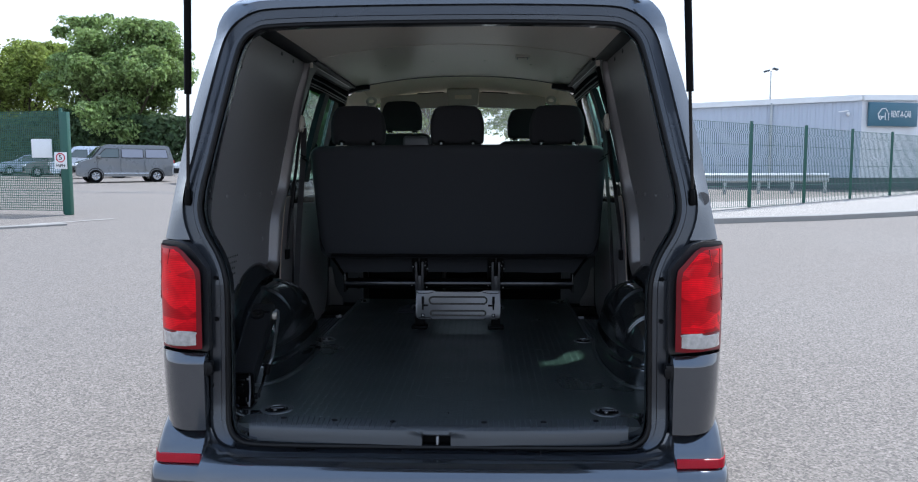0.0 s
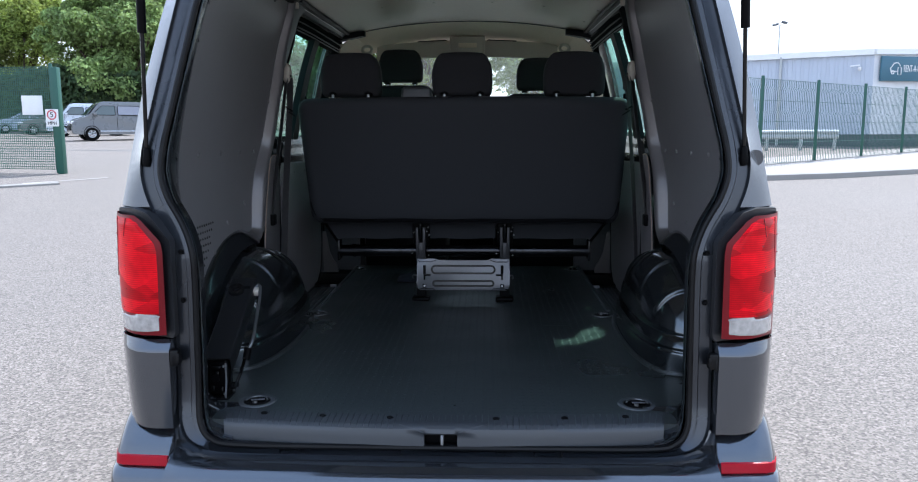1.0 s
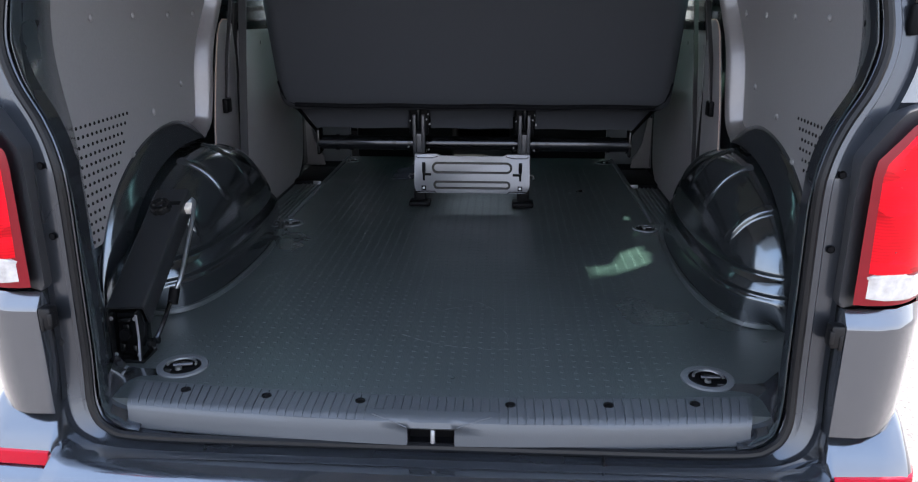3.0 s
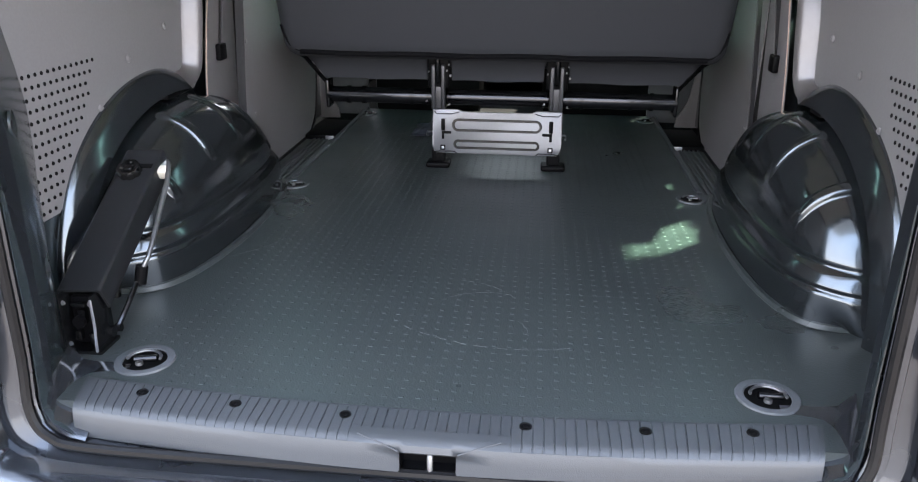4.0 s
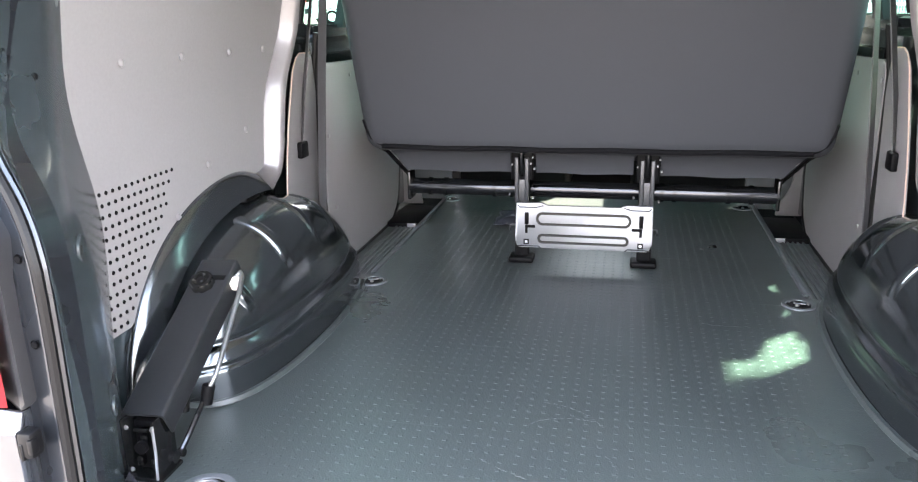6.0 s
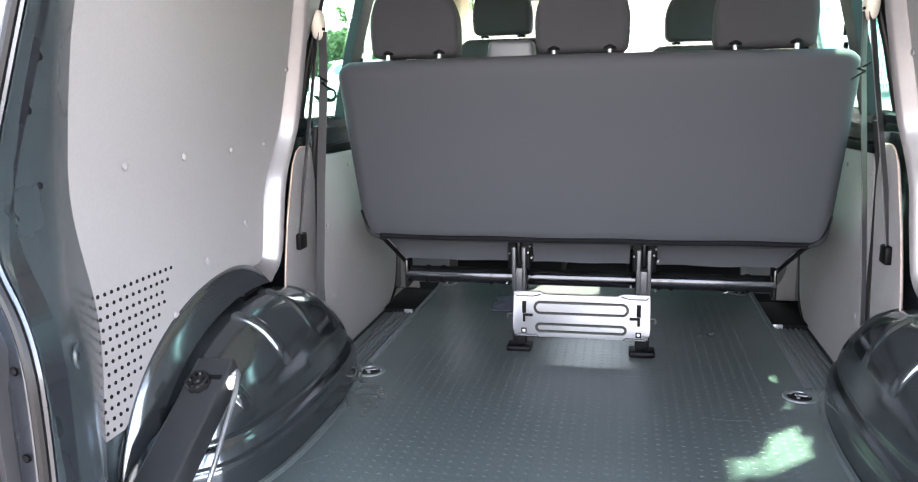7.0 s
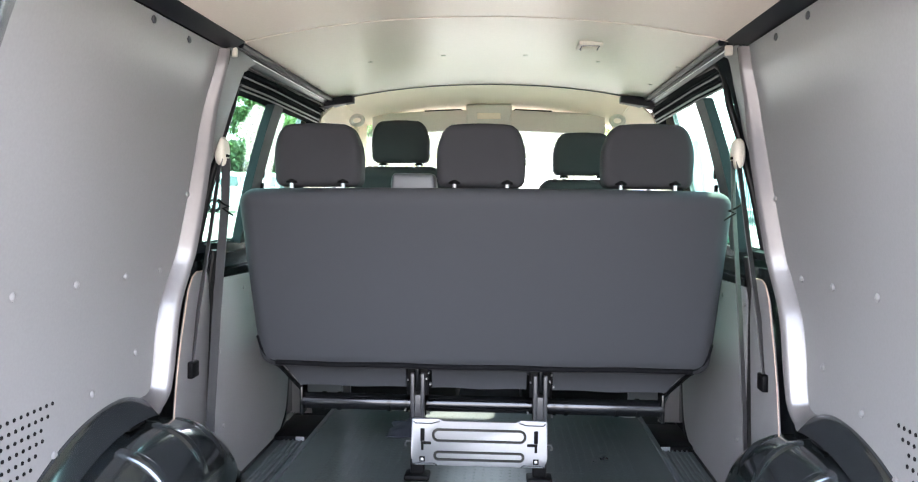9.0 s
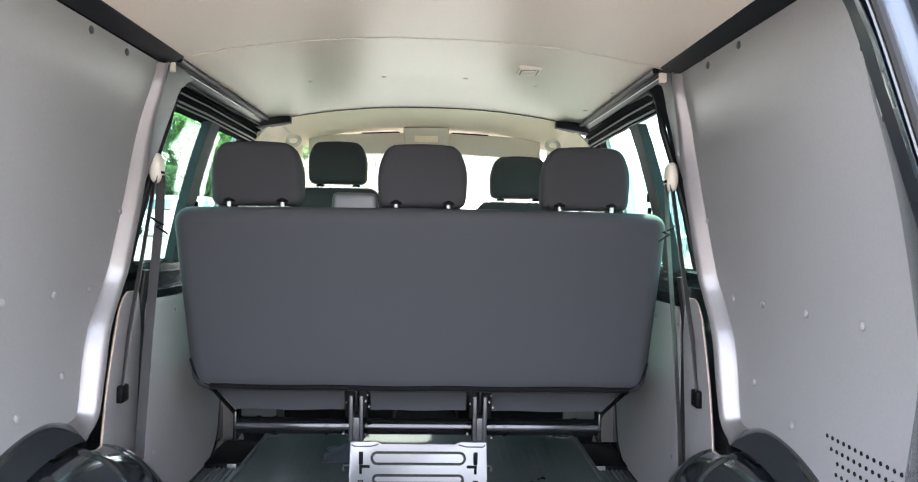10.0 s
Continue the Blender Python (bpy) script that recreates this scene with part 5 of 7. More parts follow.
def headrest(parent, x, y, z, w=0.128, h=0.094, d=0.05, tilt=0.12, mat=FABRIC, fore=0.0):
    bm = bmesh.new()

    def shape(p):
        k = p.z / h
        p = Vector((p.x * (1.0 - 0.235 * max(0, k) ** 1.9 - 0.03 * max(0, -k) ** 2), p.y * (1 - 0.1 * k), p.z + 0.006 * (1 - (p.x / w) ** 2) * (1 if k > 0 else 0)))
        p.y -= tilt * p.z
        return p + Vector((x, y, z))
    rbox(bm, (w, d, h), 0.024, 5, (8, 2, 6), shape)
    hr = part("headrest", bm, mat, parent, "charcoal fabric headrest")
    for q in (-0.078, 0.078):
        bm = bmesh.new()
        cyl(bm, (x + q, y + 0.005 - fore, z - h - 0.035), (x + q, y + 0.002 - fore, z - h + (0.018 if fore else 0.022)), 0.006, 10)
        part("headrest_post", bm, STEEL, hr)
        bm = bmesh.new()
        lathe(bm, (x + q, y + 0.004 - fore, z - h + (0.010 if fore else -0.011)), ((0.019, 0.0), (0.018, 0.007), (0.011, 0.011), (0.0065, 0.017)), (0, 0, 1), 16)
        part("post_collar", bm, BLACK, hr)


def bench_seat():
    bench = thing("bench_seat", "three-seat charcoal fabric bench seen from behind", "seat")
    cx = 0.017

    def back(p, w0=0.712, w1=0.726):
        t = (p.z + 0.272) / 0.544
        w = w0 + (w1 - w0) * min(1, max(0, t)) ** 0.75
        x = p.x / 0.728 * w
        crown = 0.014 * (1 - (p.x / 0.728) ** 2)
        return Vector((cx + x, 1.445 + p.y - 0.012 * (1 - (p.x / 0.728) ** 2) * (p.y < 0) - 0.165 * (t - 0.5), 1.229 + p.z + crown * max(0, t - 0.5)))
    bm = bmesh.new()
    rbox(bm, (0.728, 0.062, 0.285), 0.052, 5, (14, 2, 8), lambda p: back(p) + Vector((0, 0, 0.005)))
    part("backrest", bm, FABRIC_FLAT, bench, "flat charcoal backrest cover")
    # seams: piping at the foot and along the top edge
    bm = bmesh.new()
    def on_back(x, z, y):
        return back(Vector((x, y, z))) + Vector((0, 0.004, 0.003 + 0.0015 * math.sin(x * 17)))
    tube(bm, [on_back(0.664 * a / 14, -0.262, -0.064) for a in range(-14, 15)], 0.008, 8)
    for q in (-1, 1):
        tube(bm, [on_back(q * x, z, -0.056) for x, z in ((0.655, -0.262), (0.680, -0.254), (0.699, -0.238), (0.711, -0.21), (0.7165, -0.175))], 0.0042, 6)
    part("lower_piping", bm, CLOTH_DARK, bench)
    # cloth under the backrest, in three lengths
    for x0, x1, cut0, cut1 in ((-0.672, -0.235, 0.075, 0.0), (-0.15, 0.165, 0, 0), (0.25, 0.702, 0.0, 0.08)):
        bm = bmesh.new()
        rows = []
        for k in range(6):
            t = k / 5
            a, b = x0 + cut0 * t, x1 - cut1 * t
            rows.append([(a + (b - a) * j / 8, 1.556 + 0.06 * t + 0.012 * math.sin(math.pi * t), 0.975 - 0.112 * t + 0.002 * math.sin(j * 1.1)) for j in range(9)])
        sheet(bm, rows, (0, 0.012, 0))
        part("seat_cloth", bm, FABRIC_FLAT, bench)
    # cushion
    bm = bmesh.new()
    rbox(bm, (0.69, 0.25, 0.07), 0.05, 4, (10, 4, 1), lambda p: p + Vector((cx, 1.85, 0.975)))
    part("cushion", bm, FABRIC, bench)
    for x in (-0.476, 0.015, 0.504):
        headrest(bench, x, 1.405, 1.619, 0.133, 0.092, 0.05, 0.12, FABRIC, 0.040)
    # belt outlet on top of the backrest
    bm = bmesh.new()
    rbox(bm, (0.066, 0.045, 0.036), 0.014, 3, (2, 1, 1), lambda p: Vector((-0.183 + p.x * (1 - 1.5 * p.z), 1.372 + p.y, 1.532 + p.z)))
    part("belt_outlet", bm, SILL, bench, "grey belt outlet box")
    # cross tube and sleeves
    bm = bmesh.new()
    cyl(bm, (-0.605, 1.675, 0.795), (0.621, 1.675, 0.795), 0.028, 24)
    part("cross_tube", bm, TUBE_STEEL, bench, "glossy black cross tube")
    for x in (-0.60, -0.53, -0.475, -0.30, -0.24, 0.26, 0.30, 0.47, 0.54, 0.619):
        bm = bmesh.new()
        cyl(bm, (x - 0.006, 1.675, 0.795), (x + 0.006, 1.675, 0.795), 0.036 if abs(x) > 0.59 else 0.0315, 24)
        part("tube_collar", bm, BLACK_STEEL, bench)
    for x in (-0.602, 0.620):
        bm = bmesh.new()
        sx = -1 if x < 0 else 1
        tube(bm, [(sx * 0.680 + cx, 1.49, 0.972), (sx * 0.655 + cx, 1.52, 0.948), (x + sx * 0.012, 1.64, 0.858), (x, 1.668, 0.83)], 0.0075, 8)
        part("side_stay", bm, BLACK_STEEL, bench)
        bm = bmesh.new()
        box(bm, (x, 1.675, 0.80), (0.012, 0.07, 0.10), 0.005)
        part("end_plate", bm, BLACK_STEEL, bench)
    for x in (-0.192, 0.209):
        bm = bmesh.new()
        rbox(bm, (0.036, 0.006, 0.075), 0.005, 2, (1, 1, 1), lambda p: Vector((x + p.x, 1.574 + p.y, 0.922 + p.z)))
        arm = part("hinge_arm", bm, BLACK, bench, "black steel hinge arm with bright bolts")
        for q in (-0.0165, 0.0165):
            bm = bmesh.new()
            rbox(bm, (0.0065, 0.009, 0.075), 0.0025, 2, (1, 1, 2), lambda p: Vector((x + q + p.x, 1.566 + p.y - 0.05 * (p.z - 0.02) * 0.3, 0.848 + p.z)))
            part("side_plate", bm, ARM, arm, "satin grey side plate")
        bm = bmesh.new()
        rbox(bm, (0.0215, 0.003, 0.045), 0.002, 2, (1, 1, 1), lambda p: Vector((x + p.x, 1.572 + p.y, 0.81 + p.z)))
        part("front_plate", bm, ARM, arm)
        bm = bmesh.new()
        tube(bm, [(x, 1.566, 0.868), (x, 1.558, 0.88), (x, 1.553, 0.93), (x, 1.552, 0.972), (x, 1.560, 0.990)], 0.0105, 12)
        part("hinge_rod", bm, BLACK_STEEL, arm)
        bm = bmesh.new()
        box(bm, (x, 1.635, 0.80), (0.05, 0.10, 0.065), 0.008)
        part("tube_clamp", bm, BLACK_STEEL, arm)
        for q, zz, r in ((-0.018, 0.955, 0.0045), (0.030, 0.905, 0.003), (-0.032, 0.90, 0.0025), (0.036, 0.925, 0.0025), (0.042, 0.888, 0.0035), (-0.040, 0.80, 0.003), (0.038, 0.79, 0.003)):
            bm = bmesh.new()
            cyl(bm, (x + q, 1.574, zz), (x + q, 1.556, zz), r, 8)
            part("bolt", bm, GREY_STEEL, arm)
        bm = bmesh.new()
        box(bm, (x, 1.580, 0.605), (0.046, 0.04, 0.07), 0.006)
        foot = part("seat_foot", bm, BLACK, bench)
        bm = bmesh.new()
        rbox(bm, (0.042, 0.034, 0.010), 0.008, 3, (1, 1, 1), lambda p: p + Vector((x, 1.570, FLOOR + 0.010)))
        part("foot_cup", bm, BLACK, foot)
        q = 0.037 if x > 0 else -0.037
        bm = bmesh.new()
        tube(bm, [(x + q * 0.6, 1.585, 0.69), (x + q * 1.05, 1.58, 0.69), (x + q * 1.12, 1.572, 0.683), (x + q * 1.0, 1.565, 0.678)], 0.004, 8)
        part("hook", bm, GREY_STEEL, foot)
    # pressed silver bracket with two long slots pressed in
    def plate(u, v, w):
        return Vector((0.0115 + u, 1.560 - 0.03 * (0.5 - v / 0.15) * 0.5 - w, 0.625 + v))
    bm = bmesh.new()
    prism(bm, rounded(((-0.215, 0.0), (0.212, 0.0), (0.222, 0.03), (0.222, 0.150), (0.13, 0.150), (0.125, 0.142), (-0.125, 0.142), (-0.13, 0.150), (-0.222, 0.150), (-0.222, 0.03)), 0.008, 3), lambda u, v, w: plate(u, v, w), 0.012, 0.003)
    plate_ob = part("bracket_plate", bm, BRACKET, bench, "silver pressed steel bracket plate")
    for v, hh in ((0.098, 0.018), (0.032, 0.012)):
        bm = bmesh.new()
        loop = []
        for k in range(32):
            q = 2 * math.pi * k / 32
            loop.append(plate(0.132 * (1 if math.cos(q) > 0 else -1) + hh * math.cos(q), v + hh * math.sin(q), 0.0125))
        tube(bm, loop, 0.0044, 6, closed=True)
        part("pressed_slot", bm, BLACK_STEEL, plate_ob)
    for u in (-0.185, 0.185):
        sg = 1 if u < 0 else -1
        bm = bmesh.new()
        box(bm, plate(u, 0.098, 0.013), (0.014, 0.004, 0.042), 0.002)
        box(bm, plate(u + sg * 0.012, 0.072, 0.013), (0.034, 0.004, 0.010), 0.002)
        box(bm, plate(u, 0.062, 0.013), (0.009, 0.004, 0.028), 0.002)
        part("catch", bm, BLACK, plate_ob)
        bm = bmesh.new()
        box(bm, plate(u, 0.020, 0.013), (0.018, 0.003, 0.018), 0.001)
        part("square_hole", bm, BLACK, plate_ob)
        bm = bmesh.new()
        box(bm, plate(u, 0.020, 0.0145), (0.009, 0.003, 0.009), 0.001)
        part("square_nut", bm, STEEL, plate_ob)
        bm = bmesh.new()
        tube(bm, [plate(u * 1.16, 0.142, 0.0125), plate(u * 1.13, 0.135, 0.0125), plate(u * 0.84, 0.135, 0.0125), plate(u * 0.70, 0.142, 0.0125)], 0.002, 6)
        part("press_line", bm, BLACK_STEEL, plate_ob)
        bm = bmesh.new()
        tube(bm, [plate(u * 1.16, 0.004, 0.0125), plate(u * 1.05, 0.007, 0.0125), plate(u * 0.78, 0.007, 0.0125), plate(u * 0.74, 0.001, 0.0125)], 0.0022, 6)
        part("press_line", bm, BLACK_STEEL, plate_ob)


bench_seat()


def front_seat(x, top, name_label):
    seat = thing("front_seat", name_label, "seat", "cab seats")
    bm = bmesh.new()
    rbox(bm, (0.235, 0.06, 0.33), 0.055, 5, (6, 2, 4), lambda p: Vector((x + p.x * (1 - 0.25 * max(0, p.z / 0.33) ** 2), 2.47 + p.y - 0.2 * p.z, top - 0.33 + p.z)))
    part("backrest", bm, FABRIC, seat)
    bm = bmesh.new()
    rbox(bm, (0.25, 0.26, 0.07), 0.05, 4, (3, 3, 1), lambda p: p + Vector((x, 2.74, 0.95)))
    part("cushion", bm, FABRIC, seat)
    bm = bmesh.new()
    box(bm, (x, 2.74, 0.715), (0.50, 0.44, 0.33), 0.03)
    part("seat_base", bm, BLACK, seat)
    headrest(seat, x, 2.42, top + 0.105, 0.125, 0.088, 0.045)


front_seat(-0.37, 1.635, "charcoal fabric front passenger seat")
front_seat(0.415, 1.585, "charcoal fabric driver's seat set lower")

# ---- loose things in the load space ----


def jack():
    """Vehicle jack clamped beside the wheel arch: channel, scissor end, knob and crank."""
    j = thing("vehicle_jack", "black steel vehicle jack clamped beside the wheel arch", "jack")
    a, b = Vector((-0.700, 0.203, 0.696)), Vector((-0.722, 0.560, 0.874))
    length = (b - a).length
    d = (b - a).normalized()
    across = (Vector((1, 0, 0)) - d * d.x).normalized()
    up = across.cross(d).normalized()
    rot = Matrix((across, d, up)).transposed()

    def at(u, v, w):
        return a + rot @ Vector((u, v, w))
    bm = bmesh.new()
    outline = rounded(((-0.043, -0.055), (-0.043, 0.0), (0.043, 0.0), (0.043, -0.055), (0.038, -0.055), (0.038, -0.006), (-0.038, -0.006), (-0.038, -0.055)), 0.007, 3)
    prism(bm, outline, lambda u, w, v: at(u, v, w), length)
    part("channel", bm, JACK_PAINT, j, "satin black pressed channel")
    bm = bmesh.new()
    box(bm, at(0, length - 0.004, -0.028), (0.07, 0.006, 0.045), 0.002, rot)
    part("channel_end", bm, JACK_PAINT, j)
    bm = bmesh.new()
    rbox(bm, (0.030, 0.16, 0.018), 0.006, 2, (1, 3, 1), lambda p: at(p.x, p.y + 0.17, p.z - 0.034))
    part("scissor_arm", bm, BLACK_STEEL, j)
    bm = bmesh.new()
    box(bm, (-0.700, 0.228, 0.628), (0.050, 0.035, 0.100), 0.004)
    body = part("jack_body", bm, BLACK, j, "black jack body")
    for k, (x, z, w, h) in enumerate(((-0.700, 0.640, 0.014, 0.030), (-0.713, 0.600, 0.012, 0.02), (-0.684, 0.596, 0.010, 0.024), (-0.700, 0.668, 0.03, 0.008))):
        bm = bmesh.new()
        box(bm, (x, 0.206 - 0.002 * k, z), (w, 0.016, h), 0.003)
        part("linkage", bm, BLACK_STEEL, body)
    for x in (-0.732, -0.668):
        bm = bmesh.new()
        box(bm, (x, 0.215, 0.632), (0.004, 0.06, 0.118), 0.0015)
        part("cheek_plate", bm, BLACK_STEEL, j)
    bm = bmesh.new()
    tube(bm, [(-0.664, 0.180, 0.687), (-0.6635, 0.179, 0.63), (-0.668, 0.180, 0.578)], 0.0028, 6)
    part("bright_edge", bm, STEEL, j)
    for x, z in ((-0.728, 0.672), (-0.675, 0.672), (-0.728, 0.585), (-0.675, 0.585)):
        bm = bmesh.new()
        lathe(bm, (x, 0.194, z), ((0.005, 0), (0.004, 0.003), (0, 0.004)), (0, -1, 0), 8)
        part("rivet", bm, STEEL, j)
    bm = bmesh.new()
    cyl(bm, (-0.70, 0.196, 0.635), (-0.70, 0.186, 0.635), 0.012, 12)
    part("screw_end", bm, BLACK, j)
    k = at(-0.008, 0.325, 0.0)
    bm = bmesh.new()
    tilt_x, tilt_y = rot @ Vector((1, 0, 0)), rot @ Vector((0, 1, 0))
    rows = []
    for r, h in ((1.0, 0.0), (1.0, 0.013), (0.92, 0.017), (0.70, 0.017), (0.62, 0.010), (0.40, 0.009), (0.36, 0.016), (0.22, 0.018), (0.02, 0.018)):
        ring = []
        for q in range(64):
            an = 2 * math.pi * q / 64
            flute = 1 - 0.11 * max(0.0, math.cos(8 * an)) ** 2 * (r > 0.6)
            spoke = 0.005 if 0.38 < r < 0.66 and math.cos(8 * an) > 0.55 else 0.0
            ring.append(k + (tilt_x * math.cos(an) + tilt_y * math.sin(an)) * 0.026 * r * flute + up * (h + spoke))
        rows.append(ring)
    grid(bm, rows, closed_u=True)
    part("knob", bm, BLACK_STEEL, j, "black fluted clamp knob")
    bm = bmesh.new()
    box(bm, at(0.020, 0.345, 0.0006), (0.03, 0.012, 0.002), 0.0, rot)
    part("channel_slot", bm, BLACK, j)
    bm = bmesh.new()
    tube(bm, [at(0.046, length - 0.035, -0.018), at(0.056, length - 0.025, -0.012), at(0.062, length - 0.035, -0.012), at(0.068, length - 0.08, -0.022), at(0.073, 0.17, -0.052), at(0.073, 0.135, -0.058), at(0.068, 0.118, -0.064), at(0.060, 0.110, -0.078)], 0.0052, 10)
    part("crank", bm, GREY_STEEL, j, "bare steel bent crank handle")
    bm = bmesh.new()
    cyl(bm, at(0.062, 0.118, -0.068), at(0.054, 0.095, -0.098), 0.0125, 12)
    part("crank_tip", bm, BLACK, j)
    bm = bmesh.new()
    rbox(bm, (0.010, 0.012, 0.012), 0.005, 2, (1, 1, 1), lambda p: at(0.050 + p.x, length - 0.05 + p.y, -0.022 + p.z))
    part("crank_clip", bm, BEIGE, j)
    bm = bmesh.new()
    tube(bm, [at(0.052, 0.10, -0.09), (-0.648, 0.265, 0.628), (-0.655, 0.238, 0.600)], 0.0055, 8)
    part("lower_link", bm, TUBE_STEEL, j)
    for y, z, r in ((0.215, 0.605, 0.011), (0.24, 0.60, 0.008)):
        bm = bmesh.new()
        cyl(bm, (-0.66, y, z), (-0.648, y, z), r, 12)
        part("pivot", bm, BLACK_STEEL, j)
    bm = bmesh.new()
    cyl(bm, (-0.77, 0.43, FLOOR), (-0.752, 0.47, 0.80), 0.012, 10)
    part("clamp_post", bm, BLACK_STEEL, j)
    bm = bmesh.new()
    box(bm, (-0.70, 0.215, FLOOR + 0.004), (0.08, 0.07, 0.008), 0.002)
    part("base_plate", bm, BLACK_STEEL, j)


jack()


def cloth():
    rnd = random.Random(4)
    bm = bmesh.new()
    rows = []
    for i in range(15):
        row = []
        for k in range(17):
            u, v = i / 14, k / 16
            h = 0.035 * max(0, math.sin(math.pi * u)) * max(0, math.sin(math.pi * v)) * (0.5 + 0.5 * noise.noise(Vector((u * 5, v * 6, 2))) + 0.5)
            row.append((-0.36 + 0.25 * v + 0.03 * noise.noise(Vector((v * 4, u * 4, 1))), 1.98 + 0.22 * u + 0.04 * noise.noise(Vector((u * 4, v * 4, 5))), FLOOR + 0.004 + h))
        rows.append(row)
    sheet(bm, rows, (0, 0, 0.003))
    solo("cloth", bm, CLOTH, "crumpled navy cloth lying under the bench", "cloth")


cloth()

# ---- outside: yard, fence, building, parked vehicles, trees ----
SLOPE = 0.024


def ground_z(y):
    """The yard climbs gently ahead of the van and levels out beyond the trees."""
    return SLOPE * max(-3.0, min(y, 75.0))


def asphalt(name, base, light, speck):
    m = material(name, base, 0.85, 0.0, 0.10, 30, 0.0, blotch=0.35)
    n, l = m.node_tree.nodes, m.node_tree.links
    p = n["Principled BSDF"]
    src = p.inputs["Base Color"].links[0].from_socket
    tc = n["Texture Coordinate"]
    v = n.new("ShaderNodeTexVoronoi")
    v.inputs["Scale"].default_value = speck
    v2 = n.new("ShaderNodeTexNoise")
    v2.inputs["Scale"].default_value, v2.inputs["Detail"].default_value = speck * 0.55, 5
    l.new(tc.outputs["Object"], v.inputs["Vector"])
    l.new(tc.outputs["Object"], v2.inputs["Vector"])
    bw = n.new("ShaderNodeRGBToBW")
    l.new(v.outputs["Color"], bw.inputs["Color"])
    r = n.new("ShaderNodeMapRange")
    r.inputs["To Min"].default_value, r.inputs["To Max"].default_value = 0.48, light
    l.new(bw.outputs[0], r.inputs["Value"])
    r2 = n.new("ShaderNodeMapRange")
    r2.inputs["From Min"].default_value, r2.inputs["From Max"].default_value = 0.35, 0.65
    r2.inputs["To Min"].default_value, r2.inputs["To Max"].default_value = 0.72, 1.26
    l.new(v2.outputs["Fac"], r2.inputs["Value"])
    mul = n.new("ShaderNodeMath")
    mul.operation = "MULTIPLY"
    l.new(r.outputs["Result"], mul.inputs[0])
    l.new(r2.outputs["Result"], mul.inputs[1])
    s = n.new("ShaderNodeVectorMath")
    s.operation = "SCALE"
    l.new(src, s.inputs[0])
    l.new(mul.outputs[0], s.inputs["Scale"])
    l.new(s.outputs[0], p.inputs["Base Color"])
    b = n.new("ShaderNodeBump")
    b.inputs["Strength"].default_value, b.inputs["Distance"].default_value = 0.5, 0.006
    l.new(v.outputs["Distance"], b.inputs["Height"])
    l.new(b.outputs["Normal"], p.inputs["Normal"])
    return m


ASPHALT = asphalt("worn_pale_asphalt", (0.150, 0.132, 0.118), 1.62, 95)
PAVING = asphalt("pale_paving", (0.34, 0.315, 0.29), 1.25, 60)
KERB = material("concrete_kerb", (0.26, 0.25, 0.235), 0.85, 0, 0.15, 40, 0.4, blotch=2)
MARKING = material("worn_road_paint", (0.30, 0.28, 0.265), 0.8, 0, 0.15, 20, 0.2)
GREEN_STEEL = material("green_fence_coating", (0.015, 0.085, 0.06), 0.45, 0, 0.1, 100, 0.05)
CLAD = material("grey_metal_cladding", (0.46, 0.50, 0.57), 0.5, 0.1, 0.05, 30, 0.03, blotch=0.5)
CLAD_WHITE = material("white_metal_cladding", (0.66, 0.67, 0.69), 0.5, 0.0, 0.04, 30, 0.03, blotch=0.5)
PLINTH = material("dark_grey_plinth", (0.10, 0.11, 0.12), 0.7, 0, 0.12, 30, 0.2)
SIGN_BLUE = material("teal_blue_sign", (0.045, 0.13, 0.18), 0.4, 0, 0.05, 60, 0.02)
WHITE = material("white_paint", (0.78, 0.78, 0.77), 0.5, 0, 0.06, 60, 0.03)
SIGN_RED = material("sign_red", (0.5, 0.04, 0.06), 0.5, 0, 0.05, 60, 0.0)
GALV = material("galvanised_steel", (0.45, 0.47, 0.48), 0.45, 0.6, 0.12, 25, 0.05)
GREY_CAR = material("grey_car_paint", (0.105, 0.108, 0.110), 0.3, 0.2, 0.04, 200, 0.0, coat=1.0)
SILVER_CAR = material("silver_car_paint", (0.46, 0.50, 0.56), 0.3, 0.3, 0.04, 200, 0.0, coat=1.0)
BLUE_CAR = material("blue_grey_car_paint", (0.25, 0.31, 0.40), 0.3, 0.3, 0.04, 200, 0.0, coat=1.0)
WHITE_CAR = material("white_car_paint", (0.74, 0.74, 0.74), 0.3, 0.0, 0.04, 200, 0.0, coat=1.0)
CAR_GLASS = material("dark_car_glass", (0.055, 0.085, 0.09), 0.08, 0, 0.05, 50, 0.0, coat=1.0)
# Pale base colour paints the sky's reflection into these panes.
SKY_GLASS = material("painted_sky_reflection_glass", (0.23, 0.24, 0.29), 0.10, 0, 0.06, 2, 0.0, coat=1.0)
HEADLAMP = material("headlamp_glass", (0.75, 0.77, 0.8), 0.1, 0.3, 0.2, 60, 0.0, coat=1.0)
BARK = material("bark", (0.09, 0.07, 0.05), 0.9, 0, 0.3, 12, 0.8, blotch=2)


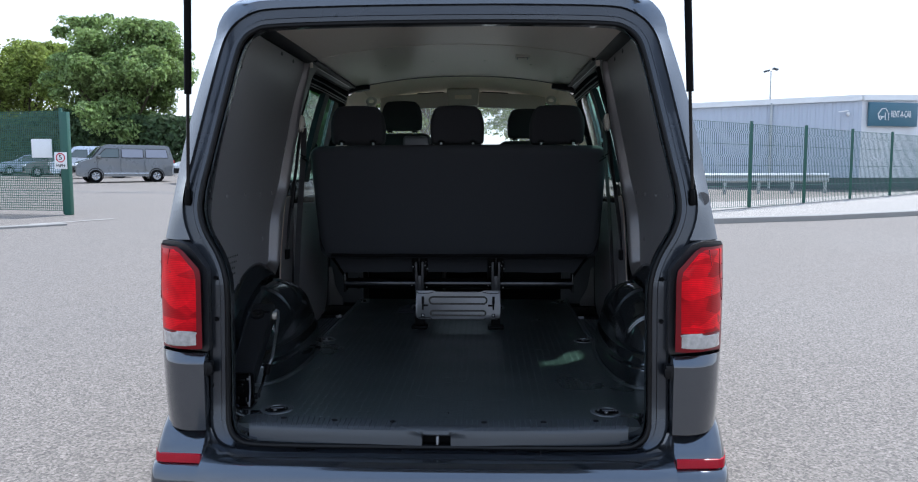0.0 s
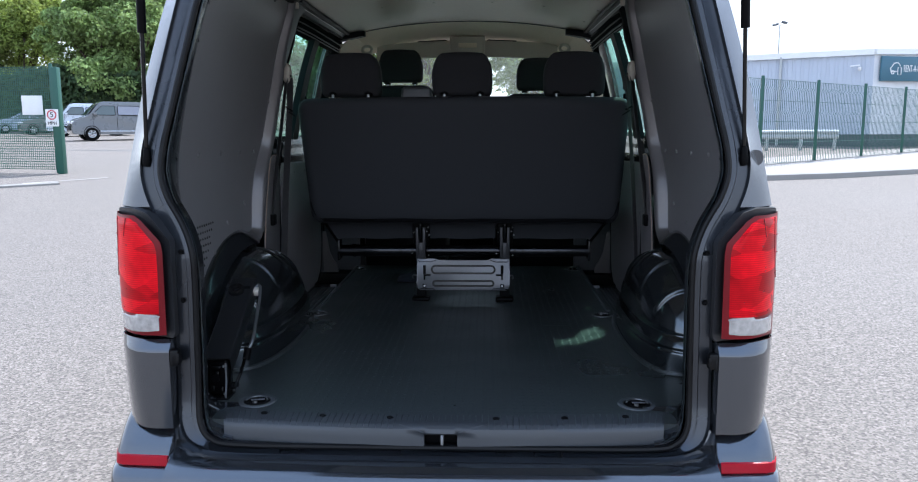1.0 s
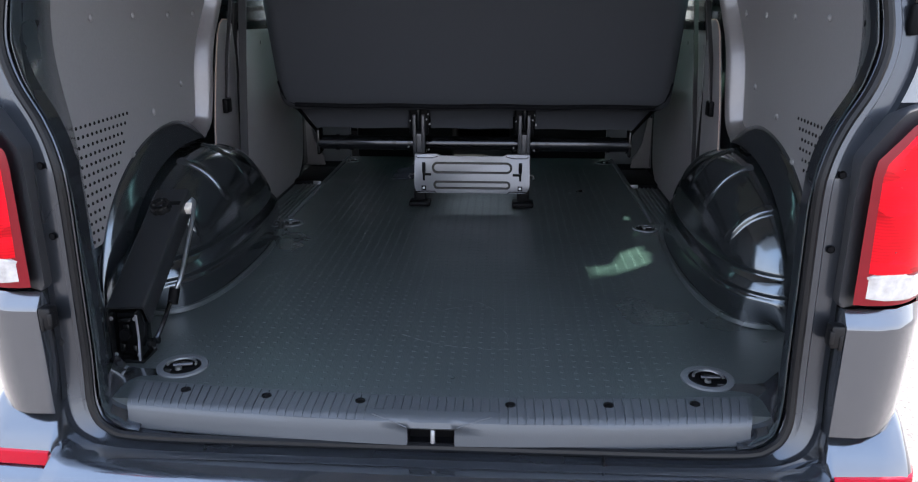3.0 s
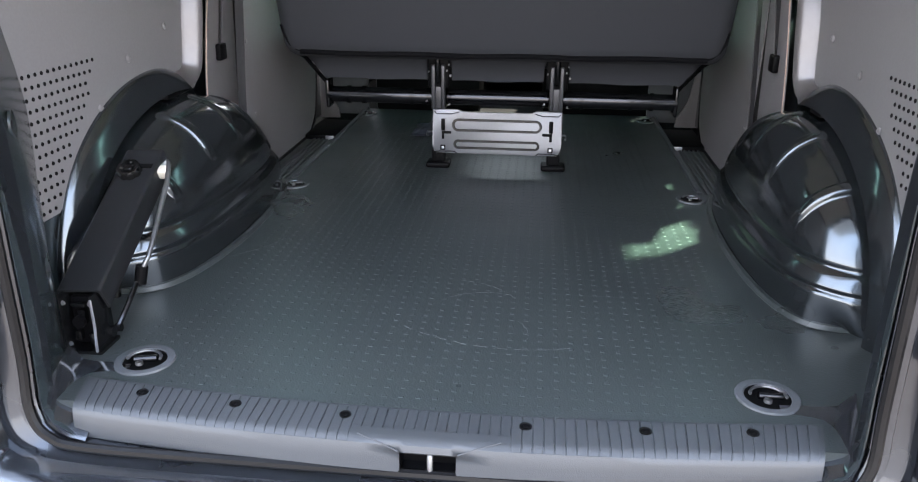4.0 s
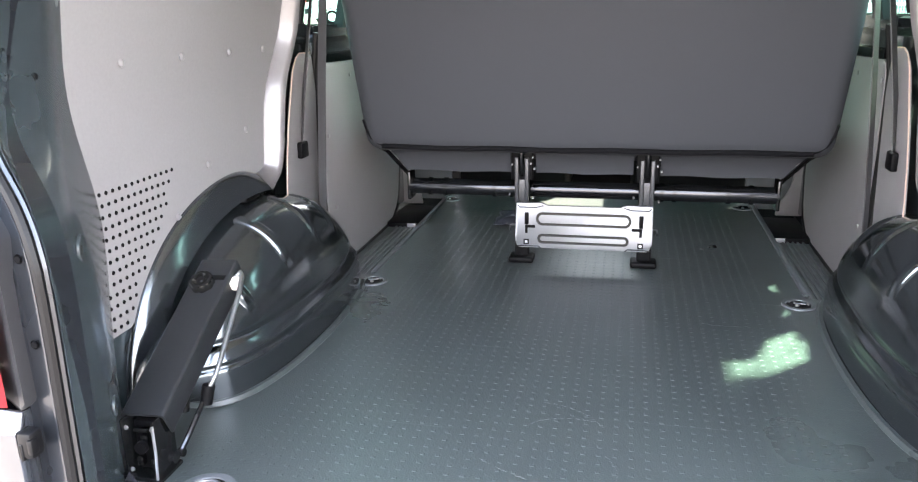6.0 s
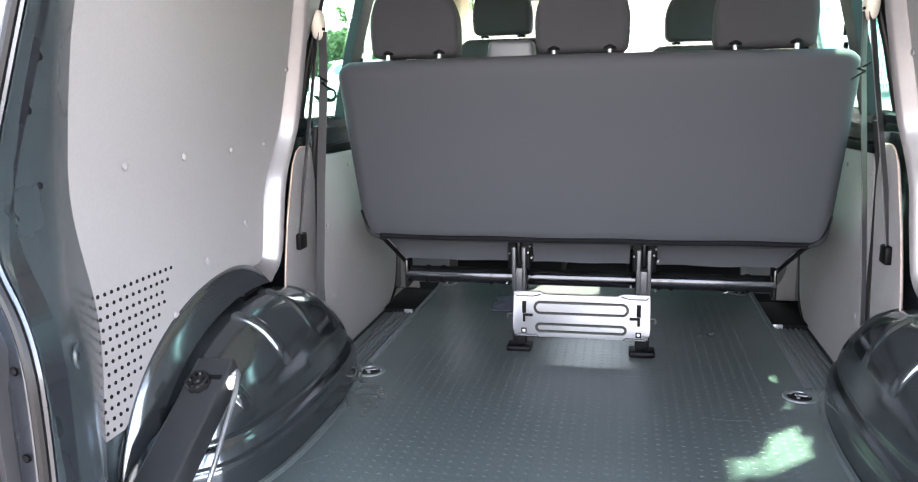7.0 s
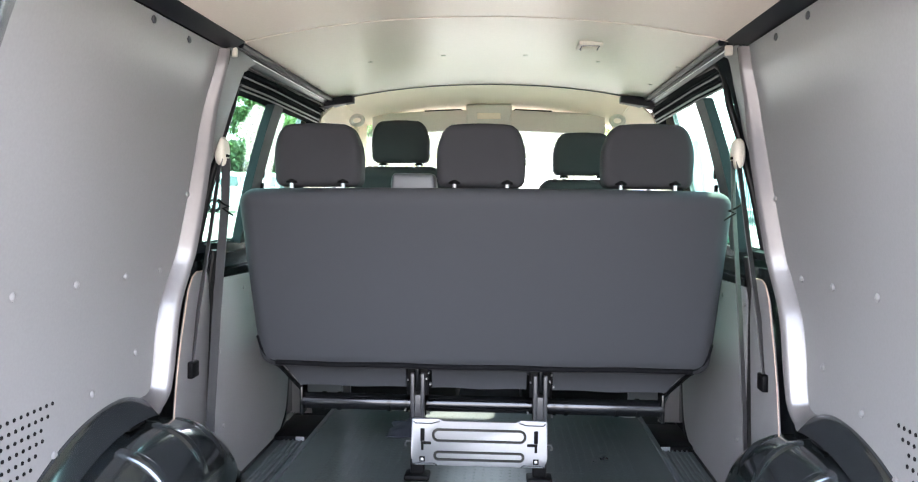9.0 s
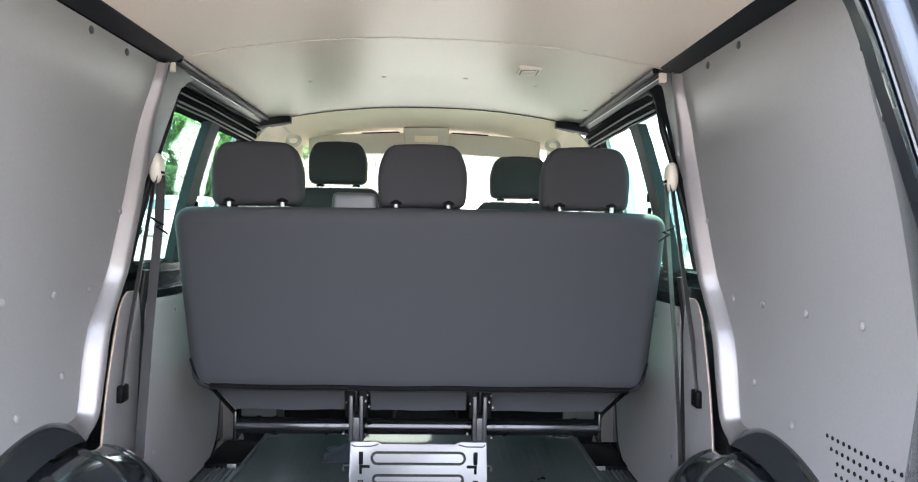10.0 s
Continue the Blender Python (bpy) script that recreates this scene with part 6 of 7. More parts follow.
def leaf_material(name, base):
    m = material(name, base, 0.6, 0, 0.25, 3, 0.0, blotch=0.4, spec=0.3)
    n, l = m.node_tree.nodes, m.node_tree.links
    p = n["Principled BSDF"]
    src = p.inputs["Base Color"].links[0].from_socket
    geo = n.new("ShaderNodeNewGeometry")
    r = n.new("ShaderNodeMapRange")
    r.inputs["To Min"].default_value, r.inputs["To Max"].default_value = 0.55, 1.5
    l.new(geo.outputs["Random Per Island"], r.inputs["Value"])
    s = n.new("ShaderNodeVectorMath")
    s.operation = "SCALE"
    l.new(src, s.inputs[0])
    l.new(r.outputs["Result"], s.inputs["Scale"])
    l.new(s.outputs[0], p.inputs["Base Color"])
    thin, mix = n.new("ShaderNodeBsdfTranslucent"), n.new("ShaderNodeMixShader")
    mix.inputs[0].default_value = 0.42
    l.new(s.outputs[0], thin.inputs["Color"])
    l.new(p.outputs[0], mix.inputs[1])
    l.new(thin.outputs[0], mix.inputs[2])
    l.new(mix.outputs[0], n["Material Output"].inputs["Surface"])
    return m


LEAF = leaf_material("mid_green_leaves", (0.25, 0.34, 0.125))
LEAF_YELLOW = leaf_material("yellow_green_leaves", (0.27, 0.33, 0.085))
# Darkened copy of the leaf green, offsetting the bright exposure through the windows.
LEAF_DIMMED = leaf_material("dimmed_green_leaves", (0.11, 0.19, 0.06))
LEAF_DARK = leaf_material("dark_hedge_leaves", (0.065, 0.105, 0.045))


def yard():
    bm = bmesh.new()
    ys = [-400, -60, -20, -3, 0, 5, 10, 20, 30, 45, 60, 75, 120, 500, 1500]
    xs = [-1500, -300, -80, -40, -20, -10, -5, 0, 5, 10, 20, 40, 80, 300, 1500]
    grid(bm, [[(x, y, ground_z(y) - 0.002) for x in xs] for y in ys])
    solo("ground", bm, ASPHALT, "pale worn speckled asphalt yard", "ground", kind="structure")

    def strip(name, pts, w, h, mat, label, cat):
        """A raised strip along ground points; w runs to the left of its course."""
        bm = bmesh.new()
        rows = []
        for i, (x, y) in enumerate(pts):
            a, b = Vector(pts[max(i - 1, 0)]), Vector(pts[min(i + 1, len(pts) - 1)])
            d = (b - a).normalized()
            q = Vector((x, y)) + Vector((-d.y, d.x)) * w
            rows.append([(x, y, ground_z(y) - 0.05), (x, y, ground_z(y) + h - 0.015), (x - d.y * 0.02, y + d.x * 0.02, ground_z(y) + h), (q.x, q.y, ground_z(q.y) + h), (q.x, q.y, ground_z(q.y) - 0.05)])
        grid(bm, rows)
        return solo(name, bm, mat, label, cat, kind="structure")
    right = [(1.5, 12.6), (3.5, 12.95), (5.0, 13.5), (7.5, 14.3), (10, 15.5), (14, 18.2), (20, 23)]
    strip("kerb", right, 0.16, 0.12, KERB, "pale concrete kerb along the footway", "kerb")
    strip("pavement", [(x - 0.06, y + 0.15) for x, y in right], 4.4, 0.11, PAVING, "pale worn footway before the fence", "pavement")
    left = [(-30, 12.6), (-14, 12.2), (-9.4, 12.6), (-8.6, 13.6), (-8.4, 15.2)]
    strip("kerb", [(-30, 12.0), (-14, 11.9), (-9.4, 12.2), (-8.5, 13.0)], 0.16, 0.05, KERB, "low worn concrete kerb by the gate", "kerb")
    bm = bmesh.new()
    for (x0, y0), (x1, y1) in (((-9.4, 13.2), (-8.3, 14.6)), ((-11.5, 12.6), (-10.6, 12.8))):
        d = (Vector((x1, y1)) - Vector((x0, y0))).normalized() * 0.08
        vs = [bm.verts.new((x, y, ground_z(y) + 0.006)) for x, y in ((x0 - d.y, y0 + d.x), (x0 + d.y, y0 - d.x), (x1 + d.y, y1 - d.x), (x1 - d.y, y1 + d.x))]
        bm.faces.new(vs)
    solo("road_marking", bm, MARKING, "worn white road markings by the gate", "road marking", kind="structure")
    bm = bmesh.new()
    pts = [(-30, 29.5), (-20, 28), (-12, 26), (-6, 24)]
    grid(bm, [[(x, y, ground_z(y) + 0.004), (x, y + 0.22, ground_z(y + 0.22) + 0.004)] for x, y in pts])
    solo("yard_joint", bm, PLINTH, "dark joint line across the asphalt", "joint", kind="structure")


yard()


def fence_run(name, posts, height, base, label, dense=0.05, rail=0.2, wire=0.004, level=False):
    """Welded mesh fence: each post, and one wire panel a bay."""
    f = thing(name, label, "fence", at=(posts[0][0], posts[0][1], ground_z(posts[0][1])))
    o = Vector(f.location)
    for x, y in posts:
        bm = bmesh.new()
        foot = base if level else ground_z(y) + base
        box(bm, Vector((x, y, foot + height / 2 + 0.02)) - o, (0.065, 0.065, height + 0.1), 0.006)
        part("post", bm, GREEN_STEEL, f)
    for (xa, ya), (xb, yb) in zip(posts, posts[1:]):
        bm = bmesh.new()
        a, b = (Vector((u, v, base if level else ground_z(v) + base)) for u, v in ((xa, ya), (xb, yb)))
        d = b - a
        side = Vector((d.y, -d.x, 0)).normalized() * 0.03
        n = int(d.length / dense)
        for k in range(1, n):
            p = a + d * k / n - o
            vz = [0.05, height * 0.2, height * 0.22, height * 0.24, height * 0.6, height * 0.62, height * 0.64, height * 0.88, height * 0.9, height * 0.92, height]
            tube(bm, [p + Vector((0, 0, z)) + (side if i in (2, 5, 8) else Vector((0, 0, 0))) for i, z in enumerate(vz)], wire, 3, caps=False)
        z = 0.05
        while z <= height + 0.001:
            tube(bm, [a - o + Vector((0, 0, z)), b - o + Vector((0, 0, z))], wire, 3, caps=False)
            z += rail
        part("mesh_panel", bm, GREEN_STEEL, f)
    bm = bmesh.new()
    return f


fence_run("fence", [(4.57 + 2.04 * k, 14.75 + 1.76 * k) for k in range(7)], 2.05, 0.50, "green welded mesh fence along the footway", dense=0.085, rail=0.5, wire=0.007, level=True)
bm = bmesh.new()
rows = [[(x, y, ground_z(y) - 0.02), (x, y, ground_z(y) + 0.13), (x - 0.09, y + 0.12, ground_z(y) + 0.13), (x - 0.09, y + 0.12, ground_z(y))] for x, y in ((4.0, 14.2), (8.65, 18.2), (12.73, 21.72), (18.0, 26.27))]
grid(bm, rows)
solo("plinth_wall", bm, KERB, "low concrete edging under the mesh fence", "edging", kind="structure")

gate = fence_run("gate", [(-10.11, 15.8), (-12.9, 16.35), (-15.9, 16.9)], 2.45, 0.05, "open green mesh gate with notices", dense=0.055, rail=0.06, wire=0.008)
o = Vector(gate.location)
bm = bmesh.new()
box(bm, Vector((-9.98, 15.75, ground_z(15.8) + 1.24)) - o, (0.16, 0.16, 2.48), 0.01)
part("gate_post", bm, GREEN_STEEL, gate, "thick green gate post")
bm = bmesh.new()
box(bm, Vector((-10.64, 15.84, 1.99)) - o, (0.50, 0.02, 0.45), 0.004)
part("notice_board", bm, WHITE, gate, "blank white notice board")
bm = bmesh.new()
box(bm, Vector((-10.08, 15.66, 1.69)) - o, (0.30, 0.02, 0.40), 0.004)
plate5 = part("speed_sign", bm, WHITE, gate, "white five mph speed sign")
bm = bmesh.new()
lathe(bm, Vector((-10.08, 15.648, 1.76)) - o, ((0.115, 0.0), (0.115, 0.004), (0.088, 0.004), (0.088, 0.0)), (0, -1, 0), 28)
part("red_ring", bm, SIGN_RED, plate5)


def writing(text, size, at, turn, mat, parent, name="lettering"):
    c = bpy.data.curves.new(name, "FONT")
    c.body, c.size, c.align_x, c.align_y, c.extrude = text, size, "CENTER", "CENTER", 0.003
    t = new(name, c)
    t.data.materials.append(mat)
    t.matrix_world = Matrix.Translation(at) @ turn
    dg = bpy.context.evaluated_depsgraph_get()
    me = bpy.data.meshes.new_from_object(t.evaluated_get(dg))
    bpy.data.objects.remove(t)
    ob = new(name, me)
    ob.parent = parent
    ob.matrix_local = Matrix.Translation(Vector(at) - (Vector(parent.location) if parent.parent is None else o)) @ turn
    return ob


upright = Matrix.Rotation(math.pi / 2, 4, "X")
writing("5", 0.17, (-10.08, 15.645, 1.76), upright, BLACK, plate5)
writing("MPH", 0.11, (-10.08, 15.645, 1.565), upright, BLACK, plate5)


def building():
    c = Vector((14.75, 28.0))
    wall_d, front_d = Vector((-0.86, 0.51)), Vector((0.955, 0.295))
    zb, h = 0.6, 4.2
    b = thing("rental_building", "low grey clad rental office with white corner and dark plinth", "building", at=(c.x, c.y, zb))
    o = Vector(b.location)
    wall_n, front_n = Vector((-0.51, -0.86)), Vector((0.295, -0.955))

    def run(name, start, d, length, z0, z1, mat, nrm, ribs, parent=b):
        bm = bmesh.new()
        n = max(2, int(length / ribs))
        rows = []
        for k in range(n + 1):
            for q, e in ((0, 0), (0.35, 0), (0.42, 0.022), (0.93, 0.022)):
                p = start + d * (length * min(1, (k + q) / n)) + nrm * e
                rows.append([(p.x - o.x, p.y - o.y, z0 - o.z), (p.x - o.x, p.y - o.y, z1 - o.z)])
        sheet(bm, rows, (-nrm.x * 0.2, -nrm.y * 0.2, 0))
        return part(name, bm, mat, parent)
    run("side_wall", c, wall_d, 11, zb + 0.55, h, CLAD, wall_n, 0.30)
    run("front_wall", c, front_d, 16, zb + 0.55, h, CLAD_WHITE, front_n, 0.9)
    run("plinth", c - wall_n * 0.05, wall_d, 11, zb - 0.2, zb + 0.58, PLINTH, wall_n, 4)
    run("plinth", c - front_n * 0.05, front_d, 16, zb - 0.2, zb + 0.58, PLINTH, front_n, 4)
    for d, nrm, ln, mat in ((wall_d, wall_n, 11, CLAD), (front_d, front_n, 16, CLAD_WHITE)):
        bm = bmesh.new()
        a, e = c + nrm * 0.12, c + nrm * 0.12 + d * ln
        rise = 0.35 if ln == 16 else 0.0
        rows = [[(p.x - o.x, p.y - o.y, h - 0.06 + r - o.z), (p.x - o.x, p.y - o.y, h + 0.16 + r - o.z)] for p, r in ((a, 0), (e, rise))]
        sheet(bm, rows, (-nrm.x * 0.5, -nrm.y * 0.5, 0))
        part("roof_edge", bm, WHITE, b)
    bm = bmesh.new()
    far = c + wall_d * 11 + front_d * 16
    vs = [bm.verts.new((p.x - o.x, p.y - o.y, h + 0.1 - o.z)) for p in (c, c + front_d * 16, far, c + wall_d * 11)]
    bm.faces.new(vs)
    part("roof", bm, GALV, b)
    # downpipe and camera
    bm = bmesh.new()
    p = c + wall_d * 3.3 + wall_n * 0.08
    cyl(bm, (p.x - o.x, p.y - o.y, zb - o.z), (p.x - o.x, p.y - o.y, h - o.z), 0.055, 10)
    part("downpipe", bm, GALV, b)
    bm = bmesh.new()
    p = c + wall_d * 0.55 + wall_n * 0.2
    box(bm, (p.x - o.x - 0.08, p.y - o.y, 3.74 - o.z), (0.36, 0.10, 0.05), 0.02, Matrix.Rotation(-0.12, 3, "Y"))
    lathe(bm, (p.x - o.x + 0.1, p.y - o.y, 3.70 - o.z), ((0.05, 0.0), (0.065, -0.06), (0.06, -0.11), (0.03, -0.15), (0, -0.16)), (0, 0, 1), 12)
    part("security_camera", bm, WHITE, b)
    # sign board
    bm = bmesh.new()
    turn = Matrix.Rotation(math.atan2(front_d.y, front_d.x), 4, "Z")
    m = c + front_d * 1.36 + front_n * 0.12
    box(bm, (m.x - o.x, m.y - o.y, 3.62 - o.z), (2.3, 0.1, 0.92), 0.01, turn.to_3x3())
    sign = part("sign_board", bm, SIGN_BLUE, b, "teal blue sign with white lettering")
    t = m + front_d * 0.34 + front_n * 0.06
    tx = writing("RENT-A-CAR", 0.37, (t.x, t.y, 3.62), turn @ upright, WHITE, sign)
    tx.matrix_local = Matrix.Translation(Vector((t.x, t.y, 3.62)) - o) @ turn @ upright @ Matrix.Diagonal((0.46, 1, 1, 1))
    # plain car outline beside the lettering
    bm = bmesh.new()
    q = m - front_d * 0.48 + front_n * 0.06

    def on(u, v):
        return Vector((q.x + front_d.x * u * 0.85 - o.x, q.y + front_d.y * u * 0.85 - o.y, 3.62 + v * 0.85 - o.z))
    tube(bm, [on(u, v) for u, v in ((-0.2, -0.14), (-0.3, -0.12), (-0.33, 0.02), (-0.26, 0.08), (-0.14, 0.24), (0.08, 0.26), (0.2, 0.12))], 0.018, 5)
    tube(bm, [on(u, v) for u, v in ((0.08, 0.06), (0.26, 0.06), (0.26, -0.26), (0.08, -0.26))], 0.018, 5, closed=True)
    tube(bm, [on(-0.12 + 0.0, -0.12), on(0.02, -0.12)], 0.018, 5)
    tube(bm, [on(-0.2 + 0.08 * math.cos(k), -0.16 + 0.08 * math.sin(k)) for k in [j * math.pi / 4 for j in range(8)]], 0.016, 5, closed=True)
    part("car_symbol", bm, WHITE, sign)


building()


def guard_rail():
    a, d = Vector((4.5, 24.6)), Vector((0.985, 0.17))
    g = thing("guard_rail", "galvanised steel guard rail on short posts", "guard rail", at=(a.x, a.y, ground_z(a.y)))
    for k in range(7):
        p = d * (0.4 + 1.3 * k)
        bm = bmesh.new()
        box(bm, (p.x, p.y, 0.3), (0.1, 0.1, 0.66), 0.01)
        part("post", bm, GALV, g)
    bm = bmesh.new()
    prof = ((0, 0.42), (-0.05, 0.47), (-0.05, 0.52), (0, 0.57), (0, 0.60), (-0.05, 0.65), (-0.05, 0.70), (0, 0.75))
    rows = [[(d.x * s - 0.0, d.y * s + y - 0.06, z) for y, z in prof] for s in (0, 4, 8.3)]
    sheet(bm, rows, (0, 0.01, 0))
    part("beam", bm, GALV, g)


guard_rail()


def lamp_mast():
    x, y = 17.4, 45.0
    z0 = ground_z(y)
    m = thing("lamp_mast", "slim grey lighting mast with two floodlights", "street lamp", at=(x, y, z0))
    bm = bmesh.new()
    cyl(bm, (0, 0, 0), (0, 0, 6.4), 0.06, 10, 0.035)
    part("mast", bm, GALV, m)
    for s in (-1, 1):
        bm = bmesh.new()
        box(bm, (s * 0.26, 0, 6.45 + 0.06 * s), (0.32, 0.24, 0.12), 0.03, Matrix.Rotation(s * 0.25, 3, "Y"))
        part("floodlight", bm, PLINTH, m)


lamp_mast()


def parked(name, label, at, turn, paint, kind="van"):
    """A parked vehicle, nose to its own +x: body, glasshouse, wheels, lamps."""
    v = thing(name, label, "van" if kind == "van" else "car", "parked vehicles", at=(at[0], at[1], ground_z(at[1])))
    v.rotation_euler = (0, 0, radians(turn))
    if kind == "van":
        prof = ((-2.42, 0.42), (-2.45, 0.9), (-2.36, 1.3), (-2.22, 1.86), (-2.05, 1.95), (0.9, 1.97), (1.1, 1.9), (1.62, 1.24), (2.22, 1.06), (2.40, 0.88), (2.45, 0.45), (2.35, 0.30), (-2.3, 0.30))
        glassy = (((0.35, 1.28), (0.35, 1.74), (0.98, 1.74), (1.45, 1.28)), ((-0.85, 1.28), (-0.85, 1.74), (0.22, 1.74), (0.22, 1.28)), ((-2.12, 1.28), (-2.02, 1.74), (-0.97, 1.74), (-0.97, 1.28)))
        wheels, r, w, z0 = (1.5, -1.5), 0.33, 0.95, 1.28
        screen = ((1.14, 1.84), (1.68, 1.25))
    else:
        prof = ((-2.0, 0.35), (-2.08, 0.8), (-1.9, 1.05), (-1.45, 1.42), (-0.9, 1.48), (0.2, 1.46), (0.95, 1.05), (1.8, 0.88), (2.02, 0.65), (2.02, 0.35), (1.9, 0.25), (-1.9, 0.25))
        glassy = (((-0.2, 1.0), (-0.2, 1.38), (0.22, 1.36), (0.75, 1.03)), ((-1.4, 1.05), (-1.1, 1.38), (-0.3, 1.38), (-0.3, 1.0)))
        wheels, r, w, z0 = (1.3, -1.3), 0.31, 0.88, 1.0
        screen = ((0.28, 1.4), (0.92, 1.07))
    bm = bmesh.new()
    outline = rounded(prof, 0.12, 4)
    rows = []
    for e, k in ((-1.0, 0.86), (-0.98, 0.97), (-0.9, 1.0), (0.9, 1.0), (0.98, 0.97), (1.0, 0.86)):
        row = []
        for x, z in outline:
            lean_in = 0.16 * max(0, (z - z0 + 0.25)) * (1 if abs(e) > 0.5 else 0)
            row.append((x * (1 - 0.012 * (1 - k) * 8), e * (w - lean_in), 0.3 + (z - 0.3) * (1 - 0.10 * (1 - k))))
        rows.append(row)
    vs = grid(bm, rows, closed_u=True)
    bm.faces.new(vs[0])
    bm.faces.new(vs[-1])
    body = part("body", bm, paint, v)
    for s in (-1, 1):
        for i, g in enumerate(glassy):
            bm = bmesh.new()
            prism(bm, rounded(g, 0.05, 3), lambda x, z, q: Vector((x, s * (w - 0.16 * max(0, z - z0 + 0.25) + 0.004 - q), z)), 0.012)
            pane = part("side_window", bm, SKY_GLASS if kind == "van" and i else CAR_GLASS, v)
            bm = bmesh.new()
            tube(bm, [(x, s * (w - 0.16 * max(0, z - z0 + 0.25) + 0.005), z) for x, z in rounded(g, 0.05, 3)], 0.014, 5, closed=True)
            part("window_rubber", bm, BLACK, pane)
        for x in wheels:
            bm = bmesh.new()
            lathe(bm, (x, s * (w - 0.1), r), ((r * 0.62, -0.11), (r * 0.95, -0.11), (r, -0.08), (r, 0.08), (r * 0.95, 0.115), (r * 0.62, 0.115)), (0, s, 0), 24)
            t = part("tyre", bm, BLACK, v)
            bm = bmesh.new()
            lathe(bm, (x, s * (w - 0.1), r), ((r * 0.64, 0.112), (r * 0.55, 0.08), (r * 0.2, 0.10), (0, 0.10)), (0, s, 0), 20)
            for k in range(5):
                c = Vector((x, s * (w + 0.002), r))
                d = Vector((math.cos(k * 1.2566), 0, math.sin(k * 1.2566)))
                cyl(bm, c + d * r * 0.1, c + d * r * 0.6, r * 0.07, 6)
            part("rim", bm, STEEL, t)
            bm = bmesh.new()
            lathe(bm, (x, s * (w - 0.05), r + 0.03), ((r * 1.18, 0.0), (r * 1.16, 0.055), (r * 1.05, 0.056), (r * 1.05, 0.0)), (0, s, 0), 28)
            part("wheel_arch", bm, BLACK, v)
        if kind == "van":
            for x in (0.28, -0.91, 1.42):
                bm = bmesh.new()
                box(bm, (x, s * (w + 0.001), 0.80), (0.014, 0.006, 0.80), 0.002)
                part("door_seam", bm, BLACK, v)
            bm = bmesh.new()
            box(bm, (0.0, s * (w + 0.004), 0.46), (2.2, 0.03, 0.07), 0.012)
            part("sill_strip", bm, SILVER_CAR, v)
            bm = bmesh.new()
            box(bm, (0.0, s * (w - 0.03), 0.36), (2.2, 0.03, 0.13), 0.012)
            part("sill_shadow_trim", bm, BLACK, v)
        bm = bmesh.new()
        hx, hz = (2.3, 0.9) if kind == "van" else (1.9, 0.72)
        rbox(bm, (0.14, 0.18, 0.08), 0.05, 3, (1, 1, 1), lambda p: p + Vector((hx, s * (w - 0.22), hz)))
        part("headlamp", bm, HEADLAMP, v)
        bm = bmesh.new()
        rbox(bm, (0.08, 0.06, 0.09), 0.04, 3, (1, 1, 1), lambda p: p + Vector((screen[1][0] - 0.35, s * (w + 0.1), z0 + 0.02)))
        part("mirror", bm, paint, v)
        bm = bmesh.new()
        box(bm, (-2.39 if kind == "van" else -2.0, s * (w - 0.12), 1.0 if kind == "van" else 0.8), (0.10, 0.12, 0.34), 0.03)
        part("tail_lamp", bm, RED, v)
    bm = bmesh.new()
    (xa, za), (xb, zb) = screen
    rows = [[(xa + (xb - xa) * t + 0.03, (w - 0.2 - 0.05 * (1 - t)) * e, za + (zb - za) * t + 0.02) for e in (-1, -0.5, 0, 0.5, 1)] for t in (0, 0.5, 1)]
    sheet(bm, rows, (0.006, 0, 0.006))
    part("windscreen", bm, CAR_GLASS, v)
    bm = bmesh.new()
    gx, gz = (2.42, 0.62) if kind == "van" else (2.0, 0.5)
    box(bm, (gx, 0, gz), (0.08, 1.2, 0.26), 0.03)
    part("grille", bm, BLACK, v)
    return v


parked("parked_van", "dark grey van with windowed side parked in the yard", (-19.3, 37.9), 216, GREY_CAR)
parked("parked_van", "silver van parked behind the dark grey van", (-24.6, 44.8), 214, SILVER_CAR)
parked("parked_car", "blue-grey car parked beyond the mesh gate", (-33.2, 52.0), 222, BLUE_CAR, "car")
parked("parked_car", "dark grey car parked beyond the mesh gate", (-29.0, 48.5), 218, GREY_CAR, "car")
parked("parked_van", "white van parked nose out beside the others", (-13.3, 36.6), 216, WHITE_CAR)
parked("parked_car", "white car parked ahead of the open van", (1.8, 24.0), 185, WHITE_CAR, "car")


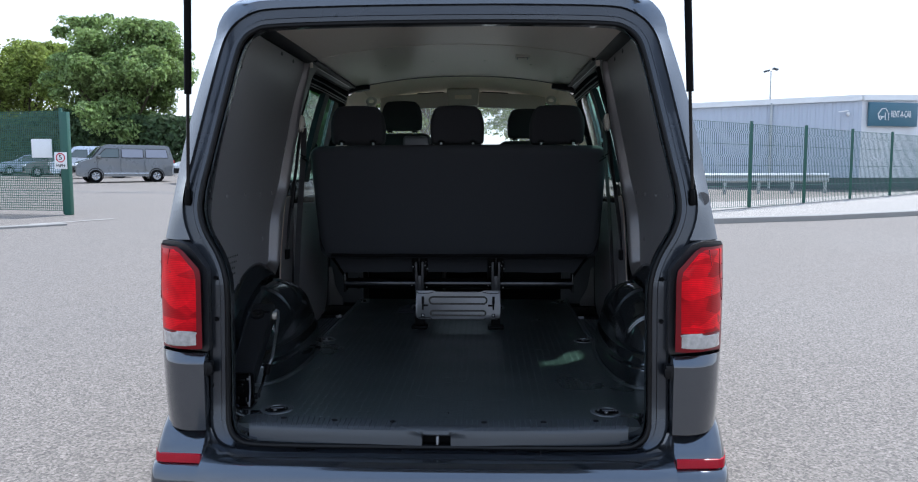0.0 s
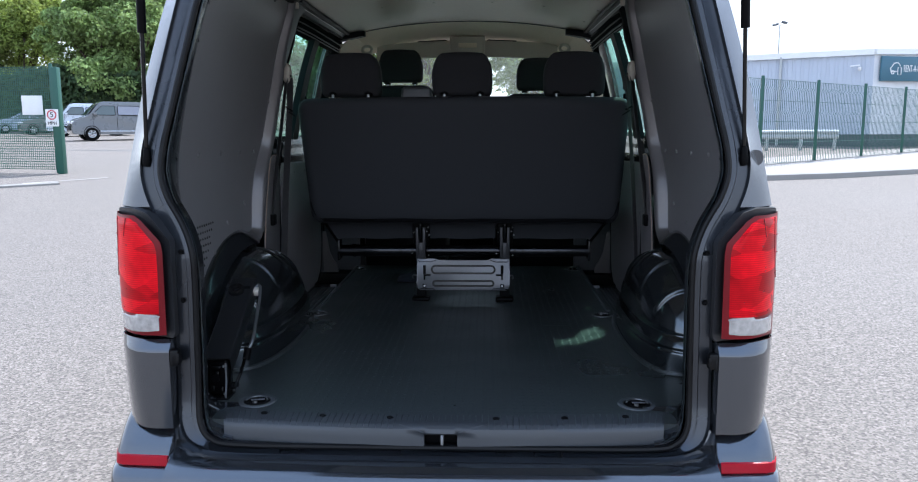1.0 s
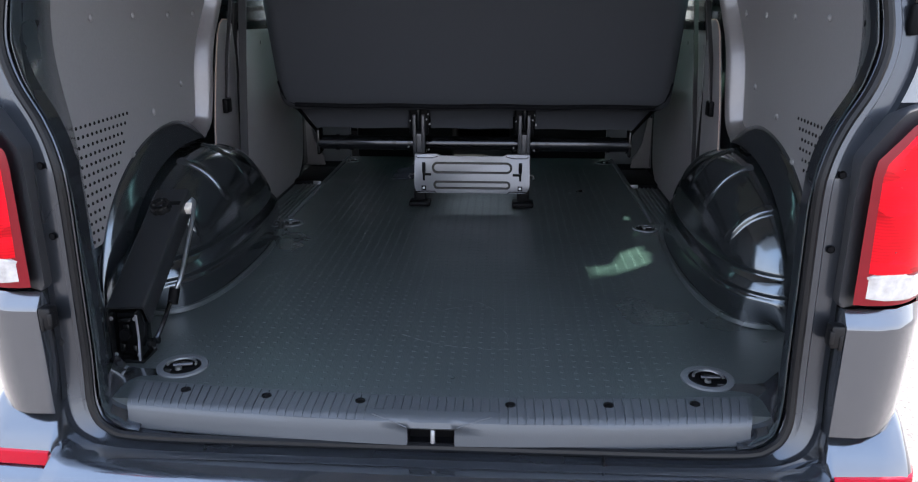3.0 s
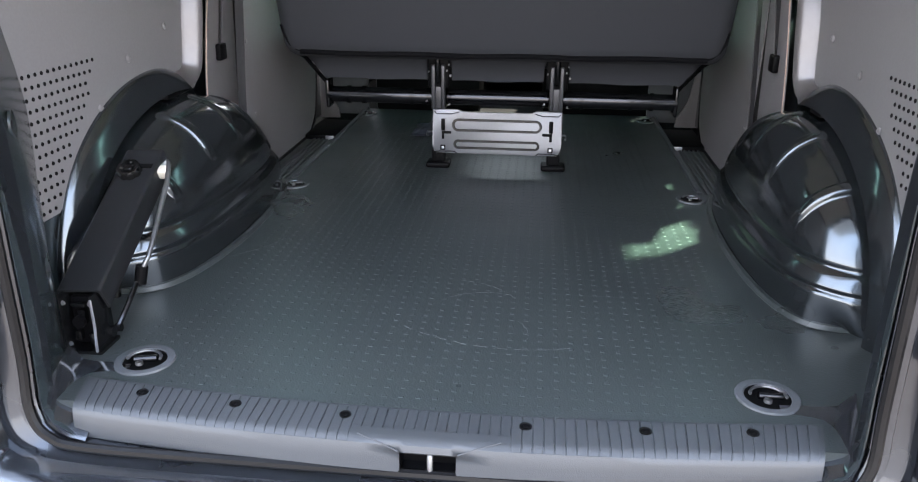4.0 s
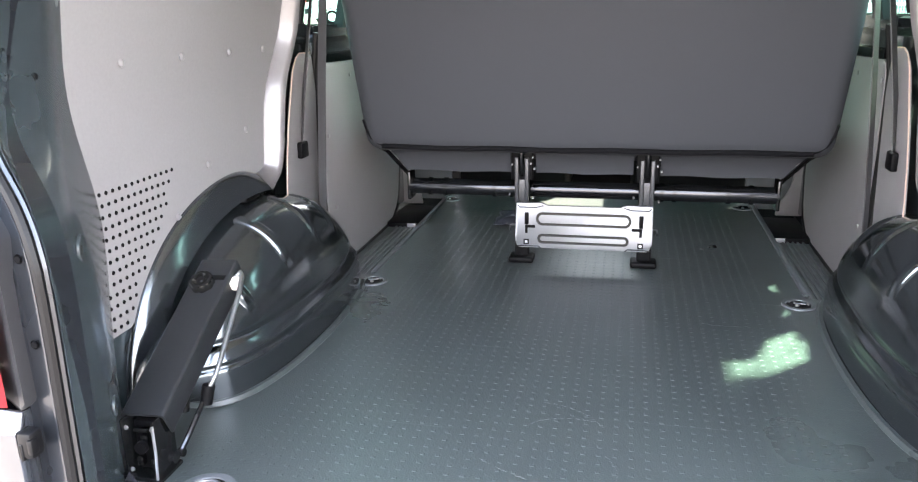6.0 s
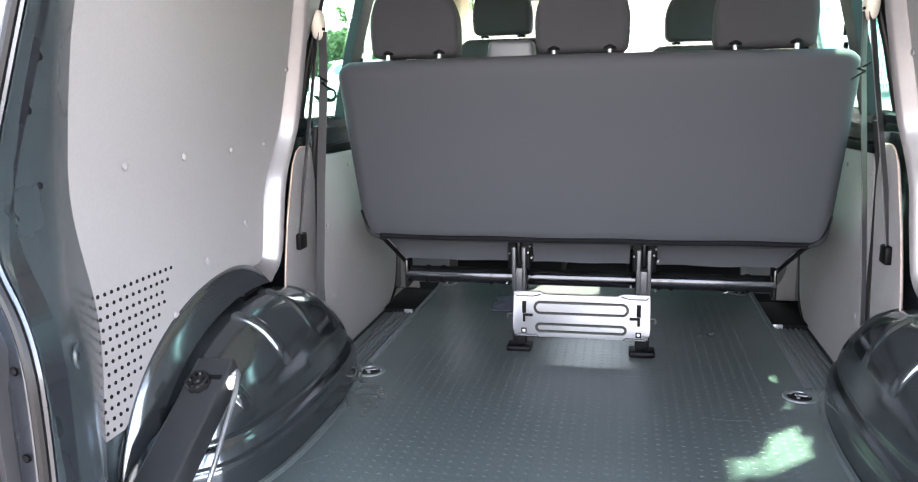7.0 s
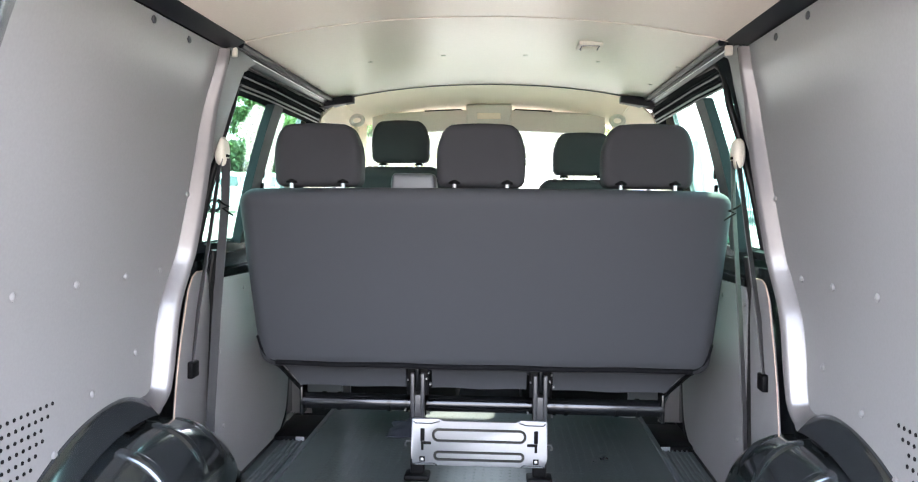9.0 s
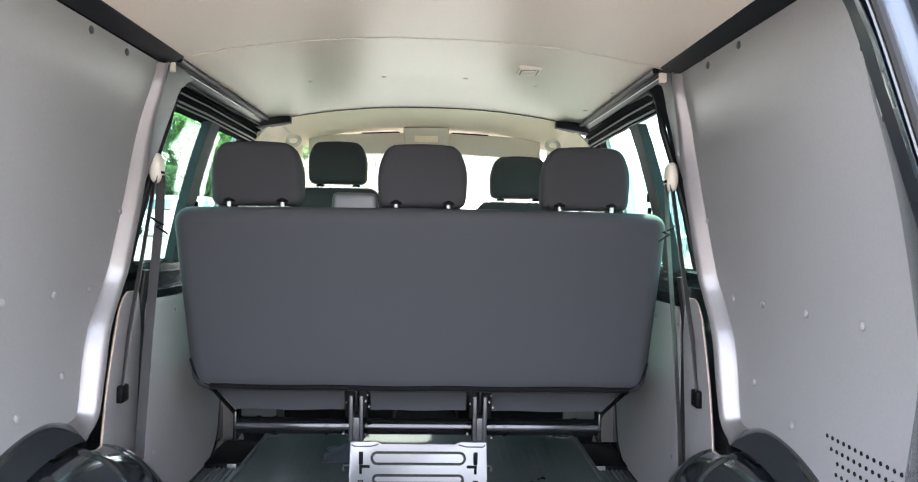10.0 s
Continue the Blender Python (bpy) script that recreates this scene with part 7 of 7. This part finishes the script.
def tree(at, height, radius, leaf, seed, label, low=0.16, count=5200, size=0.42):
    """Tapered trunk and limbs under a crown of leaf clumps with an uneven outline."""
    rnd = random.Random(seed)
    x0, y0 = at
    t = thing("tree", label, "tree", "trees behind the yard", at=(x0, y0, ground_z(y0)))
    bm = bmesh.new()
    tube(bm, [(0, 0, -0.2), (0.1, 0, height * 0.2), (0.0, 0.1, height * 0.45), (0.15, 0, height * 0.75)], height * 0.022, 8)
    lobes = []
    for k in range(15):
        a = k * 2.4 + rnd.random()
        f = rnd.uniform(0.25, 0.95)
        spread = radius * (1.0 - 0.55 * abs(f - 0.45) - 0.25 * max(0, f - 0.6)) * rnd.uniform(0.45, 0.78)
        c = Vector((math.cos(a) * spread, math.sin(a) * spread, height * (low + (0.93 - low) * f)))
        tube(bm, [(0, 0, height * 0.25), c * 0.55 + Vector((0, 0, height * 0.08)), c], height * 0.008, 5)
        lobes.append((c, radius * rnd.uniform(0.30, 0.46)))
    lobes.append((Vector((0, 0, height * 0.86)), radius * 0.42))
    lobes.append((Vector((0, 0, height * 0.55)), radius * 0.6))
    part("trunk", bm, BARK, t)
    clumps = []
    for c, r in lobes:
        for _ in range(11):
            d = Vector((rnd.gauss(0, 1), rnd.gauss(0, 1), rnd.gauss(0, 1) + 0.35)).normalized()
            clumps.append((c + d * r * rnd.uniform(0.5, 0.95), r * rnd.uniform(0.38, 0.6)))
    verts, faces = [], []
    for k in range(count):
        c, r = clumps[rnd.randrange(len(clumps))]
        d = Vector((rnd.gauss(0, 1), rnd.gauss(0, 1), rnd.gauss(0, 1) + 0.45)).normalized()
        q = c + Vector((d.x, d.y, d.z * 0.7)) * r * (rnd.random() ** 0.4)
        if q.z < height * low * 0.8 or q.z > height:
            continue
        nrm = (d + Vector((rnd.gauss(0, 0.6), rnd.gauss(0, 0.6), rnd.gauss(0, 0.6) + 0.4))).normalized()
        u = nrm.orthogonal().normalized()
        u.rotate(Matrix.Rotation(rnd.random() * 6.28, 3, nrm))
        w = nrm.cross(u)
        e = size * rnd.uniform(0.5, 1.1)
        i = len(verts)
        bend = nrm * e * 0.18
        verts += [q - u * e * 0.5, q - w * e * 0.28 + bend, q + u * e * 0.5, q + w * e * 0.28 + bend]
        faces.append((i, i + 1, i + 2, i + 3))
    me = bpy.data.meshes.new("crown")
    me.from_pydata(verts, [], faces)
    me.materials.append(leaf)
    cr = new("crown", me)
    cr.parent = t
    cr["kind"] = "stuff"
    return t


tree((-29.7, 60), 12.3, 6.3, LEAF, 1, "broad green lime tree behind the parked vans", 0.03, 64000, 0.40)
tree((-39.8, 63), 11.2, 5.3, LEAF_YELLOW, 2, "yellow-green tree behind the mesh gate", 0.1, 34000, 0.40)
tree((-47.0, 58), 8.5, 4.5, LEAF, 3, "low green tree at the yard's edge", 0.1, 14000, 0.36)
tree((-19.6, 63), 9.8, 4.2, LEAF_DIMMED, 4, "green tree behind the parked vehicles", 0.06, 24000, 0.38)
tree((-13.2, 64), 7.6, 4.2, LEAF_DIMMED, 5, "green tree behind the yard, leaves dimmed", 0.1, 16000, 0.42)
tree((-5.5, 66), 10.0, 5.2, LEAF_YELLOW, 6, "yellow-green tree ahead of the van", 0.06, 30000, 0.42)
tree((4.5, 70), 10.5, 5.4, LEAF, 7, "green tree ahead of the van", 0.06, 30000, 0.42)


def hedge():
    rnd = random.Random(11)
    verts, faces = [], []
    for k in range(34000):
        x = rnd.uniform(-56, -8)
        top = 4.4 + 1.1 * noise.noise(Vector((x * 0.25, 0, 0))) + 0.5 * noise.noise(Vector((x * 0.9, 3, 0)))
        y = 56.5 + rnd.uniform(-0.9, 1.6)
        q = Vector((x, y, ground_z(y) + top * rnd.random() ** 0.7))
        nrm = Vector((rnd.gauss(0, 0.6), -1 + rnd.gauss(0, 0.5), 0.5 + rnd.gauss(0, 0.5))).normalized()
        u = nrm.orthogonal().normalized()
        u.rotate(Matrix.Rotation(rnd.random() * 6.28, 3, nrm))
        w = nrm.cross(u)
        e = rnd.uniform(0.28, 0.6)
        i = len(verts)
        verts += [q - u * e * 0.5, q - w * e * 0.3, q + u * e * 0.5, q + w * e * 0.3]
        faces.append((i, i + 1, i + 2, i + 3))
    me = bpy.data.meshes.new("hedge")
    me.from_pydata(verts, [], faces)
    me.materials.append(LEAF_DARK)
    tagged(new("hedge", me), "dark green hedge behind the parked vehicles", "hedge", kind="stuff")


hedge()
